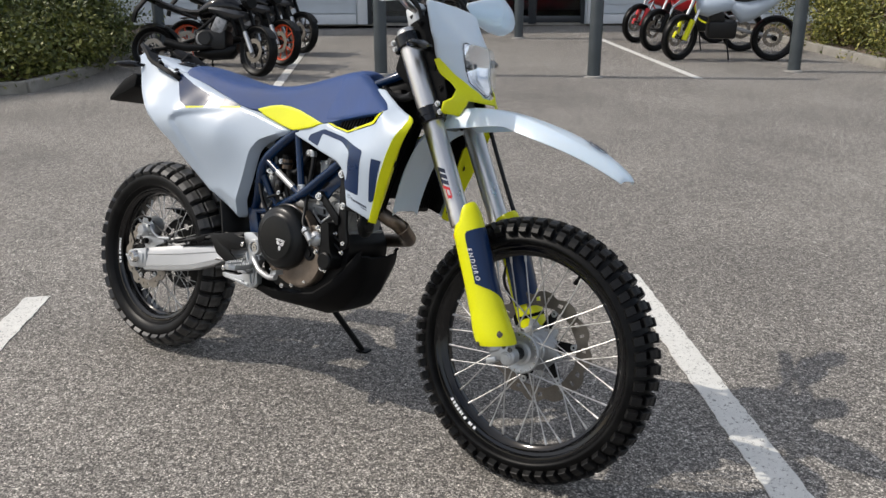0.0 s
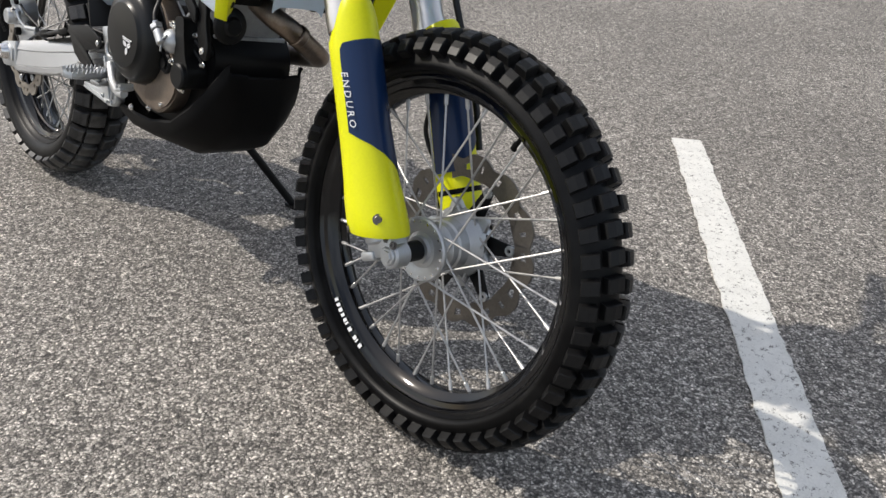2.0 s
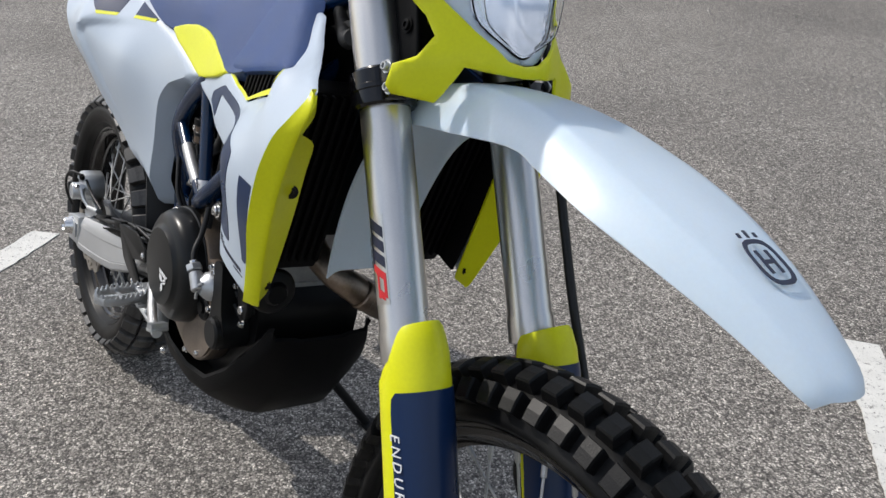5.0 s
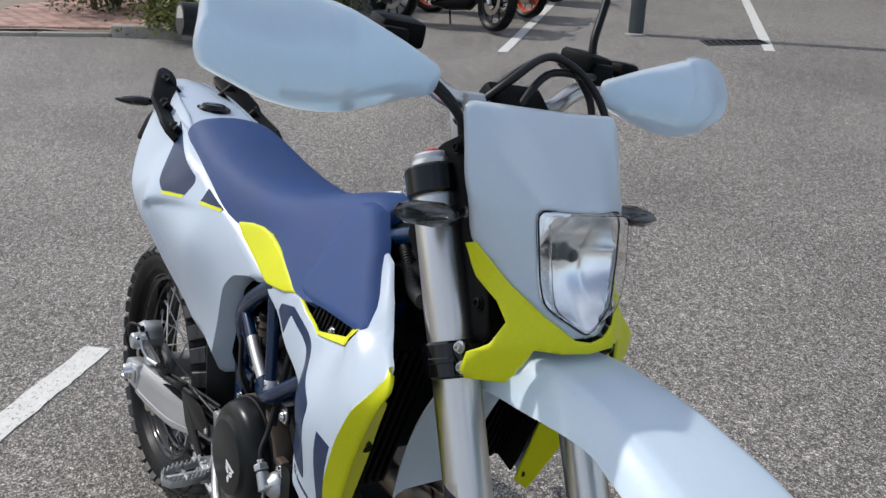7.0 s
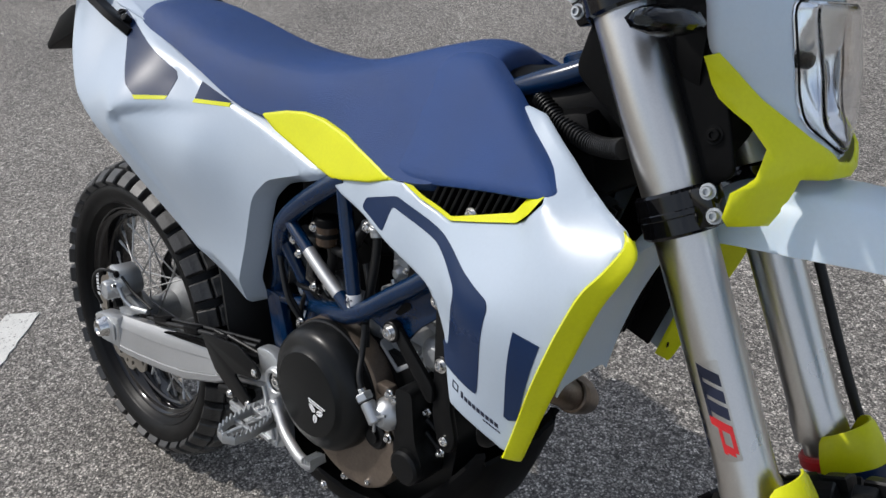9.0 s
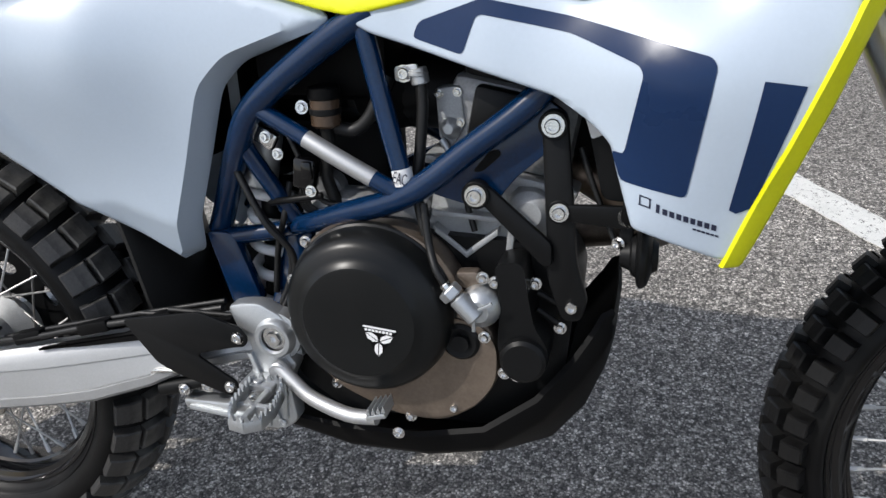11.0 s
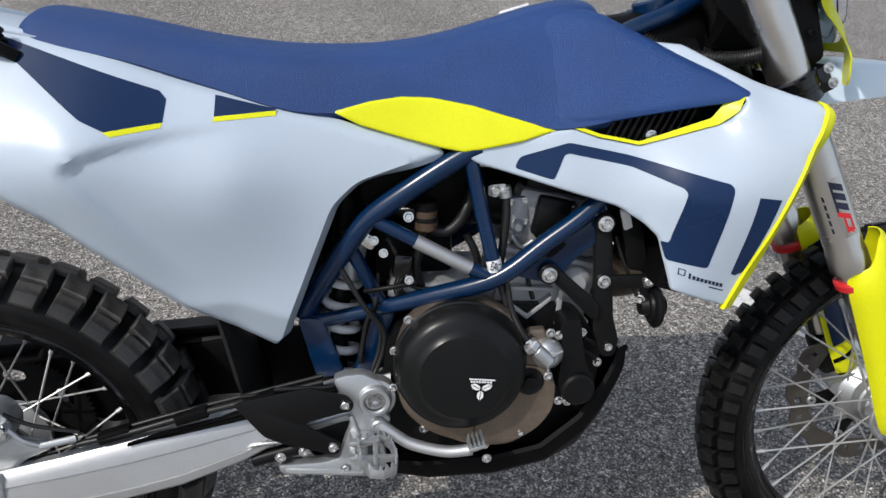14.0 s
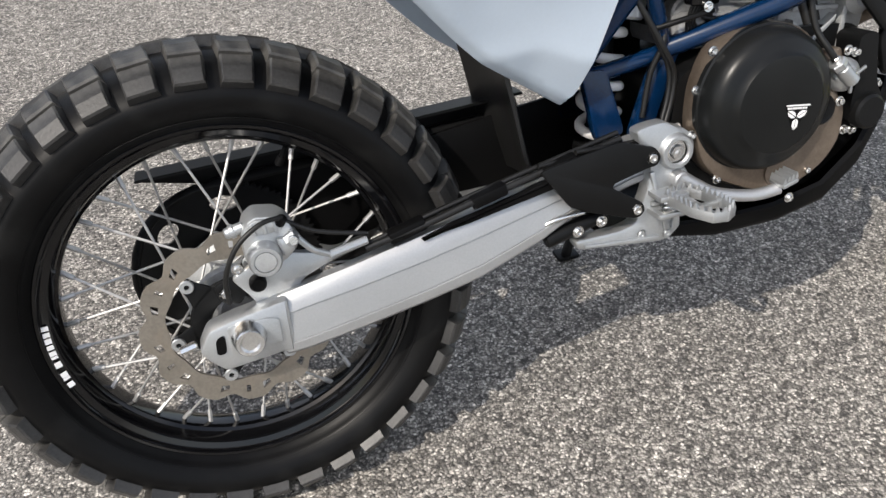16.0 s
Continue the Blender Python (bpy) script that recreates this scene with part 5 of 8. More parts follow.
for pts, r in zip(tubes, radii):
    me = tube(pts, r, 12)
    part("frame_tube", me, FRAME, fr)
    part("frame_tube", mirror_y(me), FRAME, fr)
for s in (-1, 1):
    for pts, y0, y1 in (([(0.790, 0.652), (0.832, 0.640), (0.860, 0.636), (0.886, 0.670), (0.935, 0.712), (0.940, 0.735), (0.915, 0.752), (0.80, 0.672)], 0.108, 0.116), ([(0.484, 0.574), (0.522, 0.572), (0.552, 0.480), (0.510, 0.472)], 0.050, 0.066), ([(0.600, 0.590), (0.632, 0.585), (0.592, 0.470), (0.560, 0.470)], 0.050, 0.066)):
        part("frame_plate", plate(rounded(pts, 0.01), s * y0, s * y1, 0.002), FRAME, fr, "blue welded gusset")
part("gusset_slot", plate(rounded([(0.842, 0.676), (0.852, 0.676), (0.872, 0.694), (0.870, 0.700), (0.860, 0.698)], 0.004), -0.1172, -0.1164, 0), BLACK, fr)
lab = tube(spline(tubes[1], 6)[4:10], 0.0101, 12, per=1)
part("frame_sticker", lab, ARM, fr, "silver white sticker round a tube")
stk = tube([(0.7665, -0.1208, 0.678), (0.7700, -0.1215, 0.661)], 0.0109, 12, per=1)
part("frame_sticker", stk, PRINTW, fr, "white sticker with dark bars")
tagged(letters("EAC", 0.0125, Matrix.Translation((0.7684, -0.1330, 0.6695)) @ pose(0, 0, 0, 90, 12, 0) @ Matrix.Diagonal((0.66, 1.45, 1, 1)), PRINTB, fr, depth=0.0003), "dark letters on a white sticker")

# shock absorber with its white spring
coil = [(0.551 - 0.010 * t + 0.0265 * math.cos(2 * math.pi * 5.2 * t), -0.005 + 0.0265 * math.sin(2 * math.pi * 5.2 * t), 0.640 - 0.190 * t) for t in np.linspace(0, 1, 121)]
sh = part("shock_absorber", rod((0.560, -0.005, 0.75), (0.536, -0.005, 0.42), 0.015, 16, 0.003), SATIN, bike, "rear shock absorber")
part("spring", tube(coil, 0.0072, 8, per=1), SPRING, sh, "white coil spring")
part("collar", rod((0.553, -0.005, 0.655), (0.551, -0.005, 0.642), 0.034, 20, 0.002), SATIN, sh)
part("collar", rod((0.541, -0.005, 0.452), (0.539, -0.005, 0.438), 0.034, 20, 0.002), SATIN, sh)
part("reservoir", rod((0.575, -0.045, 0.70), (0.560, -0.05, 0.63), 0.020, 18, 0.004), ALLOY, sh, "silver shock reservoir")

# engine
case = loft([[(x, y, z) for x, z in rounded([(0.60, 0.40), (0.66, 0.355), (0.85, 0.355), (0.935, 0.42), (0.945, 0.52), (0.90, 0.59), (0.70, 0.60), (0.615, 0.55)], 0.02)] for y in (-0.088, -0.08, 0.08, 0.088)], angle=30)
eng = part("engine", case, SATIN, bike, "black single-cylinder engine block")
part("engine_cover", plate(rounded([(0.760, 0.612), (0.690, 0.612), (0.649, 0.592), (0.628, 0.545), (0.624, 0.490), (0.637, 0.440), (0.672, 0.404), (0.740, 0.375), (0.800, 0.372), (0.845, 0.400), (0.868, 0.440), (0.865, 0.490), (0.830, 0.545), (0.800, 0.590)], 0.02), -0.121, -0.085, 0.006), BRONZE, eng, "bronze coloured engine side cover")
cov = lathe([(0, -0.1665), (0.060, -0.1665), (0.064, -0.1658), (0.069, -0.1612), (0.074, -0.1588), (0.083, -0.1562), (0.0895, -0.151), (0.0935, -0.144), (0.0965, -0.130), (0.0970, -0.1235), (0.0995, -0.122), (0.0995, -0.114)], (0.722, 0, 0.516), "y", 56)
clutch = part("clutch_guard", cov, COVER, eng, "round matt black clutch cover guard")
tri_pts = [(-0.018, 0.014), (0.018, 0.014), (0.020, 0.011), (0.002, -0.020), (-0.002, -0.020), (-0.020, 0.011)]
TB = Matrix.Translation((0.746, -0.1672, 0.501)) @ pose(0, 0, 0, 0, 6, 0)
q = plate([(x * 1.0, z) for x, z in tri_pts], 0, 0.0005, 0)
q.transform(TB)
part("emblem", q, BLACK, clutch, "small triangular emblem")
emblem_marks = [[(-0.0185, 0.0132), (0.0185, 0.0132), (0.0190, 0.0112), (-0.0190, 0.0112)]]
for x0 in (-0.0165, -0.0125, -0.0085, -0.0045, -0.0005, 0.0035, 0.0075, 0.0115):
    emblem_marks.append([(x0, 0.0098), (x0 + 0.0028, 0.0098), (x0 + 0.0028, 0.0072), (x0, 0.0072)])
for k in range(3):
    a = radians(30 + 120 * k)
    c, d = math.cos(a), math.sin(a)
    for sgn in (-1, 1):
        emblem_marks.append([(1.25 * (u * c - v * d), -0.0040 + 1.2 * (u * d + v * c)) for u, v in ((0.0012, sgn * 0.0005), (0.0042, sgn * 0.0034), (0.0098, sgn * 0.0036), (0.0140, sgn * 0.0005))])
for pts in emblem_marks:
    q = plate(pts, -0.0006, 0.0, 0)
    q.transform(TB)
    part("emblem_line", q, PRINTW, clutch)
# cylinder and head
cyl = part("cylinder", box((0.15, 0.15, 0.11), Matrix.Translation((0.855, 0, 0.612)) @ pose(0, 0, 0, 0, 12), 0.012), CAST, eng, "grey cast cylinder barrel")
part("gasket_flange", box((0.17, 0.166, 0.010), Matrix.Translation((0.862, 0, 0.662)) @ pose(0, 0, 0, 0, 12), 0.003), CAST, cyl)
part("gasket_flange", box((0.165, 0.168, 0.014), Matrix.Translation((0.842, 0, 0.562)) @ pose(0, 0, 0, 0, 6), 0.004), CAST, cyl)
for pts in ([(0.790, 0.606), (0.826, 0.578), (0.862, 0.606), (0.862, 0.598), (0.826, 0.569), (0.790, 0.598)], [(0.788, 0.624), (0.864, 0.618), (0.864, 0.612), (0.788, 0.617)], [(0.868, 0.560), (0.876, 0.560), (0.884, 0.640), (0.876, 0.642)]):
    part("rib", plate(pts, -0.090, -0.074, 0.002), CAST, cyl)
part("boss", lathe([(0, -0.100), (0.014, -0.100), (0.019, -0.096), (0.024, -0.092), (0.027, -0.080), (0.027, -0.06)], (0.896, 0, 0.626), "y", 28), CAST, cyl, "round cast boss")
head = part("cylinder_head", box((0.14, 0.150, 0.09), Matrix.Translation((0.872, 0, 0.712)) @ pose(0, 0, 0, 0, 12), 0.012), ENGINE, eng, "grey cylinder head")
part("head_cover", box((0.12, 0.13, 0.05), Matrix.Translation((0.882, 0, 0.770)) @ pose(0, 0, 0, 0, 12), 0.012), SATIN, head, "black head cover")
part("cam_cover", box((0.05, 0.02, 0.06), Matrix.Translation((0.858, -0.078, 0.725)) @ pose(0, 0, 0, 0, 12), 0.006), SATIN, head)
for x, z in ((0.842, 0.700), (0.876, 0.692), (0.888, 0.742), (0.912, 0.690)):
    part("head_bolt", bolt((x, -0.078, z), (0, -1, 0.05), 0.005, 0.004), STEEL, head)
part("spark_lead", tube([(0.905, -0.06, 0.80), (0.915, -0.085, 0.75), (0.905, -0.088, 0.70)], 0.005, 8), HOSE, head)
tb = part("throttle_body", merged(rod((0.82, 0, 0.735), (0.72, 0, 0.745), 0.044, 24, 0.004)), SATIN, eng, "black throttle body")
part("linkage_housing", plate(rounded([(0.794, 0.754), (0.822, 0.757), (0.826, 0.715), (0.812, 0.692), (0.796, 0.700)], 0.005), -0.078, -0.055, 0.004), CAST, tb, "cast grey linkage housing")
part("linkage_boss", lathe([(0, -0.086), (0.005, -0.086), (0.008, -0.084), (0.012, -0.078), (0.012, -0.07)], (0.809, 0, 0.712), "y", 20), ALLOY, tb)
for x, z in ((0.818, 0.750), (0.798, 0.748), (0.820, 0.718)):
    part("housing_screw", bolt((x, -0.078, z), (0, -1, 0), 0.0035, 0.003), STEEL, tb)
part("linkage_arm", tube([(0.800, -0.080, 0.700), (0.815, -0.082, 0.682), (0.832, -0.080, 0.690)], 0.004, 8), ALLOY, tb)
for x in (0.868, 0.880):
    part("cable_adjuster", merged(rod((x, -0.075, 0.748), (x, -0.075, 0.716), 0.0045, 8, 0.001), rod((x, -0.075, 0.738), (x, -0.075, 0.730), 0.0062, 6, 0.001)), STEEL, tb, "silver cable adjuster")
    part("throttle_cable", tube([(x, -0.075, 0.718), (x + 0.004, -0.072, 0.68), (x - 0.02, -0.06, 0.66)], 0.0028, 6), HOSE, tb)
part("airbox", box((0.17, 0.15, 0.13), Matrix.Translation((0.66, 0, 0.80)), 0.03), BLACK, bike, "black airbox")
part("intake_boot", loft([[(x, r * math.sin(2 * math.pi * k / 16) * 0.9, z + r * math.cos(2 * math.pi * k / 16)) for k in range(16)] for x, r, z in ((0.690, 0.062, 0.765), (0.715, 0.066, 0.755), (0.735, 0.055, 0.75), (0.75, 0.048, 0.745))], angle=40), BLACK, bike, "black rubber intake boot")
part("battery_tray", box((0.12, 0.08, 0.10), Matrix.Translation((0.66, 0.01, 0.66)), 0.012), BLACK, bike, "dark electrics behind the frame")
part("gearbox_top", box((0.16, 0.15, 0.05), Matrix.Translation((0.70, 0, 0.605)), 0.015), ENGINE, bike, "dark top of the gearbox")
part("starter_motor", rod((0.645, -0.055, 0.628), (0.645, 0.06, 0.628), 0.022, 18, 0.003), ENGINE, bike, "dark starter motor")
# clutch cylinder
pump = part("clutch_actuator", lathe([(0, -0.146), (0.012, -0.146), (0.015, -0.143), (0.018, -0.140), (0.0222, -0.135), (0.0235, -0.128), (0.0235, -0.108)], (0.850, 0, 0.531), "y", 32), ALLOY, eng, "cast silver clutch cylinder")
part("banjo_arm", merged(rod((0.850, -0.148, 0.525), (0.828, -0.146, 0.547), 0.0105, 14, 0.002), rod((0.826, -0.146, 0.548), (0.818, -0.146, 0.556), 0.0125, 6, 0.0015)), ALLOY, pump)
part("bleed_nipple", rod((0.820, -0.146, 0.555), (0.815, -0.146, 0.562), 0.006, 8, 0.001), STEEL, pump)
for k in range(3):
    a = 0.5 + 2.1 * k
    part("web", box((0.018, 0.004, 0.004), Matrix.Translation((0.847 + 0.014 * math.cos(a), -0.149, 0.533 + 0.014 * math.sin(a))) @ pose(0, 0, 0, 0, -math.degrees(a)), 0.001), ALLOY, pump)
wp = part("water_pump_cover", loft([[(x, y, z) for x, z in rounded([(0.866, 0.582), (0.896, 0.586), (0.902, 0.545), (0.908, 0.512), (0.924, 0.486), (0.920, 0.455), (0.895, 0.447), (0.874, 0.458), (0.868, 0.490), (0.872, 0.53)], 0.010)] for y in (-0.09, -0.128, -0.133)], angle=40), SATIN, eng, "black water pump cover")
part("pump_cap", lathe([(0, -0.143), (0.021, -0.143), (0.025, -0.140), (0.0265, -0.130)], (0.897, 0, 0.474), "y", 32), SATIN, wp, "round black cap")
for a, b in (((0.908, 0.545), (0.932, 0.530)), ((0.908, 0.525), (0.930, 0.508))):
    part("strut", tube([(a[0], -0.112, a[1]), (b[0], -0.108, b[1])], 0.004, 8, per=1), SATIN, wp)
part("filter_cap", lathe([(0, -0.133), (0.010, -0.133), (0.010, -0.128), (0.018, -0.130), (0.0215, -0.127), (0.0225, -0.115)], (0.826, 0, 0.484), "y", 24), SATIN, eng, "black oil filter cap")
part("engine_cover", loft([[(x, y, z) for x, z in rounded([(0.800, 0.515), (0.850, 0.505), (0.866, 0.480), (0.864, 0.435), (0.840, 0.402), (0.800, 0.382), (0.760, 0.378), (0.740, 0.40), (0.77, 0.46)], 0.016)] for y in (-0.09, -0.117, -0.123, -0.1245)], angle=50), BRONZE, eng, "bronze coloured lower cover")
part("cover_flange", plate(rounded([(0.822, 0.566), (0.846, 0.568), (0.852, 0.552), (0.836, 0.546), (0.820, 0.552)], 0.004), -0.124, -0.108, 0.002), BRONZE, eng)
for x, y, z in ((0.646, -0.118, 0.588), (0.708, -0.104, 0.606), (0.625, -0.118, 0.540), (0.622, -0.118, 0.480), (0.668, -0.118, 0.408), (0.761, -0.122, 0.377), (0.815, -0.124, 0.397), (0.906, -0.112, 0.554), (0.930, -0.108, 0.554), (0.933, -0.110, 0.503), (0.853, -0.130, 0.564), (0.866, -0.130, 0.560), (0.845, -0.132, 0.546), (0.873, -0.122, 0.447), (0.887, -0.122, 0.445), (0.853, -0.128, 0.493)):
    bb = part("engine_bolt", bolt((x, y, z), (0, -1, 0.05), 0.0048, 0.005), STEEL, eng)
for x, y, z, r in ((0.847, -0.130, 0.654, 0.0098), (0.925, -0.128, 0.727, 0.0098), (0.931, -0.120, 0.637, 0.0085), (0.945, -0.116, 0.532, 0.0085)):
    mb = part("mount_bolt", bolt((x, y, z), (0, -1, 0.05), r * 0.8, 0.006), STEEL, eng, "bright engine mounting bolt")
    part("washer", rod((x, y + 0.001, z), (x, y + 0.014, z), r * 1.5, 18, 0.001), SATIN, mb)
part("engine_bracket", plate(rounded([(0.912, 0.735), (0.938, 0.735), (0.950, 0.580), (0.962, 0.540), (0.955, 0.515), (0.935, 0.515), (0.920, 0.560)], 0.008), -0.118, -0.108, 0.003), SATIN, eng, "black vertical engine bracket")
part("engine_bracket", plate(rounded([(0.840, 0.656), (0.858, 0.665), (0.925, 0.605), (0.925, 0.580), (0.915, 0.580)], 0.006), -0.126, -0.117, 0.003), SATIN, eng, "black diagonal engine bracket")
horn = part("horn", lathe([(0, 0.016), (0.014, 0.016), (0.018, 0.010), (0.030, 0.006), (0.033, 0.003), (0.034, -0.001), (0.031, -0.004), (0.023, -0.006), (0.021, -0.010), (0.016, -0.012), (0.012, -0.022), (0, -0.022)], (1.014, -0.108, 0.592), "x", 32), SATIN, bike, "round black horn")
part("horn_bracket", plate(rounded([(0.922, 0.645), (1.005, 0.646), (1.008, 0.626), (0.995, 0.622), (0.93, 0.628)], 0.006), -0.119, -0.112, 0.002), SATIN, horn)
part("horn_bracket", plate(rounded([(0.990, 0.630), (1.006, 0.630), (1.002, 0.585), (0.992, 0.588)], 0.004), -0.112, -0.106, 0.002), SATIN, horn)
part("horn_bolt", bolt((0.998, -0.119, 0.635), (0, -1, 0), 0.0068, 0.005), STEEL, horn)
part("horn_bolt", bolt((0.990, -0.113, 0.605), (-0.5, -1, 0), 0.005, 0.006), STEEL, horn)
part("coolant_bottle", loft([[(x, y, z) for x, z in rounded([(0.955, 0.728), (0.985, 0.726), (1.000, 0.66), (0.995, 0.645), (0.972, 0.648)], 0.008)] for y in (-0.045, -0.096, -0.102)], angle=40), SATIN, bike, "black plastic bottle beside the radiator")
part("bottle_clip", plate(rounded([(0.950, 0.742), (0.965, 0.740), (0.972, 0.715), (0.960, 0.710)], 0.003), -0.108, -0.104, 0.001), PRINTW, bike, "pale clip by the bottle")
# exhaust
part("exhaust_pipe", tube([(0.90, 0.0, 0.67), (0.945, -0.025, 0.655), (0.980, -0.030, 0.635), (1.015, -0.015, 0.613), (1.034, 0.010, 0.596), (1.036, 0.050, 0.570), (1.020, 0.092, 0.548), (0.97, 0.125, 0.535), (0.80, 0.135, 0.51)], 0.0210, 18), PIPE, bike, "heat-tinted steel exhaust pipe")
part("pipe_clamp", rod((1.039, 0.020, 0.589), (1.040, 0.034, 0.581), 0.0232, 20, 0.002), PIPE, bike, "pipe joint ring")
part("exhaust_flange", rod((0.925, -0.015, 0.664), (0.938, -0.020, 0.660), 0.034, 20, 0.002), PIPE, bike, "exhaust port flange")
# hoses, wires
for pts, r in (
    ([(0.818, -0.146, 0.558), (0.806, -0.142, 0.575), (0.795, -0.128, 0.600), (0.788, -0.118, 0.640)], 0.0045),
    ([(0.683, -0.085, 0.712), (0.704, -0.086, 0.710), (0.722, -0.086, 0.724), (0.733, -0.084, 0.744), (0.742, -0.075, 0.765)], 0.0078),
    ([(0.665, -0.078, 0.715), (0.668, -0.076, 0.690), (0.660, -0.074, 0.655), (0.668, -0.07, 0.62)], 0.0075),
    ([(0.548, -0.085, 0.665), (0.585, -0.095, 0.600), (0.612, -0.085, 0.555), (0.600, -0.09, 0.500), (0.572, -0.105, 0.482), (0.45, -0.118, 0.486)], 0.0040),
    ([(0.552, -0.085, 0.660), (0.578, -0.090, 0.610), (0.606, -0.082, 0.560), (0.596, -0.088, 0.505), (0.565, -0.100, 0.478), (0.40, -0.112, 0.474)], 0.0036),
    ([(0.786, -0.10, 0.765), (0.787, -0.102, 0.735), (0.782, -0.105, 0.685), (0.778, -0.108, 0.650), (0.790, -0.118, 0.605)], 0.0062),
    ([(0.620, -0.08, 0.70), (0.640, -0.084, 0.66), (0.655, -0.08, 0.625), (0.70, -0.085, 0.622)], 0.0032),
    ([(0.735, -0.07, 0.70), (0.752, -0.075, 0.66), (0.742, -0.07, 0.62)], 0.0060),
    ([(0.840, -0.06, 0.66), (0.826, -0.08, 0.64), (0.835, -0.085, 0.60)], 0.0035),
    ([(0.605, -0.06, 0.64), (0.60, -0.075, 0.60), (0.585, -0.07, 0.56), (0.575, -0.07, 0.50)], 0.0040),
    ([(0.95, -0.10, 0.70), (0.962, -0.105, 0.665), (0.985, -0.112, 0.61)], 0.0030),
):
    part("hose", tube(pts, r, 10), HOSE, bike, "black rubber hose")
part("hose_clamp", merged(rod((0.783, -0.10, 0.778), (0.786, -0.10, 0.762), 0.0095, 14, 0.001), rod((0.783, -0.10, 0.775), (0.783, -0.10, 0.770), 0.0112, 14, 0.001)), ALLOY, bike, "silver hose clamp")
part("clamp_tab", plate(rounded([(0.760, 0.780), (0.785, 0.783), (0.785, 0.767), (0.760, 0.765)], 0.004), -0.106, -0.102, 0.001), ALLOY, bike, "silver clamp tab")
part("clamp_bolt", bolt((0.770, -0.106, 0.773), (0, -1, 0), 0.0062, 0.004), STEEL, bike, "clamp bolt")
res = part("brake_reservoir", rod((0.674, -0.092, 0.714), (0.674, -0.092, 0.748), 0.0165, 22, 0.003), SMOKEBROWN, bike, "brown translucent brake fluid reservoir")
part("cap", rod((0.674, -0.092, 0.744), (0.674, -0.092, 0.758), 0.018, 22, 0.002), BLACK, res, "black cap")
part("strap", rod((0.674, -0.092, 0.728), (0.674, -0.092, 0.735), 0.0175, 22, 0.001), SATIN, res)
part("reservoir_bolt", bolt((0.649, -0.098, 0.736), (0, -1, 0.1), 0.0052, 0.004), STEEL, res)
part("connector", merged(box((0.026, 0.02, 0.036), Matrix.Translation((0.640, -0.085, 0.660)) @ pose(0, 0, 0, 0, 8), 0.004), box((0.012, 0.008, 0.020), Matrix.Translation((0.646, -0.095, 0.665)), 0.002)), GLOSS, bike, "black plug connector")
for k in range(4):
    part("wire", tube([(0.632 + 0.005 * k, -0.085, 0.642), (0.628 + 0.004 * k, -0.082, 0.62), (0.640 + 0.01 * k, -0.07, 0.60)], 0.0018, 6), HOSE, bike)
for x, z in ((0.613, 0.683), (0.649, 0.641), (0.600, 0.702)):
    part("small_bolt", bolt((x, -0.097, z), (0, -1, 0.1), 0.0046, 0.004), STEEL, bike)
part("link_rod", tube([(0.585, -0.075, 0.618), (0.62, -0.09, 0.628), (0.66, -0.092, 0.635)], 0.004, 8), SATIN, bike)
part("heat_foil", box((0.03, 0.012, 0.022), Matrix.Translation((0.590, -0.078, 0.698)) @ pose(0, 0, 0, 0, 30), 0.005), STEEL, bike, "crumpled foil patch")
part("ribbed_hose", tube([(0.985, -0.048, 0.976), (1.025, -0.064, 0.958), (1.075, -0.088, 0.950), (1.105, -0.100, 0.951), (1.130, -0.112, 0.957)], 0.0085, 12, per=14, radii=None), HOSE, bike, "black ribbed hose")
rings_m = []
path = spline([(0.985, -0.048, 0.976), (1.025, -0.064, 0.958), (1.075, -0.088, 0.950), (1.105, -0.100, 0.951), (1.130, -0.112, 0.957)], 9)
for a, b in zip(path[:-1], path[1:]):
    d = (b - a).normalized()
    rings_m.append(rod(a, a + d * 0.0022, 0.0108, 12, 0.0006))
tagged(part("hose_ribbing", merged(*rings_m), HOSE, bike), "ribs of the corrugated hose", kind="stuff")

# skid plate
prof = [(0.500, 0.344, 0.352, 0.085), (0.580, 0.324, 0.345, 0.105), (0.680, 0.310, 0.345, 0.118), (0.780, 0.302, 0.350, 0.124), (0.860, 0.303, 0.368, 0.124), (0.920, 0.330, 0.412, 0.118), (0.958, 0.376, 0.458, 0.106), (0.980, 0.430, 0.492, 0.094), (0.988, 0.466, 0.508, 0.088), (0.990, 0.490, 0.514, 0.085)]
outer, inner = [], []
for x, zb, zs, hw in prof:
    zc = zb + max(0.010, (zs - zb) - 0.024)
    half = [(x - 0.010 * (zs - zb > 0.03), 1.0, zs), (x - 0.004, 0.985, zc + 0.004), (x - 0.002, 0.94, zc - 0.004), (x, 0.56, zb + 0.004), (x, 0.46, zb), (x, 0.2, zb)]
    o = [(px, -hw * q, pz) for px, q, pz in half] + [(px, hw * q, pz) for px, q, pz in reversed(half)]
    outer.append(o)
    inner.append([(px - 0.004, py * 0.965, pz + 0.004) for px, py, pz in o])
part("skid_plate", shell(outer, inner, 30), BLACK, bike, "black plastic skid plate under the engine")

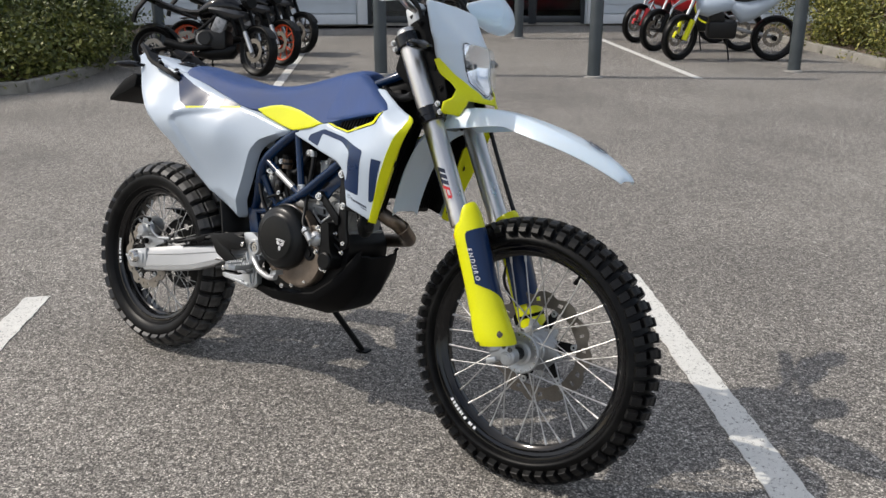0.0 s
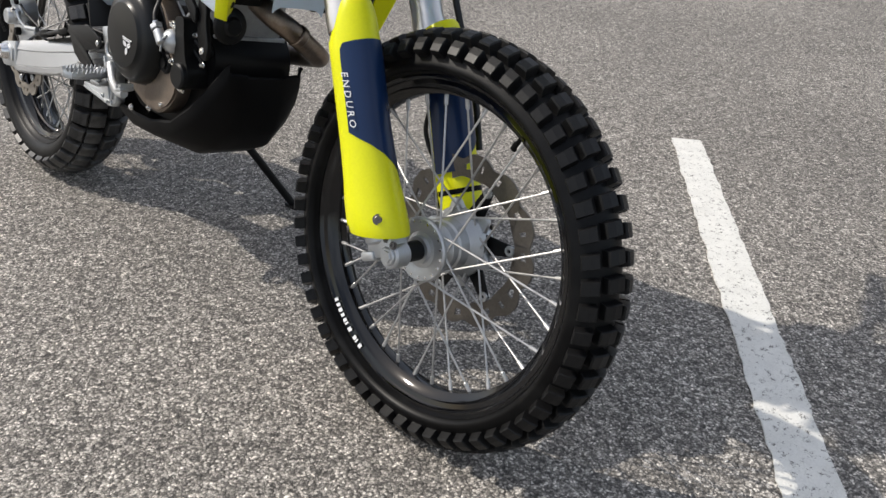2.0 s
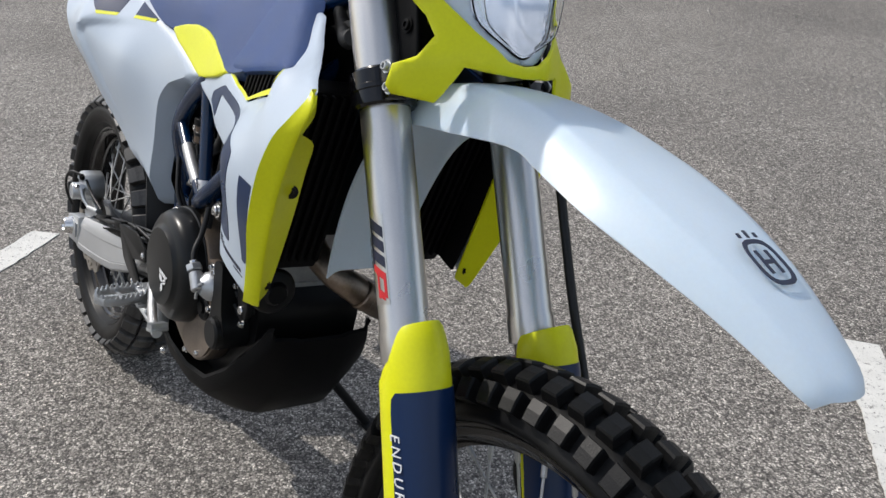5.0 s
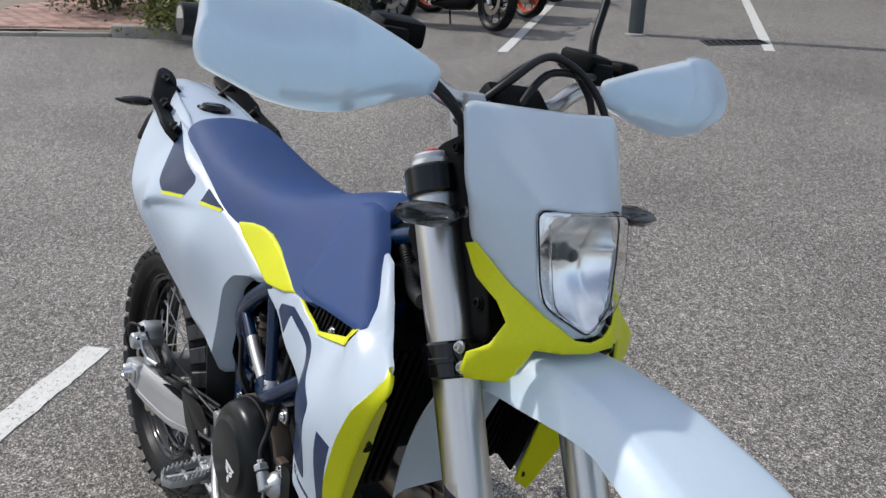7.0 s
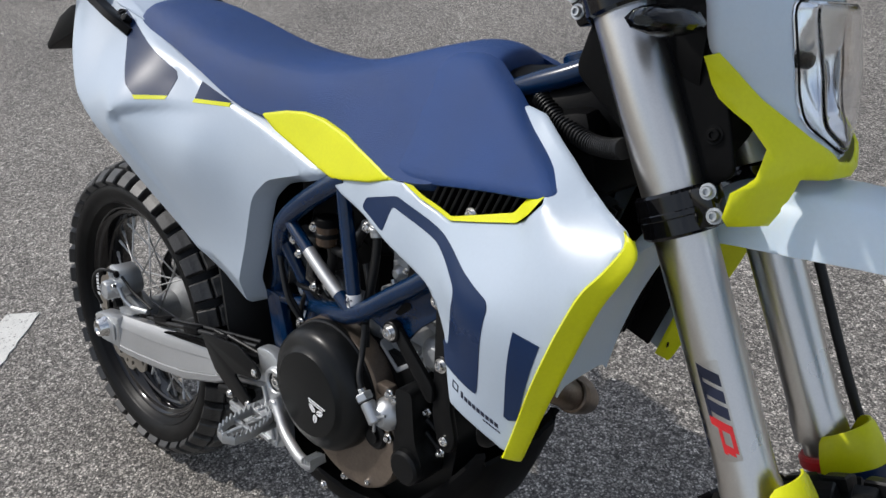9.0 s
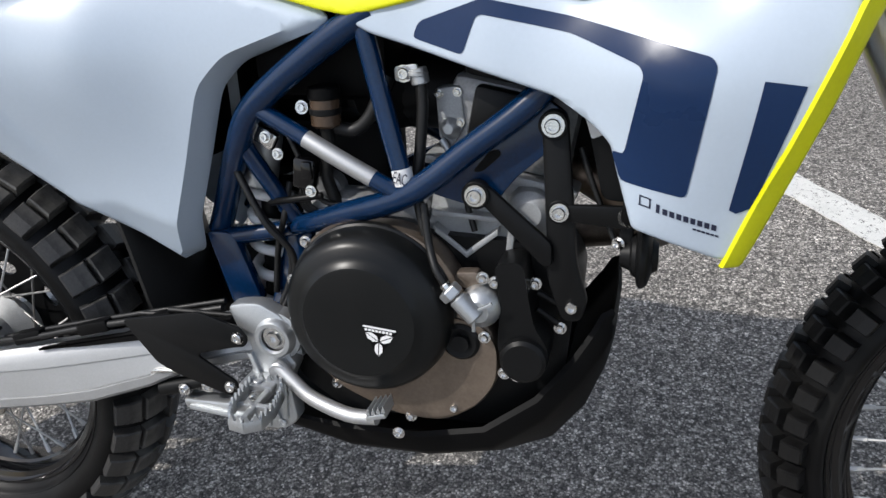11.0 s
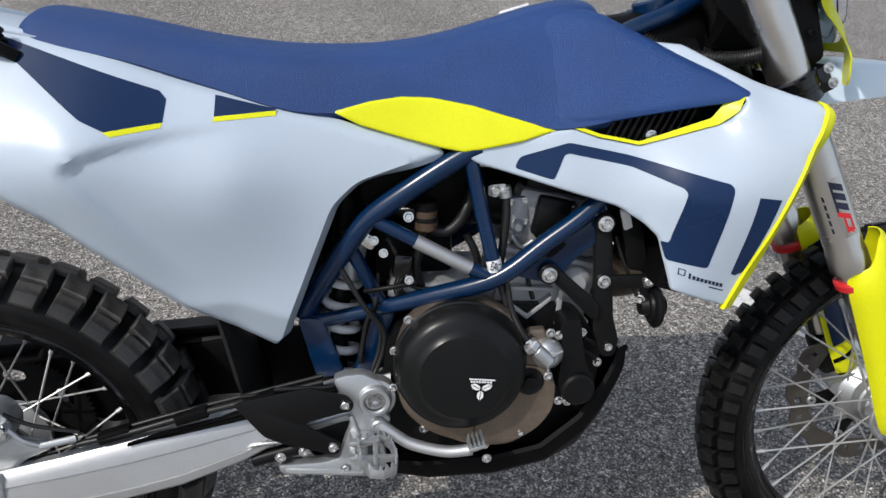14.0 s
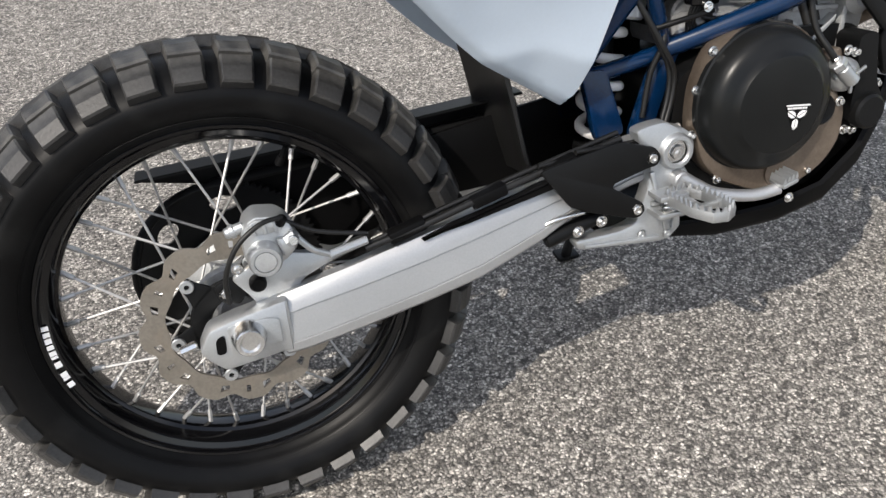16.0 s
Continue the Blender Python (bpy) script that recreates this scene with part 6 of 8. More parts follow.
# swingarm
def arm_ring(x, zt, zr, zl, zb, y0, y1):
    """Top, the line under the rounded shoulder, the foot of the recessed face, bottom."""
    return [(x, y0 + 0.0045, zr), (x, y0 + 0.0065, zr + 0.35 * (zt - zr)), (x, y0 + 0.0105, zr + 0.75 * (zt - zr)), (x, y0 + 0.016, zt), (x, y1 - 0.006, zt), (x, y1, zt - 0.008), (x, y1, zb + 0.008), (x, y1 - 0.006, zb), (x, y0 + 0.006, zb), (x, y0 + 0.001, zb + 0.005), (x, y0 + 0.0008, zl), (x, y0 + 0.0032, zl + 0.0012), (x, y0 + 0.0016, zl + 0.0032), (x, y0 + 0.0070, zr - 0.002)]


arm = loft([arm_ring(*q) for q in ((0.049, 0.372, 0.350, 0.309, 0.294, -0.131, -0.096), (0.075, 0.378, 0.355, 0.312, 0.296, -0.132, -0.096), (0.145, 0.392, 0.366, 0.324, 0.307, -0.132, -0.094), (0.24, 0.413, 0.383, 0.341, 0.324, -0.130, -0.090), (0.31, 0.428, 0.398, 0.357, 0.339, -0.128, -0.086), (0.40, 0.446, 0.417, 0.386, 0.370, -0.122, -0.080), (0.46, 0.458, 0.430, 0.410, 0.398, -0.116, -0.072), (0.54, 0.476, 0.450, 0.430, 0.418, -0.110, -0.062), (0.62, 0.490, 0.466, 0.444, 0.432, -0.108, -0.060))], angle=25)
arms = [part("swingarm", arm, ARM, bike, "silver alloy swingarm"), part("swingarm", mirror_y(arm), ARM, bike, "silver alloy swingarm")]
for k, s in enumerate((-1, 1)):
    end = plate(rounded([(-0.053, 0.326), (-0.038, 0.352), (-0.005, 0.361), (0.049, 0.371), (0.060, 0.373), (0.060, 0.298), (0.048, 0.302), (-0.027, 0.293), (-0.044, 0.311)], 0.006), s * 0.098, s * 0.131, 0.004)
    e = part("axle_block", end, ALLOY, arms[k], "cast axle plate")
    slot = plate(rounded([(-0.034, 0.318), (-0.022, 0.318), (-0.020, 0.345), (-0.032, 0.340)], 0.006), s * 0.1312, s * 0.1318, 0)
    part("axle_slot", slot, BLACK, e)
    nut = lathe([(0, s * 0.149), (0.010, s * 0.149), (0.012, s * 0.152), (0.0165, s * 0.152), (0.0185, s * 0.149), (0.0195, s * 0.141), (0.021, s * 0.138), (0.0225, s * 0.131)], (0.007, 0, 0.336), "y", 28)
    part("axle_nut", nut, STEEL, e, "bright axle nut")
    part("adjuster_block", plate(rounded([(-0.016, 0.314), (0.046, 0.318), (0.046, 0.352), (0.030, 0.356), (-0.016, 0.354)], 0.004), s * 0.1312, s * 0.135, 0.001), ALLOY, e)
    part("adjuster_bolt", rod((-0.075, s * 0.114, 0.325), (-0.055, s * 0.114, 0.330), 0.006, 8, 0.001), STEEL, e)
slider = tube([(0.165, -0.116, 0.412), (0.24, -0.118, 0.428), (0.31, -0.117, 0.446), (0.40, -0.114, 0.465), (0.52, -0.108, 0.490)], 0.0050, 8)
part("brake_line", slider, HOSE, arms[0], "black brake line along the swingarm")
part("brake_line", tube([(0.17, -0.108, 0.414), (0.31, -0.106, 0.450), (0.52, -0.10, 0.496)], 0.0038, 8), HOSE, arms[0])
part("metal_end", rod((0.118, -0.126, 0.418), (0.168, -0.118, 0.424), 0.0055, 10, 0.001), ALLOY, arms[0], "crimped metal hose end")
part("chain_rubber", plate(rounded([(0.235, 0.410), (0.30, 0.428), (0.355, 0.440), (0.37, 0.444), (0.39, 0.452), (0.46, 0.468), (0.54, 0.486), (0.54, 0.470), (0.40, 0.440), (0.30, 0.420)], 0.003), -0.124, -0.112, 0.002), BLACK, arms[0], "black rubbing strip on the swingarm")
for x, z in ((0.22, 0.424), (0.33, 0.449), (0.43, 0.470)):
    part("line_clip", box((0.050, 0.020, 0.016), Matrix.Translation((x, -0.112, z)) @ pose(0, 0, 0, 0, -15), 0.003), BLACK, arms[0])
# frame casting round the swingarm pivot, footpeg hanger
casting = plate(rounded([(0.535, 0.500), (0.552, 0.505), (0.578, 0.507), (0.606, 0.492), (0.622, 0.462), (0.610, 0.440), (0.620, 0.430), (0.606, 0.405), (0.612, 0.350), (0.596, 0.336), (0.577, 0.332), (0.452, 0.346), (0.448, 0.361), (0.515, 0.362), (0.540, 0.368), (0.545, 0.385), (0.556, 0.416), (0.560, 0.450), (0.545, 0.470)], 0.007), -0.122, -0.098, 0.004)
hanger = part("peg_hanger", casting, ALLOY, bike, "cast silver footpeg hanger")
part("pivot_collar", lathe([(0.0155, -0.128), (0.0175, -0.131), (0.022, -0.131), (0.0245, -0.128), (0.026, -0.12), (0.031, -0.119), (0.032, -0.10)], (0.595, 0, 0.464), "y", 32), ALLOY, hanger)
part("pivot_bolt", merged(lathe([(0, -0.124), (0.004, -0.124), (0.0045, -0.129), (0.009, -0.129), (0.010, -0.127), (0.010, -0.12)], (0.595, 0, 0.464), "y", 6), lathe([(0.010, -0.1255), (0.0158, -0.1255), (0.0158, -0.115), (0.010, -0.115)], (0.595, 0, 0.464), "y", 24)), STEEL, hanger, "swingarm pivot bolt")
for pts in ([(0.556, 0.440), (0.562, 0.442), (0.590, 0.352), (0.584, 0.350)], [(0.600, 0.428), (0.606, 0.426), (0.600, 0.352), (0.594, 0.352)], [(0.560, 0.398), (0.604, 0.392), (0.604, 0.386), (0.560, 0.392)], [(0.460, 0.354), (0.575, 0.345), (0.575, 0.338), (0.460, 0.349)]):
    part("rib", plate(pts, -0.127, -0.120, 0.0015), ALLOY, hanger)
for x, z in ((0.549, 0.350), (0.590, 0.344)):
    part("hanger_bolt", bolt((x, -0.122, z), (0, -1, 0), 0.0055, 0.003), ALLOY, hanger)
heel = plate(rounded([(0.393, 0.474), (0.403, 0.478), (0.503, 0.496), (0.556, 0.480), (0.566, 0.466), (0.560, 0.454), (0.548, 0.453), (0.497, 0.440), (0.495, 0.434), (0.541, 0.405), (0.545, 0.393), (0.536, 0.384), (0.522, 0.386), (0.454, 0.409), (0.433, 0.420)], 0.006), -0.137, -0.132, 0.0015)
hg = part("heel_guard", heel, SATIN, hanger, "black plastic heel guard")
for x, z in ((0.552, 0.466), (0.532, 0.396)):
    part("guard_bolt", bolt((x, -0.137, z), (0, -1, 0), 0.0062, 0.003), STEEL, hg)
part("master_cylinder", merged(rod((0.41, -0.108, 0.364), (0.50, -0.108, 0.388), 0.011, 14, 0.002), rod((0.395, -0.11, 0.376), (0.43, -0.11, 0.398), 0.009, 12, 0.002)), SATIN, hanger, "black rear brake master cylinder")
part("cylinder_line", tube([(0.395, -0.112, 0.385), (0.42, -0.120, 0.398), (0.46, -0.122, 0.402)], 0.0035, 8), STEEL, hanger)
for x, z in ((0.453, 0.374), (0.488, 0.382)):
    part("cylinder_bolt", bolt((x, -0.121, z), (0, -1, 0), 0.0058, 0.004), STEEL, hanger)
# footpeg: an oblong cage with teeth
peg_rim = [(0.046 - (0.046 - u) * 0.72, v) for u, v in [(-0.030, -0.150), (0.020, -0.146), (0.036, -0.165), (0.046, -0.200), (0.042, -0.226), (0.020, -0.236), (-0.006, -0.232), (-0.024, -0.205)]]
pieces = []
n = len(peg_rim)
for i in range(n):
    a, b = Vector((*peg_rim[i], 0)), Vector((*peg_rim[(i + 1) % n], 0))
    d = b - a
    mid = (a + b) / 2
    turn = math.atan2(d.y, d.x)
    pieces.append(box((d.length + 0.003, 0.0034, 0.014), Matrix.Translation((mid.x, mid.y, 0.403)) @ Matrix.Rotation(turn, 4, "Z"), 0.0008))
    k = max(1, int(d.length / 0.008))
    for j in range(k):
        c = a + d * (j + 0.5) / k
        pieces.append(loft([[(c.x + q * 0.0035 * math.cos(turn) - w * 0.0015 * math.sin(turn), c.y + q * 0.0035 * math.sin(turn) + w * 0.0015 * math.cos(turn), z) for q, w in ((-s2, -1), (s2, -1), (s2, 1), (-s2, 1))] for z, s2 in ((0.409, 1.0), (0.417, 0.25))]))
pieces.append(box((0.008, 0.085, 0.010), Matrix.Translation((0.017, -0.19, 0.400)), 0.002))
pieces.append(box((0.048, 0.008, 0.010), Matrix.Translation((0.019, -0.192, 0.400)), 0.002))
pegm = merged(*pieces)
pegm.transform(Matrix.Translation((0.577, 0.006, 0.006)))
part("footpeg", pegm, ALLOY, hanger, "serrated silver footpeg")
part("peg_clevis", merged(box((0.044, 0.034, 0.008), Matrix.Translation((0.578, -0.138, 0.411)), 0.002), box((0.044, 0.034, 0.008), Matrix.Translation((0.578, -0.138, 0.386)), 0.002), rod((0.578, -0.146, 0.380), (0.578, -0.146, 0.418), 0.006, 12, 0.001)), ALLOY, hanger, "footpeg clevis with pin")
part("peg_spring", tube([(0.572 + 0.008 * math.cos(k * 0.9), -0.146 + 0.008 * math.sin(k * 0.9), 0.388 + 0.0009 * k) for k in range(24)], 0.0014, 6, per=1), STEEL, hanger)
ped = merged(tube([(0.598, -0.130, 0.432), (0.622, -0.138, 0.415), (0.648, -0.146, 0.401), (0.697, -0.158, 0.393), (0.735, -0.164, 0.398)], 0.0088, 12, flat=0.85), rod((0.600, -0.118, 0.425), (0.600, -0.138, 0.425), 0.012, 18, 0.002))
pd = part("brake_pedal", ped, ARM, bike, "silver rear brake pedal")
part("pedal_tip", merged(box((0.024, 0.030, 0.006), Matrix.Translation((0.740, -0.166, 0.409)) @ pose(0, 0, 0, 0, -18, 0), 0.001), *[loft([[(0.731 + 0.006 * k + q * 0.0025, -0.166 + w * 0.014, z) for q, w in ((-s2, -1), (s2, -1), (s2, 1), (-s2, 1))] for z, s2 in ((0.410 + 0.002 * k, 1.0), (0.418 + 0.002 * k, 0.2))]) for k in range(4)]), ALLOY, pd, "toothed pedal tip")
part("pedal_bolt", bolt((0.758, -0.160, 0.378), (0, -1, 0), 0.005, 0.004), STEEL, pd)
# rear caliper
cal = merged(plate(rounded([(0.022, 0.462), (0.028, 0.476), (0.040, 0.484), (0.066, 0.480), (0.078, 0.470), (0.086, 0.452), (0.084, 0.436), (0.072, 0.424), (0.052, 0.414), (0.034, 0.414), (0.022, 0.426), (0.020, 0.444)], 0.005), -0.126, -0.080, 0.005), plate(rounded([(0.028, 0.474), (0.040, 0.481), (0.064, 0.477), (0.070, 0.462), (0.034, 0.460)], 0.004), -0.129, -0.12, 0.002), plate(rounded([(0.060, 0.455), (0.082, 0.452), (0.080, 0.436), (0.064, 0.430)], 0.004), -0.134, -0.12, 0.003))
calp = part("brake_caliper", cal, ALLOY, rw, "cast silver rear brake caliper")
part("piston_boss", lathe([(0, -0.144), (0.013, -0.144), (0.0135, -0.146), (0.0175, -0.146), (0.020, -0.142), (0.0205, -0.12)], (0.043, 0, 0.434), "y", 28), ALLOY, calp)
part("caliper_face", lathe([(0, -0.1455), (0.012, -0.1455), (0.012, -0.144)], (0.043, 0, 0.434), "y", 24), CAST, calp)
for pts in ([(0.032, 0.475), (0.036, 0.477), (0.040, 0.462), (0.036, 0.461)], [(0.046, 0.478), (0.050, 0.478), (0.052, 0.462), (0.048, 0.462)], [(0.059, 0.475), (0.063, 0.474), (0.064, 0.461), (0.060, 0.461)]):
    part("fin", plate(pts, -0.132, -0.124, 0.0015), ALLOY, calp)
part("pad_pin", merged(rod((0.004, -0.108, 0.462), (0.028, -0.108, 0.468), 0.0068, 14, 0.002), rod((0.010, -0.108, 0.4635), (0.016, -0.108, 0.465), 0.0085, 14, 0.001)), ALLOY, calp)
part("banjo", rod((0.072, -0.130, 0.448), (0.084, -0.134, 0.456), 0.0085, 6, 0.001), ALLOY, calp)
part("banjo_bolt", rod((0.078, -0.128, 0.452), (0.078, -0.146, 0.454), 0.006, 8, 0.001), STEEL, calp)
part("bleed_cap", rod((0.066, -0.128, 0.470), (0.072, -0.132, 0.480), 0.006, 10, 0.001), BLACK, calp)
part("caliper_bracket", plate(rounded([(0.000, 0.402), (0.030, 0.418), (0.070, 0.424), (0.122, 0.412), (0.126, 0.402), (0.085, 0.384), (0.058, 0.352), (0.030, 0.352), (0.018, 0.376)], 0.006), -0.108, -0.096, 0.003), ALLOY, calp, "cast caliper bracket")
part("bung", lathe([(0, -0.121), (0.008, -0.121), (0.0105, -0.117), (0.0105, -0.105)], (0.030, 0, 0.394), "y", 20), BLACK, calp, "black rubber bung")
part("caliper_hose", tube([(0.070, -0.132, 0.480), (0.045, -0.146, 0.482), (0.015, -0.150, 0.462), (-0.004, -0.146, 0.425), (-0.006, -0.132, 0.385)], 0.0032, 8), HOSE, calp)
part("caliper_hose", tube([(0.084, -0.134, 0.452), (0.100, -0.132, 0.432), (0.120, -0.126, 0.419)], 0.0042, 8), ALLOY, calp)
part("caliper_hose", tube([(0.075, -0.122, 0.470), (0.11, -0.118, 0.448), (0.17, -0.112, 0.430)], 0.0030, 8), HOSE, calp)
part("sensor_bracket", plate(rounded([(-0.022, 0.395), (0.002, 0.402), (0.016, 0.380), (0.006, 0.366), (-0.016, 0.372)], 0.005), -0.104, -0.094, 0.002), SATIN, calp)
for x, z in ((-0.010, 0.384), (0.010, 0.412)):
    part("bracket_bolt", bolt((x, -0.104, z), (0, -1, 0), 0.005, 0.004), STEEL, calp)
# front caliper and its line, on the left
fcal = merged(box((0.046, 0.044, 0.085), Matrix.Translation((1.432, 0.082, 0.410)) @ pose(0, 0, 0, 0, -25), 0.012), box((0.03, 0.03, 0.12), Matrix.Translation((1.450, 0.095, 0.385)) @ pose(0, 0, 0, 0, -25), 0.008))
part("brake_caliper", turned(fcal), SATIN, fw, "dark front brake caliper")
part("brake_hose", turned(tube([(1.43, 0.150, 0.47), (1.398, 0.152, 0.55), (1.362, 0.150, 0.62), (1.320, 0.146, 0.70), (1.262, 0.143, 0.82), (1.212, 0.140, 0.93), (1.16, 0.125, 1.05), (1.10, 0.10, 1.18)], 0.0062, 8)), HOSE, bike, "black front brake hose")
part("brake_hose", turned(tube([(1.40, 0.075, 0.44), (1.375, 0.06, 0.50), (1.40, 0.06, 0.58), (1.43, 0.09, 0.60)], 0.0042, 8)), HOSE, bike, "black front brake hose")
# chain run on the left
ch = []
for z0, z1 in ((0.463, 0.510), (0.208, 0.425)):
    ch.append(tube([(0.0, 0.071, z0), (0.66, 0.071, z1)], 0.0085, 8, per=1, flat=0.7))
ch.append(tube([(-0.128 * math.sin(a), 0.071, 0.335 + 0.128 * math.cos(a)) for a in np.linspace(0, math.pi, 17)], 0.0075, 8, per=1, flat=0.7))
chain = part("chain", merged(*ch), SATIN, bike, "dark drive chain")
part("chain_guide", box((0.10, 0.03, 0.06), Matrix.Translation((0.20, 0.071, 0.30)) @ pose(0, 0, 0, 0, -16), 0.01), BLACK, chain, "black chain guide")
part("chain_guard", plate(rounded([(-0.095, 0.479), (-0.093, 0.487), (0.10, 0.497), (0.45, 0.522), (0.47, 0.44), (0.30, 0.365), (0.15, 0.330), (0.09, 0.36), (0.06, 0.43), (0.03, 0.455), (-0.03, 0.466)], 0.012), 0.082, 0.088, 0.002), BLACK, chain, "black chain guard")
guard_top = shell([[(x, y, z) for y in (0.050, 0.070, 0.090)] for x, z in ((-0.095, 0.489), (0.10, 0.499), (0.45, 0.524))], [[(x, y, z + 0.004) for y in (0.050, 0.070, 0.090)] for x, z in ((-0.095, 0.489), (0.10, 0.499), (0.45, 0.524))])
part("guard_flange", guard_top, SATIN, chain)
part("chain_slider", plate(rounded([(0.30, 0.39), (0.30, 0.485), (0.50, 0.515), (0.60, 0.515), (0.60, 0.43), (0.44, 0.395)], 0.008), 0.050, 0.058, 0.002), BLACK, chain, "black chain slider on the swingarm")
# inner mudguard
mg = []
for x, z in ((0.345, 0.700), (0.362, 0.62), (0.378, 0.55), (0.392, 0.48), (0.408, 0.42)):
    mg.append([(x + 0.02 * (1 - (q / 0.085) ** 2), q, z) for q in np.linspace(-0.085, 0.085, 9)])
part("inner_mudguard", shell(mg, [[(x + 0.005, y, z) for x, y, z in r] for r in mg]), HOSE, bike, "black inner mudguard ahead of the rear wheel")
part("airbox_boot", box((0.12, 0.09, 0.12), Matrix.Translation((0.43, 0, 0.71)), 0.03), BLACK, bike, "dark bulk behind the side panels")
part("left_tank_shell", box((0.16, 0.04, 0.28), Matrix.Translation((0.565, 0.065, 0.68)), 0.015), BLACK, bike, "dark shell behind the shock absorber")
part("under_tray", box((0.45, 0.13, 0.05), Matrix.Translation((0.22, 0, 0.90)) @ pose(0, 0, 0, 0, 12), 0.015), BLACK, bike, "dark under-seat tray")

# side stand, foot on the ground
inv = bike.matrix_basis.inverted()
foot = inv @ Vector((0.678, 0.434, 0.006))
top = Vector((0.600, 0.105, 0.372))
ss = merged(tube([top, top.lerp(foot, 0.5), foot], 0.0105, 12, per=2), rod(top + Vector((0, -0.02, 0)), top + Vector((0, 0.02, 0)), 0.016, 14, 0.002))
fp = box((0.048, 0.036, 0.009), bike.matrix_basis.inverted() @ Matrix.Translation((0.680, 0.438, 0.0045)), 0.003)
st = part("side_stand", ss, SATIN, bike, "black side stand resting on the asphalt")
part("stand_foot", fp, SATIN, st)

# handlebar
hb = [(1.030, -0.395, 1.236), (1.035, -0.30, 1.244), (1.045, -0.22, 1.248), (1.062, -0.13, 1.220), (1.070, -0.08, 1.195), (1.072, 0.0, 1.190), (1.070, 0.08, 1.195), (1.062, 0.13, 1.220), (1.045, 0.22, 1.248), (1.035, 0.30, 1.244), (1.030, 0.395, 1.236)]
bar = part("handlebar", turned(tube(hb, 0.0125, 14)), SILVER, bike, "silver handlebar")
part("bar_clamp", turned(merged(*[box((0.045, 0.03, 0.055), Matrix.Translation((1.068, s * 0.045, 1.170)) @ pose(0, 0, 0, 0, -20), 0.006) for s in (-1, 1)], box((0.03, 0.14, 0.02), Matrix.Translation((1.075, 0, 1.195)), 0.005))), ALLOY, bar, "silver handlebar clamp")
part("dash", turned(merged(box((0.03, 0.09, 0.055), Matrix.Translation((1.085, 0.01, 1.195)) @ pose(0, 0, 0, 0, -50), 0.008))), BLACK, bar, "small black dash")
for s in (-1, 1):
    part("grip", turned(tube([(1.036, s * 0.27, 1.244), (1.030, s * 0.395, 1.236)], 0.0165, 14, per=1)), HOSE, bar, "black rubber grip")
    part("switch_block", turned(box((0.05, 0.04, 0.045), Matrix.Translation((1.045, s * 0.225, 1.250)), 0.008)), BLACK, bar, "black switch block")
    part("lever", turned(tube([(1.085, s * 0.20, 1.245), (1.095, s * 0.26, 1.240), (1.085, s * 0.36, 1.232)], 0.006, 8)), SATIN, bar, "lever")
    part("reservoir", turned(merged(box((0.055, 0.055, 0.03), Matrix.Translation((1.035, s * (0.148 if s < 0 else 0.165), 1.262)) @ pose(0, 0, 0, 0, 8, s * 12), 0.006), box((0.04, 0.035, 0.03), Matrix.Translation((1.055, s * 0.17, 1.25)), 0.006))), BLACK, bar, "black brake fluid reservoir")
    hgx = lambda y, z: float(np.interp(abs(y), [0.11, 0.20, 0.262, 0.29, 0.33, 0.41], [1.102, 1.126, 1.146, 1.147, 1.140, 1.112])) - 8.0 * (z - 1.222) ** 2 + 0.008 * (1 - smoothstep(0.270, 0.282, abs(y))) * smoothstep(1.188, 1.198, z)
    o = rounded([(0.134, 1.199), (0.128, 1.230), (0.187, 1.252), (0.250, 1.272), (0.305, 1.285), (0.368, 1.286), (0.398, 1.266), (0.406, 1.218), (0.400, 1.200), (0.338, 1.175), (0.300, 1.169), (0.250, 1.170), (0.200, 1.182)], 0.010)
    hgm = sheet([(s * y, z) for y, z in o], hgx, 0.012, 0.006, 0.004, out=1.0, place=yz)
    if s > 0:
        hgm.transform(Matrix.Translation((0, 0, 0.013)))
    h = part("hand_guard", turned(hgm), THIN, bar, "white plastic hand guard")
    part("guard_stay", turned(rod((1.06, s * 0.30, 1.243), (1.10, s * 0.30, 1.243), 0.008, 10, 0.002)), BLACK, h)
    ind = merged(rod((1.16, s * 0.10, 1.078), (1.175, s * 0.135, 1.080), 0.008, 10, 0.002), loft([[(1.178 + 0.030 * c * k, s * y, 1.080 + 0.0135 * d * k) for c, d in ((1, 0), (0.7, 0.7), (0, 1), (-0.7, 0.7), (-1, 0), (-0.7, -0.7), (0, -1), (0.7, -0.7))] for y, k in ((0.128, 0.45), (0.145, 0.9), (0.170, 1.0), (0.192, 0.75), (0.202, 0.3))], angle=60))
    part("front_indicator", turned(ind), SMOKE, light, "smoked front indicator")
part("mirror_stem", turned(tube([(1.03, 0.185, 1.262), (1.02, 0.190, 1.295), (1.01, 0.205, 1.33), (0.99, 0.235, 1.40)], 0.006, 8)), SATIN, bar, "black mirror stem")
part("mirror_stem", turned(tube([(1.03, -0.170, 1.285), (1.01, -0.150, 1.32), (0.99, -0.150, 1.40)], 0.006, 8)), SATIN, bar, "black mirror stem")
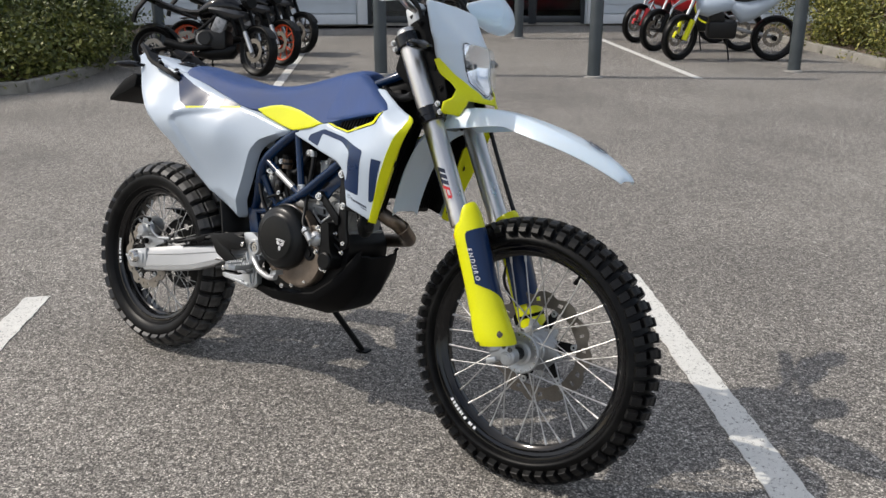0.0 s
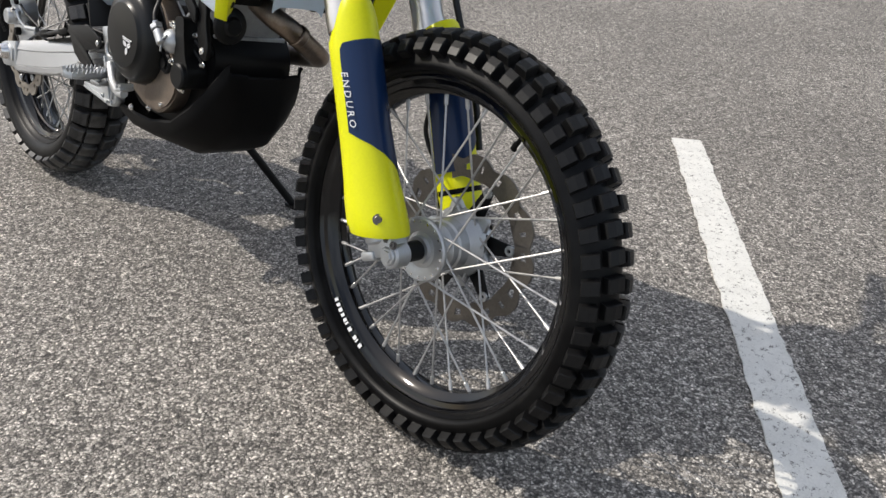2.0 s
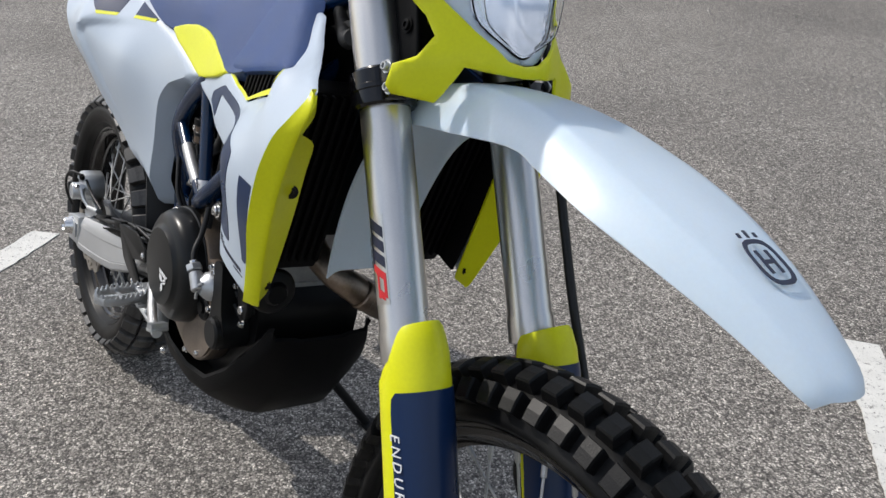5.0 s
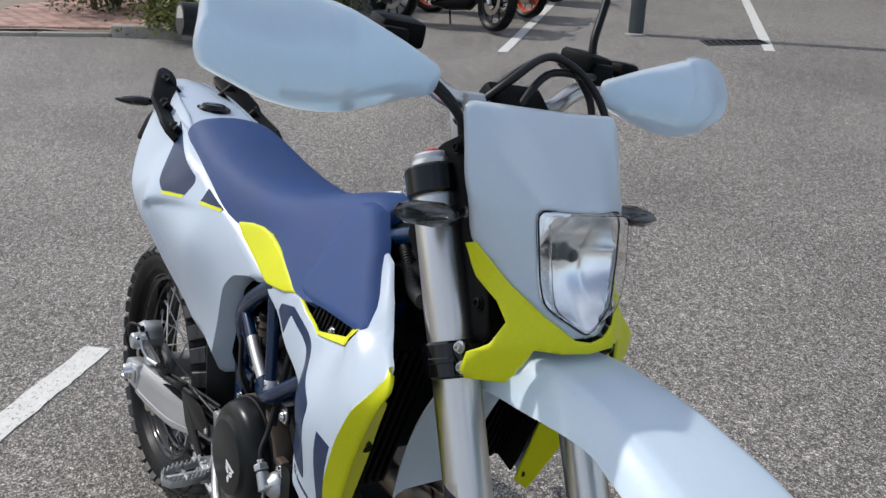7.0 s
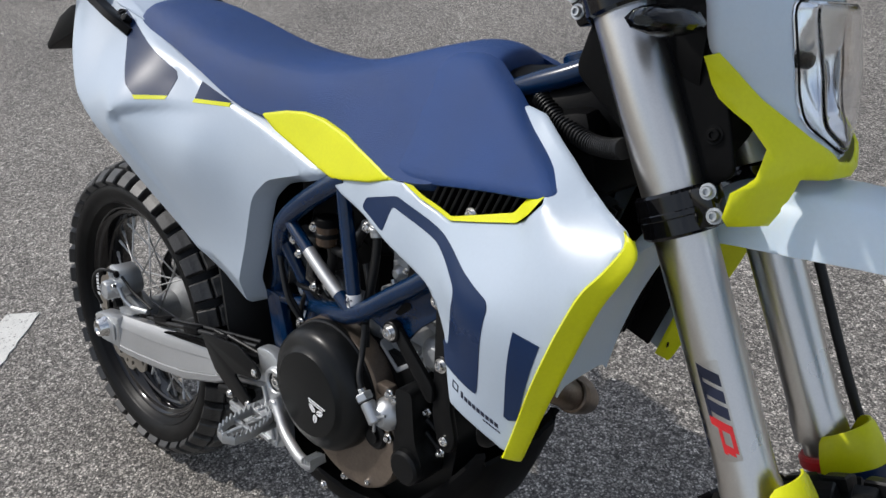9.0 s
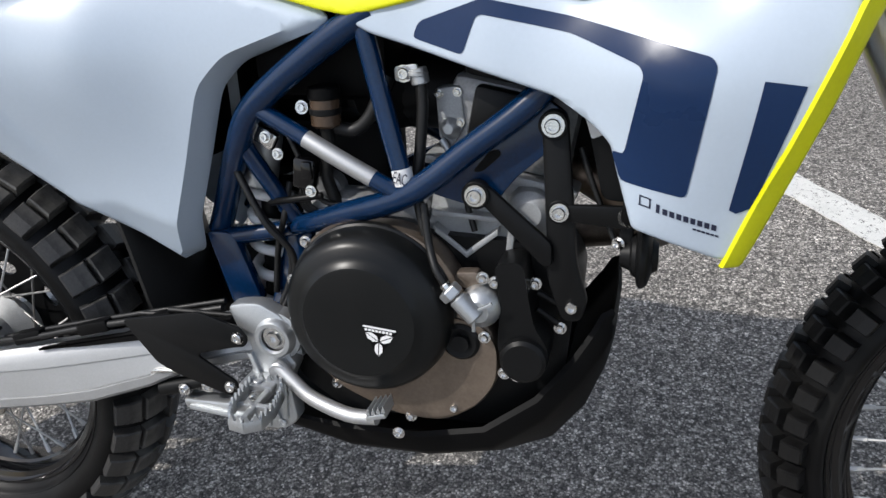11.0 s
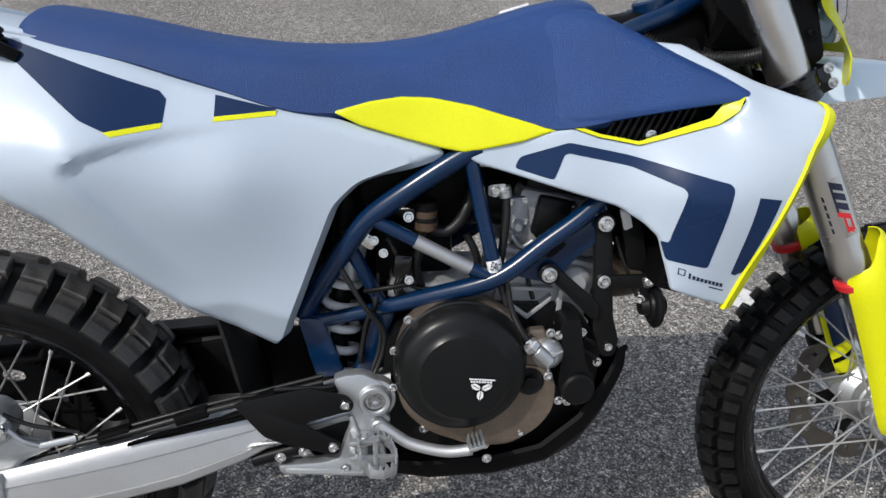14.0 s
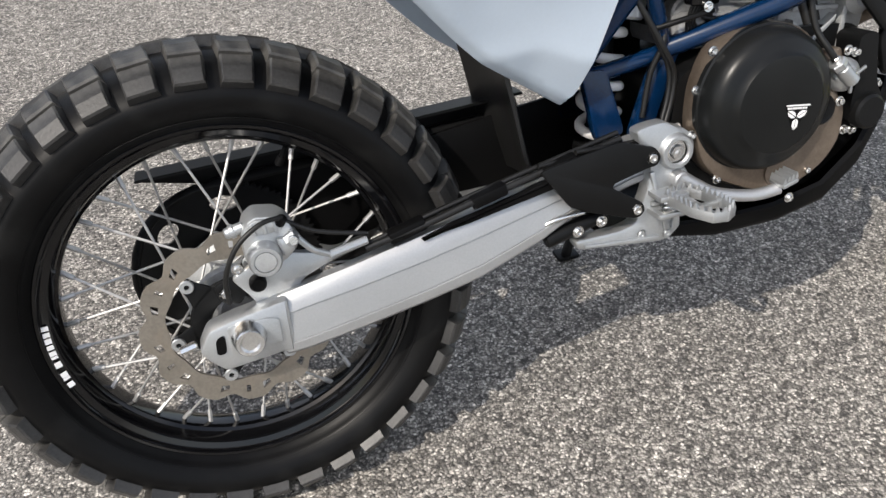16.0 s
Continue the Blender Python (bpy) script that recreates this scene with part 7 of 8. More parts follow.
for s in (-1, 1):
    cy = 0.262 if s > 0 else -0.178
    rings = []
    for dx, k in ((-0.008, 0.80), (-0.004, 0.96), (0.004, 1.0), (0.016, 0.86), (0.026, 0.55)):
        ring = []
        for j in range(24):
            a = 2 * math.pi * j / 24
            e = (abs(math.cos(a)) ** 3 + abs(math.sin(a)) ** 3) ** (-1 / 3)
            ring.append((0.985 + dx, cy + 0.082 * k * e * math.cos(a), 1.450 + 0.054 * k * e * math.sin(a)))
        rings.append(ring)
    mh = part("mirror_head", turned(loft(rings)), SATIN, bar, "black mirror head on its stem")
    part("mirror_glass", turned(box((0.002, 0.126, 0.078), Matrix.Translation((0.9755, cy, 1.450)), 0.0)), REFLECT, mh, "mirror glass")
for pts in (
    [(1.06, -0.06, 1.165), (1.10, -0.02, 1.225), (1.09, 0.05, 1.262), (1.11, 0.11, 1.235), (1.14, 0.13, 1.17), (1.13, 0.10, 1.08)],
    [(1.05, -0.03, 1.19), (1.08, 0.02, 1.245), (1.075, 0.08, 1.262), (1.10, 0.125, 1.215), (1.12, 0.125, 1.14)],
    [(1.045, -0.19, 1.245), (1.095, -0.13, 1.215), (1.12, -0.095, 1.17), (1.11, -0.08, 1.08)],
    [(1.05, -0.17, 1.238), (1.105, -0.118, 1.200), (1.125, -0.085, 1.15), (1.12, -0.07, 1.06)],
    [(1.04, 0.19, 1.245), (1.09, 0.12, 1.245), (1.09, 0.05, 1.24), (1.10, 0.0, 1.19)],
):
    part("cable", turned(tube(pts, 0.0052, 8)), HOSE, bar, "black control cable")
part("key_switch", turned(rod((1.055, -0.035, 1.14), (1.05, -0.035, 1.165), 0.012, 12, 0.002)), SATIN, bar)


# ---- round about: far bays, posts, kerbs, planting, building, parked motorcycles ----
for k, (a, b) in enumerate((((-4.22, 4.85), (-7.40, 8.95)), ((-2.60, 7.00), (-5.78, 11.10)), ((-0.47, 8.73), (-3.65, 12.85)), ((1.62, 10.72), (-1.2, 14.4)))):
    if k < 3:
        tagged(part(f"parking_line_{k + 3}", strip(a, b, 0.11), PAINT), "white painted parking line across the aisle", "parking line", kind="structure")

for x, y in ((-1.65, 8.07), (0.41, 10.18), (-4.04, 6.65), (-4.72, 11.75), (-8.05, 6.30)):
    p = thing("post", Matrix.Translation((x, y, gz(x, y))), "dark grey round steel post standing in the car park", "post", "posts along the bays")
    part("shaft", lathe([(0, 3.0), (0.078, 3.0), (0.084, 2.99), (0.084, 0.012), (0.084, -0.05)], axis="z", sides=28), GREYPOST, p)
    part("base_collar", lathe([(0.084, 0.02), (0.125, 0.012), (0.13, -0.03)], axis="z", sides=28), mat("concrete_collar", (0.30, 0.29, 0.27), 0.8), p, "concrete collar")

# drain
DX, DY = -3.08, 7.10
slope = Vector(((gz(DX - 0.3, DY) - gz(DX + 0.3, DY)) / 0.6, (gz(DX, DY - 0.3) - gz(DX, DY + 0.3)) / 0.6, 1)).normalized()
dr = thing("drain_grate", Matrix.Translation((DX, DY, gz(DX, DY) + 0.004)) @ Vector((0, 0, 1)).rotation_difference(slope).to_matrix().to_4x4() @ pose(0, 0, 0, 0, 0, 55), "dark cast iron drain grate set in asphalt", "drain")
part("frame", box((0.66, 0.26, 0.012), None, 0.003), mat("cast_iron", (0.05, 0.05, 0.05), 0.6, metal=0.4), dr)
bar = box((0.028, 0.085, 0.006), None, 0.001)
for i in range(9):
    for j in (-1, 1):
        ob = part("slot", bar, BLACK, dr)
        ob.location = (-0.28 + 0.07 * i, j * 0.055, 0.0075)

# kerbs
STONE = mat("kerb_concrete", (0.27, 0.255, 0.225), 0.85, var=0.22, scale=6, fine=120, bump=0.6, depth=0.003, tint=(0.16, 0.15, 0.12), tintfac=0.6)


def kerb(name, points, inward, flip=False):
    k = tagged(new(name), "pale concrete kerb round a planted bed", "kerb", kind="structure")
    path = spline([(x, y, 0) for x, y in points], 8)
    acc = [0.0]
    for a, b in zip(path[:-1], path[1:]):
        acc.append(acc[-1] + (b - a).length)
    step = 0.9
    for i in range(int(acc[-1] / step)):
        ends = []
        for s in (i * step + 0.006, (i + 1) * step - 0.006):
            j = min(max(np.searchsorted(acc, s), 1), len(path) - 1)
            t = (s - acc[j - 1]) / max(acc[j] - acc[j - 1], 1e-6)
            ends.append(path[j - 1].lerp(path[j], t))
        a, b = ends
        d = b - a
        mid = (a + b) / 2
        ob = part("kerb_stone", kerb_mesh, STONE, k)
        ob.matrix_basis = Matrix.Translation((mid.x, mid.y, gz(mid.x, mid.y) - 0.09 * smoothstep(-7.3, -8.0, mid.x) * (mid.y < 3))) @ Matrix.Rotation(math.atan2(d.y, d.x), 4, "Z") @ Matrix.Rotation(-math.atan2(gz(b.x, b.y) - gz(a.x, a.y), d.length), 4, "Y")
    return k


kerb_mesh = box((0.885, 0.13, 0.26), Matrix.Translation((0, 0, 0.0)), 0.018, 3)
KERB_L = [(-10.6, -1.4), (-8.5, 1.0), (-7.45, 2.15), (-6.78, 2.68), (-6.42, 3.05), (-6.70, 3.85), (-7.5, 4.95), (-8.45, 5.98), (-10.2, 7.6)]
KERB_R = [(-2.3, 16.2), (-0.6, 14.15), (0.11, 13.12), (1.44, 11.27), (2.9, 9.2), (4.4, 7.0)]
kerb("kerb_1", KERB_L, 1)
kerb("kerb_2", KERB_R, 1)

SOIL = mat("bark_mulch", (0.13, 0.095, 0.065), 0.9, var=0.4, scale=12, fine=90, bump=1.0, depth=0.02, tint=(0.24, 0.21, 0.15), tintfac=0.7)


def bed(name, line, away, depth, lift, material, label):
    """A raised bed behind a kerb line: a strip pushed back by depth."""
    path = spline([(x, y, 0) for x, y in line], 6)
    verts, faces = [], []
    for p in path:
        for s in (0.05, depth * 0.5, depth):
            q = p + Vector(away) * s
            verts.append((q.x, q.y, gz(q.x, q.y) + lift + 0.03 * noise.noise(q * 1.5)))
    for i in range(len(path) - 1):
        for j in range(2):
            a = i * 3 + j
            faces.append((a, a + 1, a + 4, a + 3))
    return tagged(part(name, mesh_from(verts, faces), material), label, "planted bed", kind="structure")


bed("ground_bed_1", KERB_L[2:], (-0.85, 0.52, 0), 4.5, 0.10, SOIL, "brown mulched bed behind the kerb")
bed("ground_bed_2", KERB_R, (0.82, 0.57, 0), 7.0, 0.10, SOIL, "brown mulched bed behind the kerb")

# brick paving beyond the near end of the left kerb
PAVER = mat("paver_brick", (0.36, 0.22, 0.175), 0.85, var=0.25, scale=8, fine=150, bump=0.5, depth=0.002)
n_, l_ = PAVER.node_tree.nodes, PAVER.node_tree.links
oi, hs = n_.new("ShaderNodeObjectInfo"), n_.new("ShaderNodeHueSaturation")
vr = n_.new("ShaderNodeMapRange")
vr.inputs[3].default_value, vr.inputs[4].default_value = 0.75, 1.3
l_.new(oi.outputs["Random"], vr.inputs[0])
l_.new(vr.outputs[0], hs.inputs["Value"])
l_.new(n_["Principled BSDF"].inputs["Base Color"].links[0].from_socket, hs.inputs["Color"])
l_.new(hs.outputs[0], n_["Principled BSDF"].inputs["Base Color"])
JOINT = mat("paving_sand", (0.22, 0.18, 0.14), 0.9, var=0.2, bump=0.4)
pv = bed("pavement", [(-10.6, -1.4), (-8.5, 1.0), (-7.45, 2.15)], (-0.75, 0.66, 0), 7.0, 0.06, JOINT, "pinkish brick paving beside the car park")
brick = box((0.198, 0.098, 0.05), None, 0.005, 1)
count = 0
for i in range(40):
    for j in range(34):
        u, v = 0.2 + 0.1025 * j, -1.0 + 0.205 * i + (0.1025 if j % 2 else 0)
        base = Vector((-7.5, 2.1)) + Vector((-0.75, 0.66)) * u + Vector((-0.66, -0.75)) * (v + 0.95)
        if v < -0.9 or v > 1.6 or count >= 300 or u > 2.9:
            continue
        ob = part("paver", brick, PAVER, pv)
        ob.matrix_basis = Matrix.Translation((base.x, base.y, gz(base.x, base.y) + 0.052)) @ Matrix.Rotation(math.atan2(-0.75, -0.66), 4, "Z") @ pose(0, 0, 0, -4.5)
        count += 1


# shrubs
def leaf_mat(name, a, b, c):
    m = bpy.data.materials.new(name)
    m.use_nodes = True
    n, l = m.node_tree.nodes, m.node_tree.links
    g = n.new("ShaderNodeNewGeometry")
    r = n.new("ShaderNodeValToRGB")
    e = r.color_ramp.elements
    e[0].color, e[1].color = (*a, 1), (*c, 1)
    k = e.new(0.55)
    k.color = (*b, 1)
    l.new(g.outputs["Random Per Island"], r.inputs[0])
    bs = n["Principled BSDF"]
    l.new(r.outputs[0], bs.inputs["Base Color"])
    bs.inputs["Roughness"].default_value = 0.5
    bs.inputs["Subsurface Weight"].default_value = 0.0
    return m


LEAF_A = leaf_mat("shrub_leaves", (0.035, 0.055, 0.015), (0.085, 0.11, 0.025), (0.20, 0.21, 0.06))
LEAF_B = leaf_mat("golden_leaves", (0.05, 0.06, 0.015), (0.15, 0.16, 0.03), (0.34, 0.30, 0.07))
LEAF_C = leaf_mat("reddish_leaves", (0.05, 0.035, 0.02), (0.12, 0.065, 0.04), (0.22, 0.16, 0.07))
LEAF_D = leaf_mat("light_leaves", (0.05, 0.065, 0.015), (0.13, 0.15, 0.03), (0.28, 0.27, 0.07))
TWIG = mat("twig_bark", (0.10, 0.075, 0.05), 0.9, var=0.3)


def shrub(x, y, rx, ry, h, leaves, material, seed, label):
    rnd = random.Random(seed)
    t = thing("shrub", Matrix.Translation((x, y, gz(x, y) + 0.08)), label, "shrub", "shrubs in the bed")
    stems, tips = [], []
    for i in range(26):
        a, e = rnd.uniform(0, 6.28), rnd.uniform(0.15, 1.0)
        tip = Vector((rx * e * math.cos(a), ry * e * math.sin(a), h * rnd.uniform(0.55, 1.0) * (1.08 - 0.45 * e)))
        mid = tip * 0.5 + Vector((rnd.uniform(-0.1, 0.1), rnd.uniform(-0.1, 0.1), 0.1))
        stems.append(tube([(0.15 * math.cos(a), 0.15 * math.sin(a), 0), mid, tip], 0.012, 5, per=3, radii=[0.016, 0.010, 0.004]))
        tips += [mid * 0.7 + tip * 0.3, tip, tip * 0.85 + mid * 0.15, tip * 0.6 + mid * 0.4]
        for q in range(3):
            side = tip + Vector((rnd.gauss(0, 0.22), rnd.gauss(0, 0.22), rnd.gauss(-0.1, 0.15)))
            side.z = max(side.z, 0.1)
            tips.append(side)
    tagged(part("stem_cluster", merged(*stems), TWIG, t), "thin brown stems", kind="stuff")
    verts, faces = [], []
    for i in range(leaves):
        c = tips[rnd.randrange(len(tips))] + Vector((rnd.gauss(0, 0.16), rnd.gauss(0, 0.16), rnd.gauss(0, 0.14)))
        if rnd.random() < 0.25:
            a, e = rnd.uniform(0, 6.28), rnd.uniform(0.7, 1.02)
            c = Vector((rx * e * math.cos(a), ry * e * math.sin(a), rnd.uniform(0.03, h * 0.7)))
        c.z = max(c.z, 0.02)
        d = Vector((rnd.gauss(0, 1), rnd.gauss(0, 1), rnd.gauss(0.2, 0.8))).normalized()
        w = d.orthogonal().normalized()
        w.rotate(Matrix.Rotation(rnd.uniform(0, 6.28), 3, d))
        s = rnd.uniform(0.022, 0.045)
        k = len(verts)
        up = d.cross(w) * 0.12 * s
        verts += [c - d * s, c + w * s * 0.45 + up, c + d * s, c - w * s * 0.45 + up]
        faces.append((k, k + 1, k + 2, k + 3))
    lf = part("foliage", mesh_from(verts, faces), material, t, "dense small leaves")
    tagged(lf, kind="stuff")
    return t


for k, (x, y, rx, ry, h, n, m) in enumerate((
    (-7.00, 3.30, 0.42, 0.60, 0.62, 4500, LEAF_D), (-7.35, 4.20, 0.50, 0.62, 0.75, 5000, LEAF_D), (-7.05, 2.65, 0.42, 0.45, 0.55, 3000, LEAF_D), (-8.05, 5.20, 0.55, 0.55, 0.80, 4000, LEAF_A), (-7.75, 3.45, 1.0, 0.9, 1.5, 8000, LEAF_A), (-8.5, 4.75, 1.1, 0.9, 1.7, 9000, LEAF_A), (-9.4, 3.9, 1.2, 1.1, 1.9, 7000, LEAF_A), (-9.9, 5.8, 0.9, 0.9, 1.3, 5000, LEAF_A), (-9.2, 2.3, 0.7, 0.7, 1.0, 4000, LEAF_A),
)):
    shrub(x, y, rx, ry, h, n, m, 20 + k, "leafy green shrub with brown stems behind the kerb")
for k, (x, y, rx, ry, h, n, m) in enumerate(((0.75, 13.2, 0.6, 0.6, 0.7, 4000, LEAF_B), (1.75, 11.9, 0.65, 0.6, 0.7, 4000, LEAF_B), (2.9, 10.5, 0.6, 0.6, 0.7, 2500, LEAF_B), (1.0, 13.9, 1.0, 0.9, 1.5, 8000, LEAF_B), (2.4, 12.6, 1.1, 1.0, 1.6, 7000, LEAF_C), (0.2, 15.4, 1.2, 1.0, 1.8, 7000, LEAF_B), (3.6, 11.4, 1.0, 1.0, 1.5, 4500, LEAF_B), (2.4, 14.8, 1.4, 1.2, 2.0, 5000, LEAF_C))):
    shrub(x, y, rx, ry, h, n, m, 40 + k, "golden green shrub in the bed" if m is LEAF_B else "reddish brown leaved shrub in the bed")

# black drum lying behind the left kerb
dm = thing("drum", Matrix.Translation((-7.35, 3.05, gz(-7.35, 3.05) + 0.10 + 0.26)) @ pose(0, 0, 0, 0, 0, 28) @ pose(0, 0, 0, 0, 0, 0), "black plastic drum lying on its side behind the kerb", "drum")
part("body", lathe([(0.20, -0.42), (0.25, -0.45), (0.262, -0.42), (0.255, -0.36), (0.255, 0.40), (0.24, 0.45), (0, 0.45)], axis="y", sides=40), SATIN, dm)
part("mouth", lathe([(0, -0.36), (0.22, -0.38), (0.235, -0.43)], axis="y", sides=40), BLACK, dm)

# building with board cladding and a glazed entrance
BOARD = mat("pale_boards", (0.50, 0.54, 0.57), 0.55, var=0.06, scale=3, bump=0.15)
TRIM = mat("white_trim", (0.66, 0.68, 0.69), 0.5, var=0.04, bump=0.08)
DOOR = mat("dark_frames", (0.025, 0.030, 0.035), 0.35, var=0.15, bump=0.05)
PANE = glass("door_glass", (0.35, 0.40, 0.42), 0.02)
ROOF = mat("roof_sheet", (0.10, 0.11, 0.12), 0.6, var=0.2, bump=0.2)
A, B = Vector((-15.2, 4.6)), Vector((8.0, 27.5))
run = (B - A).normalized()
back = Vector((-run.y, run.x))
if back.x > 0:
    back = -back
yaw = math.degrees(math.atan2(run.y, run.x))
G0 = gz(-7.5, 14.3) - 0.05
bm_ = Matrix.Translation((A.x, A.y, G0)) @ pose(0, 0, 0, 0, 0, yaw)
length = (B - A).length
house = thing("building", bm_, "pale board-clad building with a dark glazed entrance", "building")
# along x from 0 to length; the entrance from d0 to d1
d0 = (Vector((-9.35, 12.75)) - A).dot(run)
d1 = (Vector((-5.95, 16.15)) - A).dot(run)
part("wall", box((d0, 0.25, 4.2), Matrix.Translation((d0 / 2, 0.16, 2.1)), 0.0), BOARD, house, "pale wall")
part("wall", box((length - d1, 0.25, 4.2), Matrix.Translation(((length + d1) / 2, 0.16, 2.1)), 0.0), BOARD, house, "pale wall")
part("wall", box((d1 - d0, 0.25, 1.6), Matrix.Translation(((d0 + d1) / 2, 0.16, 3.4)), 0.0), BOARD, house, "pale wall above the entrance")
part("wall", box((length, 0.25, 4.2), Matrix.Translation((length / 2, 6.0, 2.1)), 0.0), BOARD, house, "pale rear wall")
for xx in (0.12, length - 0.12):
    part("wall", box((0.25, 6.0, 4.2), Matrix.Translation((xx, 3.1, 2.1)), 0.0), BOARD, house, "pale end wall")
part("roof", box((length + 0.6, 6.9, 0.25), Matrix.Translation((length / 2, 3.0, 4.35)), 0.02), ROOF, house, "dark flat roof")
part("floor", box((length, 6.0, 0.1), Matrix.Translation((length / 2, 3.1, 0.02)), 0.0), STONE, house)
for x0, x1 in ((0.0, d0 - 0.25), (d1 + 0.25, length)):
    bd = loft([[(x, 0.035, 0.0), (x, -0.004, 0.0), (x, 0.010, 0.205), (x, 0.035, 0.205)] for x in (x0, x1)], angle=20)
    for k in range(12):
        ob = part("board", bd, BOARD, house)
        ob.location.z = 0.22 + 0.20 * k
    part("plinth", box((x1 - x0, 0.06, 0.2), Matrix.Translation(((x0 + x1) / 2, 0.01, 0.1)), 0.01), TRIM, house, "white plinth")
for x in (d0 - 0.12, d1 + 0.12, d0 - 1.6, d0 - 2.4):
    part("trim_post", box((0.20, 0.10, 2.6), Matrix.Translation((x, 0.0, 1.3)), 0.01), TRIM, house, "white trim post")
for k in range(4):
    w = (d1 - d0) / 4
    cx = d0 + w * (k + 0.5)
    fr_ = part("door", merged(box((0.09, 0.07, 2.6), Matrix.Translation((cx - w / 2 + 0.045, 0.12, 1.3)), 0.005), box((0.09, 0.07, 2.6), Matrix.Translation((cx + w / 2 - 0.045, 0.12, 1.3)), 0.005), box((w - 0.18, 0.07, 0.14), Matrix.Translation((cx, 0.12, 0.10)), 0.005), box((w - 0.18, 0.07, 0.10), Matrix.Translation((cx, 0.12, 2.55)), 0.005), box((w - 0.18, 0.05, 0.08), Matrix.Translation((cx, 0.12, 1.05)), 0.005)), DOOR, house, "dark framed glass door")
    part("pane", box((w - 0.18, 0.012, 2.3), Matrix.Translation((cx, 0.13, 1.32)), 0.0), PANE, fr_)
    part("handle", rod((cx + w / 2 - 0.16, 0.05, 0.9), (cx + w / 2 - 0.16, 0.05, 1.4), 0.015, 10, 0.002), STEEL, fr_)


# parked motorcycles, simpler: wheels, fork, engine, tank, seat, tail
def parked(name, front, rear, main, accent, rimcol, style, label, lean=8):
    f, r = Vector((*front, gz(*front))), Vector((*rear, gz(*rear)))
    d = f - r
    m = Matrix.Translation(r) @ Matrix.Rotation(math.atan2(d.y, d.x), 4, "Z") @ Matrix.Rotation(-math.asin(d.z / d.length), 4, "Y") @ Matrix.Rotation(radians(-lean), 4, "X")
    b = thing(name, m, label, "motorcycle", "parked motorcycles")
    wb = 1.46
    enduro = style == "enduro"
    turn = Matrix.Translation((wb - 0.30, 0, 0)) @ pose(0, 0, 0, 0, 0, 38 if enduro else -30) @ Matrix.Translation((0.30 - wb, 0, 0))

    def steered(me):
        me.transform(turn)
        return me

    R = 0.335 if enduro else 0.31
    for cx, rr, hw in ((wb, 0.345 if enduro else 0.315, 0.052 if enduro else 0.062), (0.0, R, 0.076 if enduro else 0.090)):
        seat_me = steered if cx > 1 else (lambda me: me)
        c = (cx, 0, rr)
        rim_r = rr - (0.085 if enduro else 0.075)
        rim = part("wheel", seat_me(lathe([(rim_r + 0.012, -hw * 0.6), (rim_r - 0.012, -hw * 0.5), (rim_r - 0.02, 0), (rim_r - 0.012, hw * 0.5), (rim_r + 0.012, hw * 0.6)], c, sides=40)), rimcol, b)
        prof = [(rim_r, -hw * 0.55), (rim_r + 0.03, -hw * 0.95), (rr - 0.03, -hw), (rr - 0.008, -hw * 0.7), (rr, 0), (rr - 0.008, hw * 0.7), (rr - 0.03, hw), (rim_r + 0.03, hw * 0.95), (rim_r, hw * 0.55), (rim_r, -hw * 0.55)]
        part("tyre", seat_me(lathe(prof, c, sides=48)), RUBBER, rim, "black tyre")
        part("hub", seat_me(lathe([(0, -0.06), (0.04, -0.06), (0.03, 0), (0.04, 0.06), (0, 0.06)], c, sides=20)), SATIN, rim)
        n = 16 if enduro else 10
        for k in range(n):
            a = 2 * math.pi * k / n
            p = Vector((math.cos(a), 0, math.sin(a)))
            part("spoke", seat_me(rod(Vector(c) + p * 0.035 + Vector((0, 0.03 * (-1) ** k, 0)), Vector(c) + p * (rim_r - 0.012), 0.003 if enduro else 0.010, 6)), SPOKE if enduro else rimcol, rim)
        for s in (-1, 1) if cx > 1 and not enduro else (-1,):
            part("brake_disc", seat_me(lathe([(0.09, s * 0.075), (0.145, s * 0.075), (0.145, s * 0.071), (0.09, s * 0.071)], c, sides=36)), DISC, rim)
    for s in (-1, 1):
        part("fork_leg", steered(tube([(wb - 0.03, s * 0.095, 0.30), (wb - 0.38, s * 0.095, 1.02)], 0.026, 12, per=1)), SATIN if not enduro else STEEL, b, "fork tube")
        if enduro:
            part("fork_guard", steered(tube([(wb + 0.01, s * 0.10, 0.32), (wb - 0.12, s * 0.10, 0.60)], 0.04, 12, per=1)), accent, b, "bright fork guard")
    part("swingarm", tube([(0.0, -0.11, R), (0.30, -0.11, R + 0.05), (0.58, -0.10, 0.46)], 0.03, 10), ARM if enduro else SATIN, b, "swingarm")
    part("engine", merged(box((0.42, 0.30, 0.26), Matrix.Translation((0.78, 0, 0.45)), 0.05), box((0.22, 0.22, 0.24), Matrix.Translation((0.88, 0, 0.64)) @ pose(0, 0, 0, 0, 14), 0.04), lathe([(0, -0.18), (0.08, -0.18), (0.10, -0.16), (0.10, -0.10)], (0.72, 0, 0.46), "y", 24)), HOSE, b, "dark engine")
    part("frame", merged(tube([(1.08, -0.08, 0.92), (0.85, -0.13, 0.72), (0.58, -0.12, 0.52)], 0.022, 8), tube([(1.08, -0.06, 0.85), (0.95, -0.12, 0.60), (0.75, -0.12, 0.52)], 0.018, 8), tube([(0.60, -0.10, 0.70), (0.30, -0.09, 0.80), (0.0, -0.07, 0.90)], 0.016, 8)), accent if not enduro else SATIN, b, "tube frame")
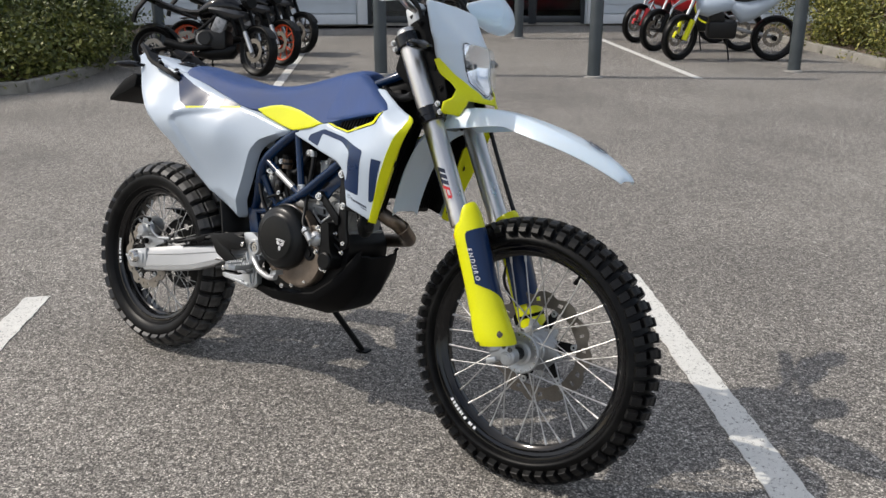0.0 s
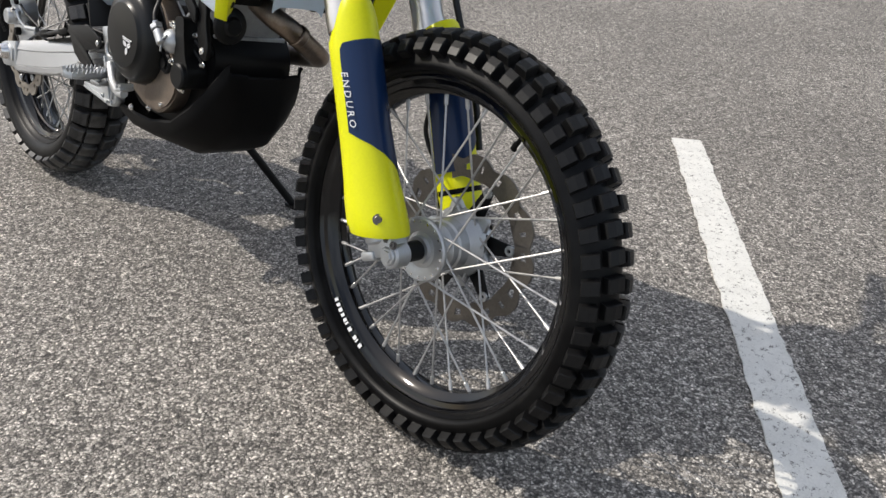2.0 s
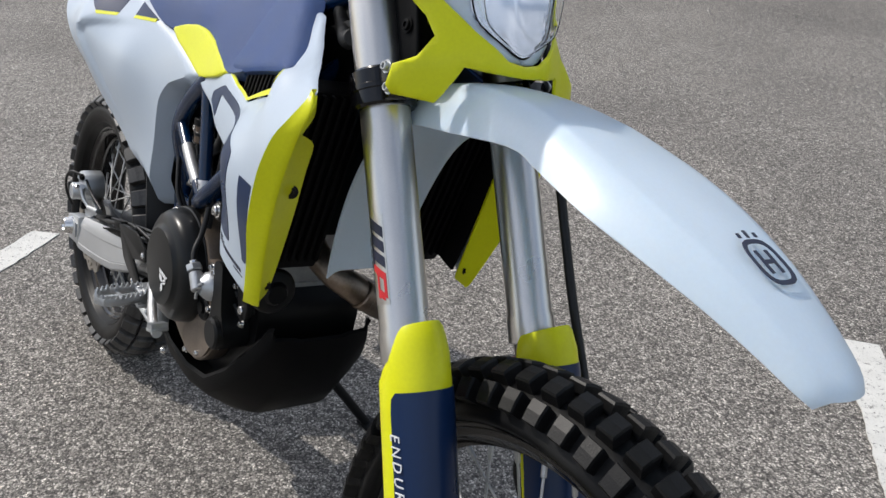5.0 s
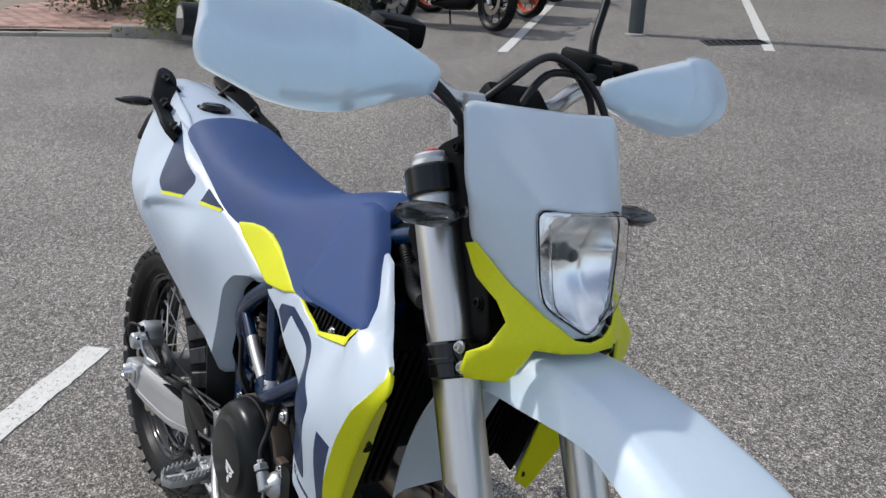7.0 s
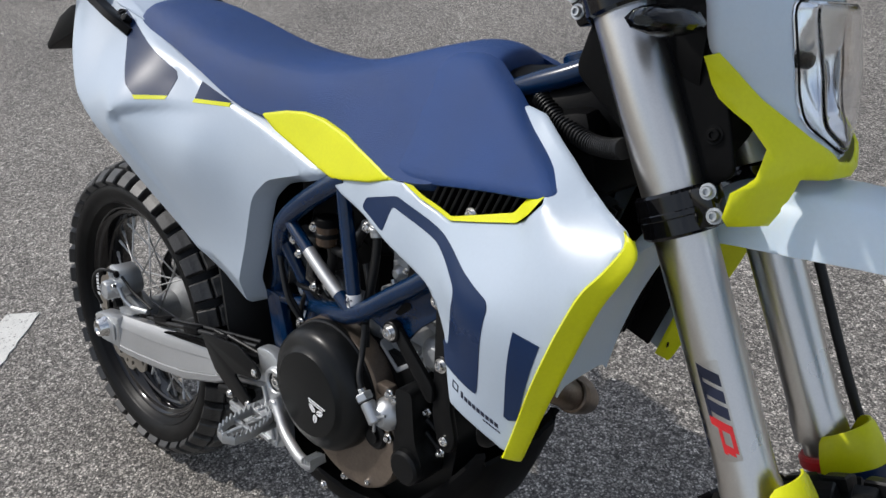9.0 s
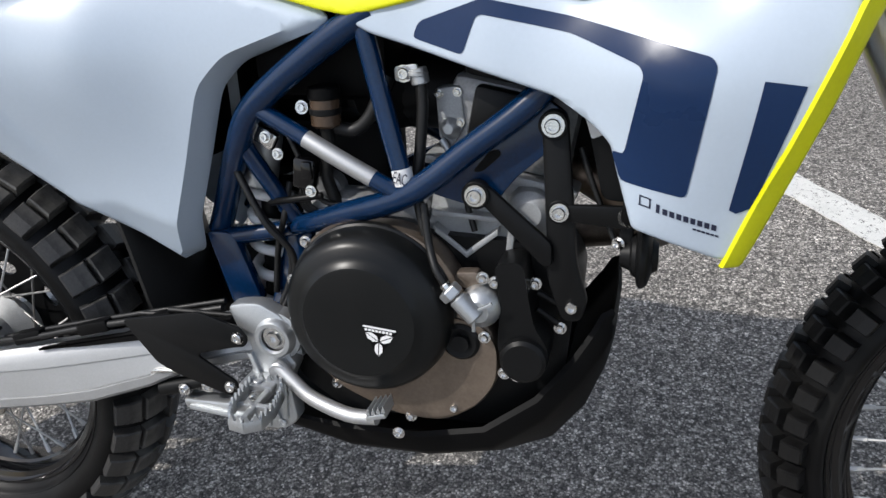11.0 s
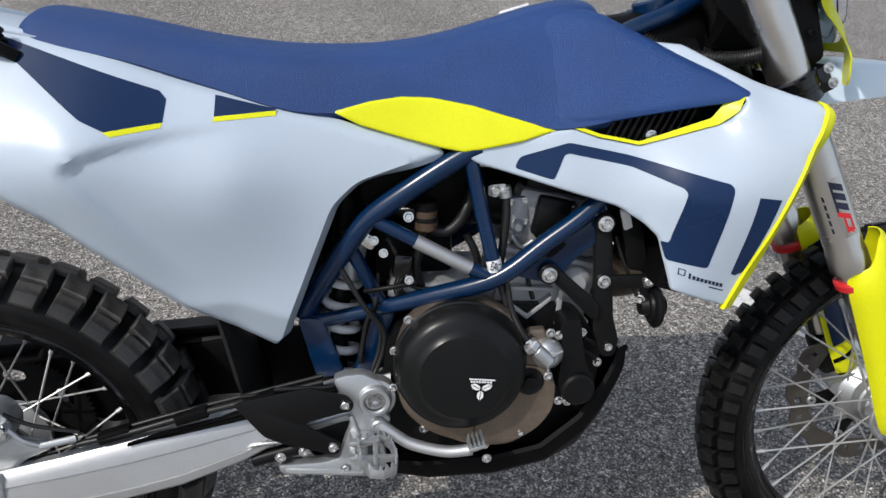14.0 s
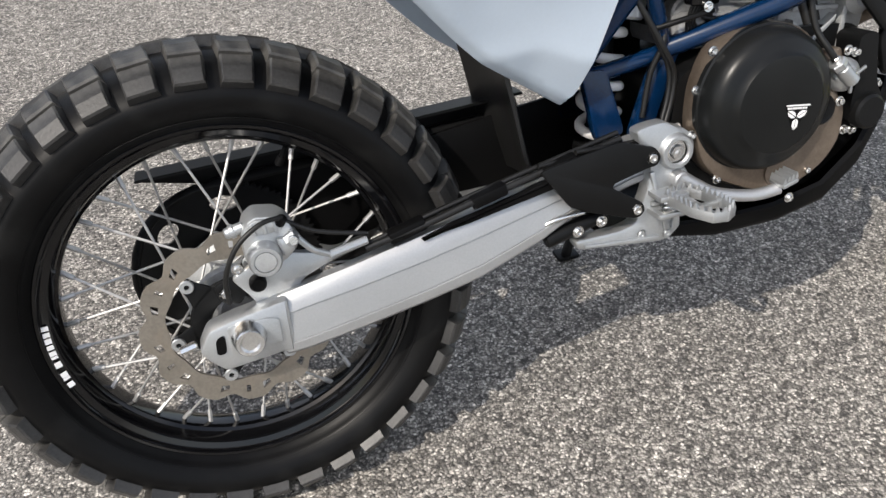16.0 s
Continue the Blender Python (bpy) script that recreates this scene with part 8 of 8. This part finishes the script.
    def body_ring(x, w, zt, zb):
        return [(x, w * math.sin(2 * math.pi * k / 16), (zt + zb) / 2 + (zt - zb) / 2 * math.cos(2 * math.pi * k / 16)) for k in range(16)]
    if enduro:
        part("tank", loft([body_ring(*q) for q in ((0.62, 0.09, 0.90, 0.74), (0.80, 0.14, 0.92, 0.68), (1.0, 0.19, 0.94, 0.62), (1.14, 0.17, 0.90, 0.66), (1.18, 0.10, 0.86, 0.74))]), main, b, "plastic tank shrouds")
        part("side_panel", loft([body_ring(*q) for q in ((0.68, 0.10, 0.88, 0.72), (0.52, 0.14, 0.90, 0.54), (0.36, 0.15, 0.92, 0.58), (0.14, 0.14, 0.97, 0.74), (-0.12, 0.06, 1.03, 0.95))]), main, b, "rear side panels")
        part("fender", tube([(1.12, 0, 0.88), (1.30, 0, 0.93), (1.50, 0, 0.88), (1.70, 0, 0.78)], 0.075, 12, flat=0.22, radii=[0.06, 0.085, 0.085, 0.03]), main, b, "high front fender").data.transform(turn)
        part("headlight_mask", sheet(rounded([(-0.11, 1.17), (0.11, 1.17), (0.10, 1.02), (0.04, 0.94), (-0.04, 0.94), (-0.10, 1.02)], 0.02), lambda y, z: 1.27 - 3 * y * y - 0.35 * (z - 1.0), 0.03, 0.006, 0.01, out=1.0, place=yz), main, b, "headlight mask").data.transform(turn)
        part("crash_bar", tube([(1.12, -0.10, 0.84), (1.16, -0.22, 0.74), (1.08, -0.24, 0.56), (0.95, -0.16, 0.50)], 0.013, 10), accent, b, "bright engine bar")
        part("muffler", tube([(0.72, -0.14, 0.60), (0.45, -0.17, 0.62), (0.12, -0.17, 0.76)], 0.05, 14, radii=[0.022, 0.045, 0.050]), ARM, b, "silver silencer")
        seat_z = 0.93
    else:
        part("tank", loft([body_ring(*q) for q in ((0.62, 0.09, 0.86, 0.70), (0.76, 0.15, 0.96, 0.72), (0.92, 0.18, 1.02, 0.72), (1.08, 0.16, 0.98, 0.74), (1.18, 0.10, 0.90, 0.76))]), main, b, "sculpted fuel tank")
        part("tank_panel", loft([body_ring(*q) for q in ((0.78, 0.165, 0.88, 0.76), (0.95, 0.20, 0.88, 0.70), (1.12, 0.19, 0.84, 0.66), (1.22, 0.12, 0.80, 0.70))]), SILVERGREY, b, "grey tank side panel")
        part("tail", loft([body_ring(*q) for q in ((0.40, 0.12, 0.84, 0.74), (0.20, 0.12, 0.90, 0.80), (-0.05, 0.09, 0.97, 0.90), (-0.18, 0.04, 1.0, 0.96))]), main, b, "pointed tail")
        part("fender", loft([[(wb + rr2 * math.cos(a), q * 0.06, 0.30 + rr2 * math.sin(a)) for q in (-1, -0.5, 0, 0.5, 1)] for a in np.linspace(0.5, 2.4, 9) for rr2 in (0.325,)], closed=False, caps=False), SATIN, b, "front mudguard").data.transform(turn)
        part("headlight", loft([body_ring(*q) for q in ((1.20, 0.05, 0.98, 0.86), (1.28, 0.11, 1.02, 0.82), (1.34, 0.08, 0.98, 0.84))]), SATIN, b, "angular headlight").data.transform(turn)
        part("muffler", tube([(0.80, -0.14, 0.36), (0.50, -0.17, 0.34), (0.22, -0.17, 0.40)], 0.05, 14, radii=[0.022, 0.05, 0.055]), SATIN, b, "black silencer")
        part("radiator", box((0.05, 0.30, 0.26), Matrix.Translation((1.10, 0, 0.62)) @ pose(0, 0, 0, 0, -18), 0.012), BLACK, b, "black radiator")
        part("belly_pan", loft([body_ring(*q) for q in ((0.55, 0.10, 0.34, 0.24), (0.75, 0.14, 0.36, 0.20), (1.02, 0.13, 0.40, 0.22), (1.10, 0.08, 0.42, 0.30))]), SATIN, b, "dark belly pan")
        part("engine_cover", lathe([(0, -0.175), (0.07, -0.175), (0.09, -0.165), (0.10, -0.14)], (0.70, 0, 0.45), "y", 28), ENGINE, b, "grey engine cover")
        part("cylinder", box((0.16, 0.30, 0.20), Matrix.Translation((0.90, 0, 0.62)) @ pose(0, 0, 0, 0, 24), 0.02), ENGINE, b, "grey cylinder block")
        part("subframe", tube([(0.60, -0.12, 0.70), (0.30, -0.13, 0.82), (0.05, -0.11, 0.93), (-0.06, -0.08, 0.97)], 0.020, 10), SATIN, b, "black subframe rail")
        for s in (-1, 1):
            part("fork_lower", tube([(wb - 0.01, s * 0.095, 0.28), (wb - 0.14, s * 0.095, 0.54)], 0.030, 12, per=1), ALLOY, b, "silver fork lower").data.transform(turn)
            part("brake_caliper", box((0.06, 0.04, 0.11), Matrix.Translation((wb - 0.10, s * 0.10, 0.36)) @ pose(0, 0, 0, 0, -26), 0.01), SATIN, b).data.transform(turn)
            part("indicator", box((0.03, 0.07, 0.02), Matrix.Translation((1.24, s * 0.20, 0.90)), 0.008), SATIN, b, "slim indicator")
        part("rear_hugger", loft([[(rr2 * math.cos(a), q * 0.08, R + rr2 * math.sin(a)) for q in (-1, -0.5, 0, 0.5, 1)] for a in np.linspace(0.5, 1.9, 8) for rr2 in (0.335,)], closed=False, caps=False), SATIN, b, "rear mudguard")
        part("plate_holder", tube([(-0.12, 0, 0.95), (-0.26, 0, 0.80), (-0.30, 0, 0.66)], 0.03, 8, flat=2.0), SATIN, b, "plate holder")
        seat_z = 0.82
    part("seat", loft([body_ring(*q) for q in ((0.66, 0.09, seat_z + 0.01, seat_z - 0.08), (0.50, 0.13, seat_z, seat_z - 0.08), (0.28, 0.14, seat_z + 0.04, seat_z - 0.04), (0.05, 0.10, seat_z + 0.12, seat_z + 0.03))]), SEATBLACK, b, "black seat")
    part("handlebar", tube([(0.98, -0.38, 1.12), (1.05, -0.20, 1.10), (1.08, 0, 1.06), (1.05, 0.20, 1.10), (0.98, 0.38, 1.12)], 0.014, 10), SATIN, b, "black handlebar").data.transform(turn)
    for s in (-1, 1):
        part("mirror", merged(tube([(1.02, s * 0.28, 1.12), (1.0, s * 0.36, 1.28)], 0.006, 6, per=1), loft([[(1.0, s * 0.38 + 0.06 * math.cos(a) * k, 1.31 + 0.035 * math.sin(a) * k) if True else 0 for a in np.linspace(0, 6.28, 13)[:-1]] for k in (0.8, 1.0)], caps=True)), SATIN, b, "black mirror")
    part("side_stand", tube([(0.70, 0.10, 0.32), (0.66, 0.26, 0.04)], 0.012, 8, per=1), SATIN, b, "side stand")
    return b


SILVERGREY = mat("grey_paint", (0.045, 0.047, 0.05), 0.32, metal=0.4, var=0.1, coat=0.4)
SEATBLACK = mat("black_vinyl", (0.015, 0.015, 0.015), 0.6, var=0.2, bump=0.3)
RIMBLACK = mat("rim_black", (0.012, 0.012, 0.012), 0.35, var=0.2)
hl = Vector((1.28, 0.64))
hr = Vector((-1.33, -0.62))


def back_by(p, h):
    q = Vector(p) - h.normalized() * 1.46
    return (q.x, q.y)


for p, main, accent, rimc, label in (
    ((-5.05, 5.56), GLOSS, SATIN, RIMBLACK, "black and grey naked motorcycle parked beside a post"),
    ((-5.48, 6.44), GLOSS, SATIN, ORANGE, "black motorcycle with orange wheels parked in a bay"),
    ((-6.23, 7.61), GLOSS, SATIN, RIMBLACK, "black naked motorcycle parked at the back of the row"),
):
    parked("parked_motorcycle", p, back_by(p, hl), main, accent, rimc, "naked", label)
for p, main, accent, label in (
    ((-1.44, 10.61), WHITE, YELLOW, "white and yellow enduro motorcycle parked by the kerb"),
    ((-2.12, 11.55), RED, SATIN, "red and black motorcycle parked in the row"),
    ((-2.82, 12.60), RED, RED, "red motorcycle parked in the row"),
):
    parked("parked_motorcycle", p, back_by(p, hr), main, accent, RIMBLACK, "enduro", label)
